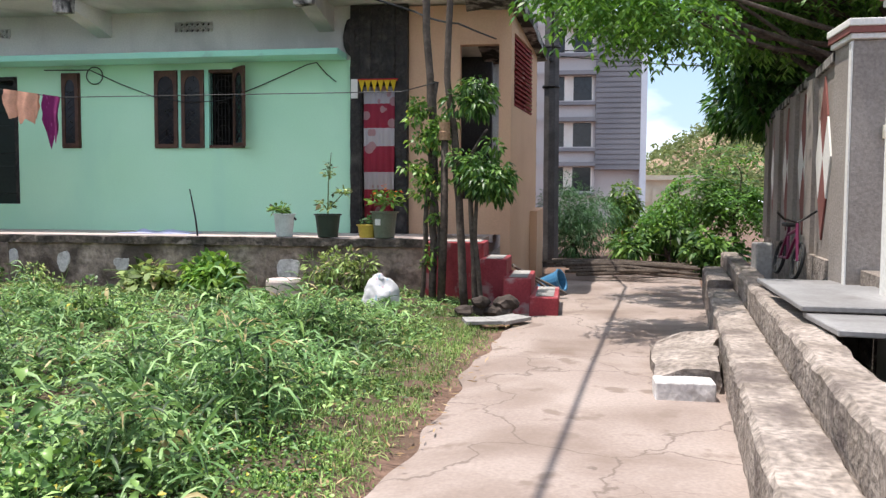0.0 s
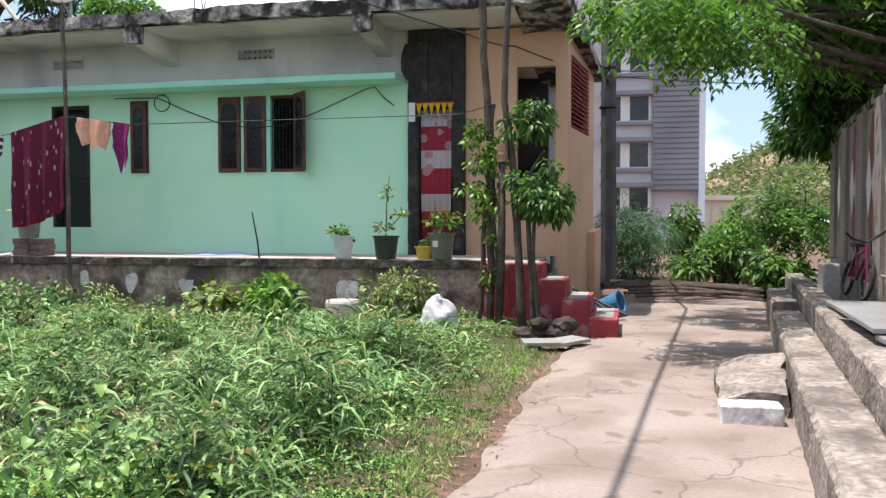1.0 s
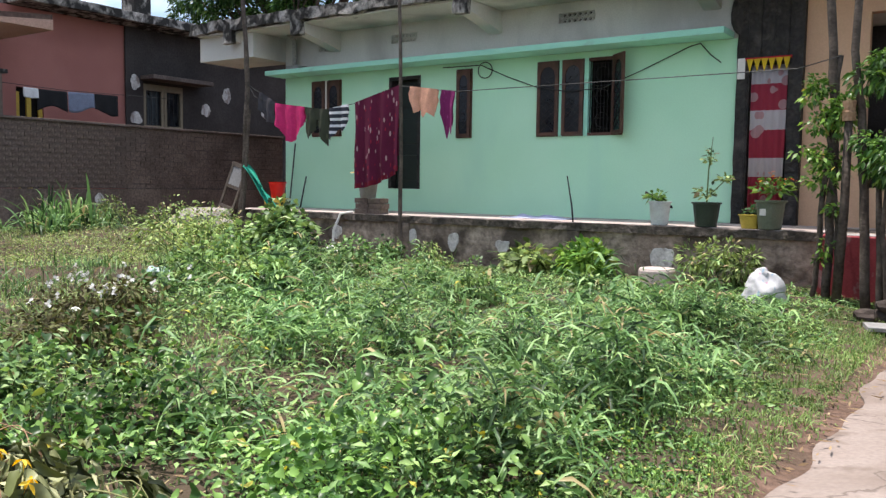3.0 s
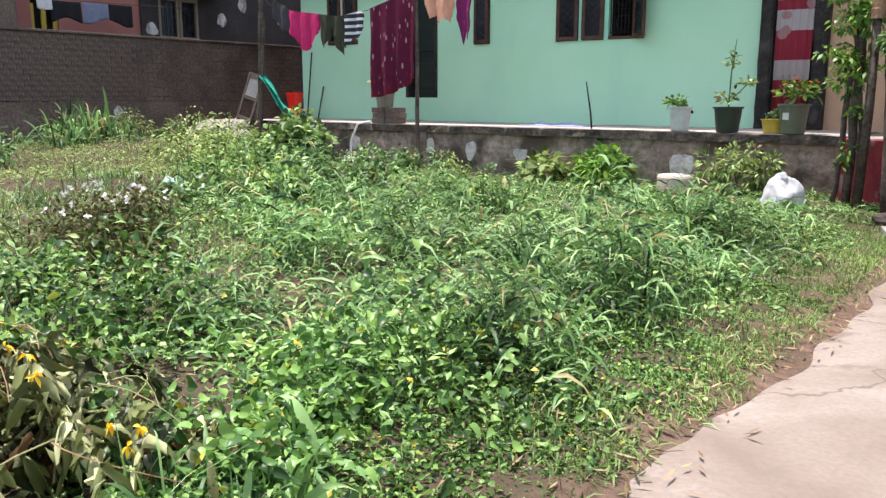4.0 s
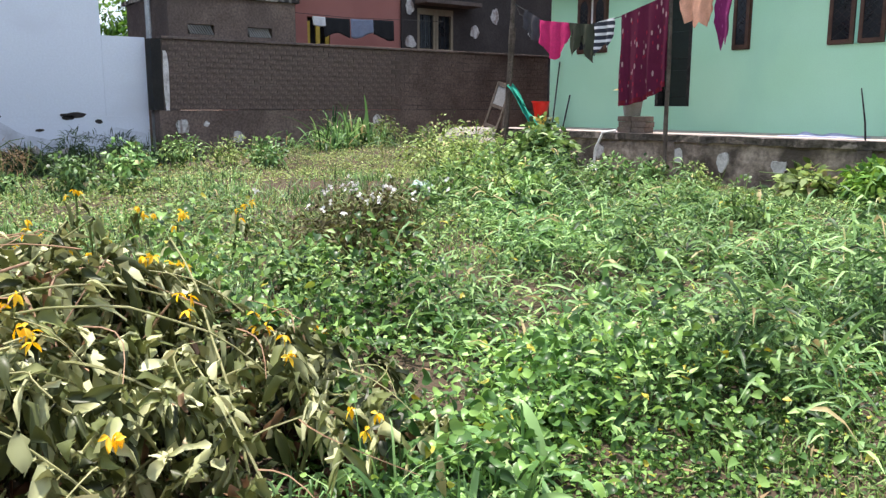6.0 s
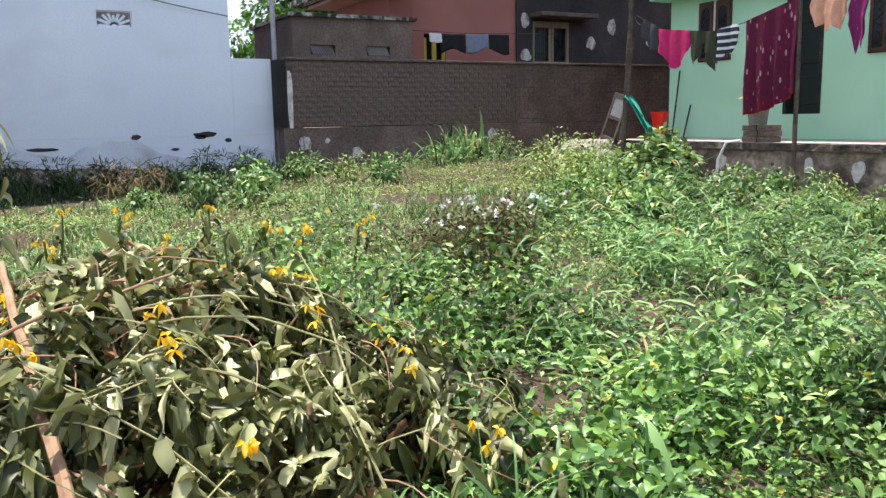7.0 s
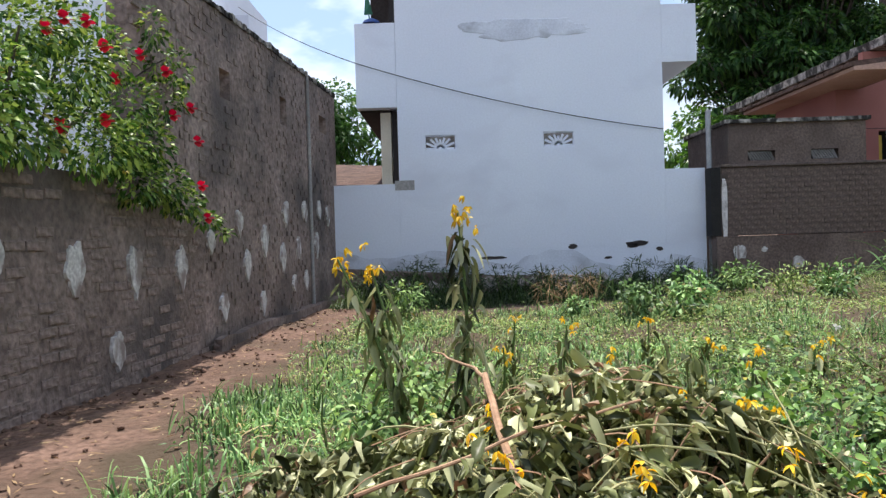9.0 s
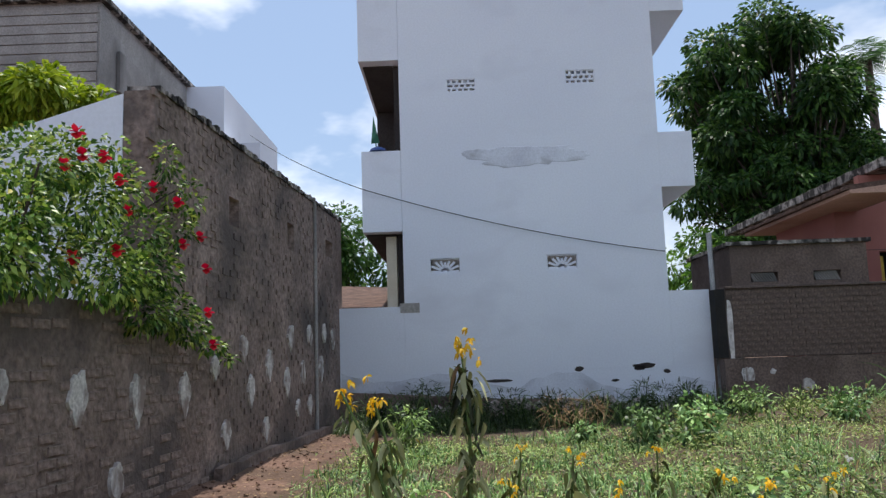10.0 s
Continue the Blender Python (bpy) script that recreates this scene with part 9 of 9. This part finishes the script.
# upright flowering stems
def flower_spike(x, y, z0, z1, n_f, lean=(0, 0), leaves=60):
    t = thing("flowering_plant", "wilting stem with a cluster of yellow flowers", "flowering plant", "yellow-flowered stems", at=(x, y, z0))
    bm = B()
    top_p = (x + lean[0], y + lean[1], z1)
    path = limb(bm, (x, y, z0), top_p, 0.012, 0.006, 0.02, 8, 6)
    part("stem", bm, M_GREENSTEM, t)
    pts = np.array([tuple(path[k]) for k in (rng.random(leaves) ** 1.4 * 8).astype(int)]) + rng.normal(0, 0.03, (leaves, 3)) * np.array([1, 1.3, 1])
    w = rng.normal(0, 1, (leaves, 3))
    w[:, 2] = -0.8
    quads("hanging_leaves", [leaf_arrays(pts, w, 0.1 * rng.uniform(0.5, 1.3, leaves), 0.034 * rng.uniform(0.5, 1.3, leaves), 0.8, 6, "ovate", 1.3, 0.0, 0.8, 1.8)], L_WILT, t)
    c = np.array(top_p)
    q = c + rng.normal(0, 1, (n_f, 3)) * np.array([0.03, 0.045, 0.035])
    for u in q:
        quads("flower", [leaf_arrays(np.repeat(u[None], 5, 0), rng.normal(0, 1, (5, 3)) - np.array([0, 0, 0.6]), 0.034, 0.015, 0.4, 4, "long", 0.8, 0.0, 0.5, 0.6)], L_YELLOW, t)
    return t


flower_spike(-4.45, -0.33, 0.3, 1.32, 11, (-0.1, 0.0), 115)
flower_spike(-4.6, -0.62, 0.2, 1.1, 9, (-0.1, -0.34), 60)
flower_spike(-4.6, -0.62, 0.2, 1.04, 7, (-0.05, -0.16), 50)
for fx, fy, fh in ((-5.6, -0.1, 0.5), (-6.3, 0.4, 0.55), (-5.2, 0.5, 0.5), (-6.8, 1.1, 0.5), (-5.9, 1.3, 0.45), (-7.2, 0.1, 0.5), (-5.5, 1.8, 0.45), (-4.9, 1.2, 0.5)):
    flower_spike(fx, fy, 0.1, fh, 4, (0.05, 0.04), 24)
for i in range(24):
    x, y = -3.3 + 0.75 * rng.normal(), 0.35 + 0.55 * rng.normal()
    z = 0.12 + 1.05 * float(heap_top(x, y)) + 0.02 * rng.random()
    for q in np.array([x, y, z]) + rng.normal(0, 0.028, (3, 3)):
        quads("flower", [leaf_arrays(np.repeat(q[None], 4, 0), rng.normal(0, 1, (4, 3)) - np.array([0, 0, 0.8]), 0.026, 0.012, 0.4, 4, "long", 0.8, 0.0, 0.5, 0.6)], L_YELLOW, heap)
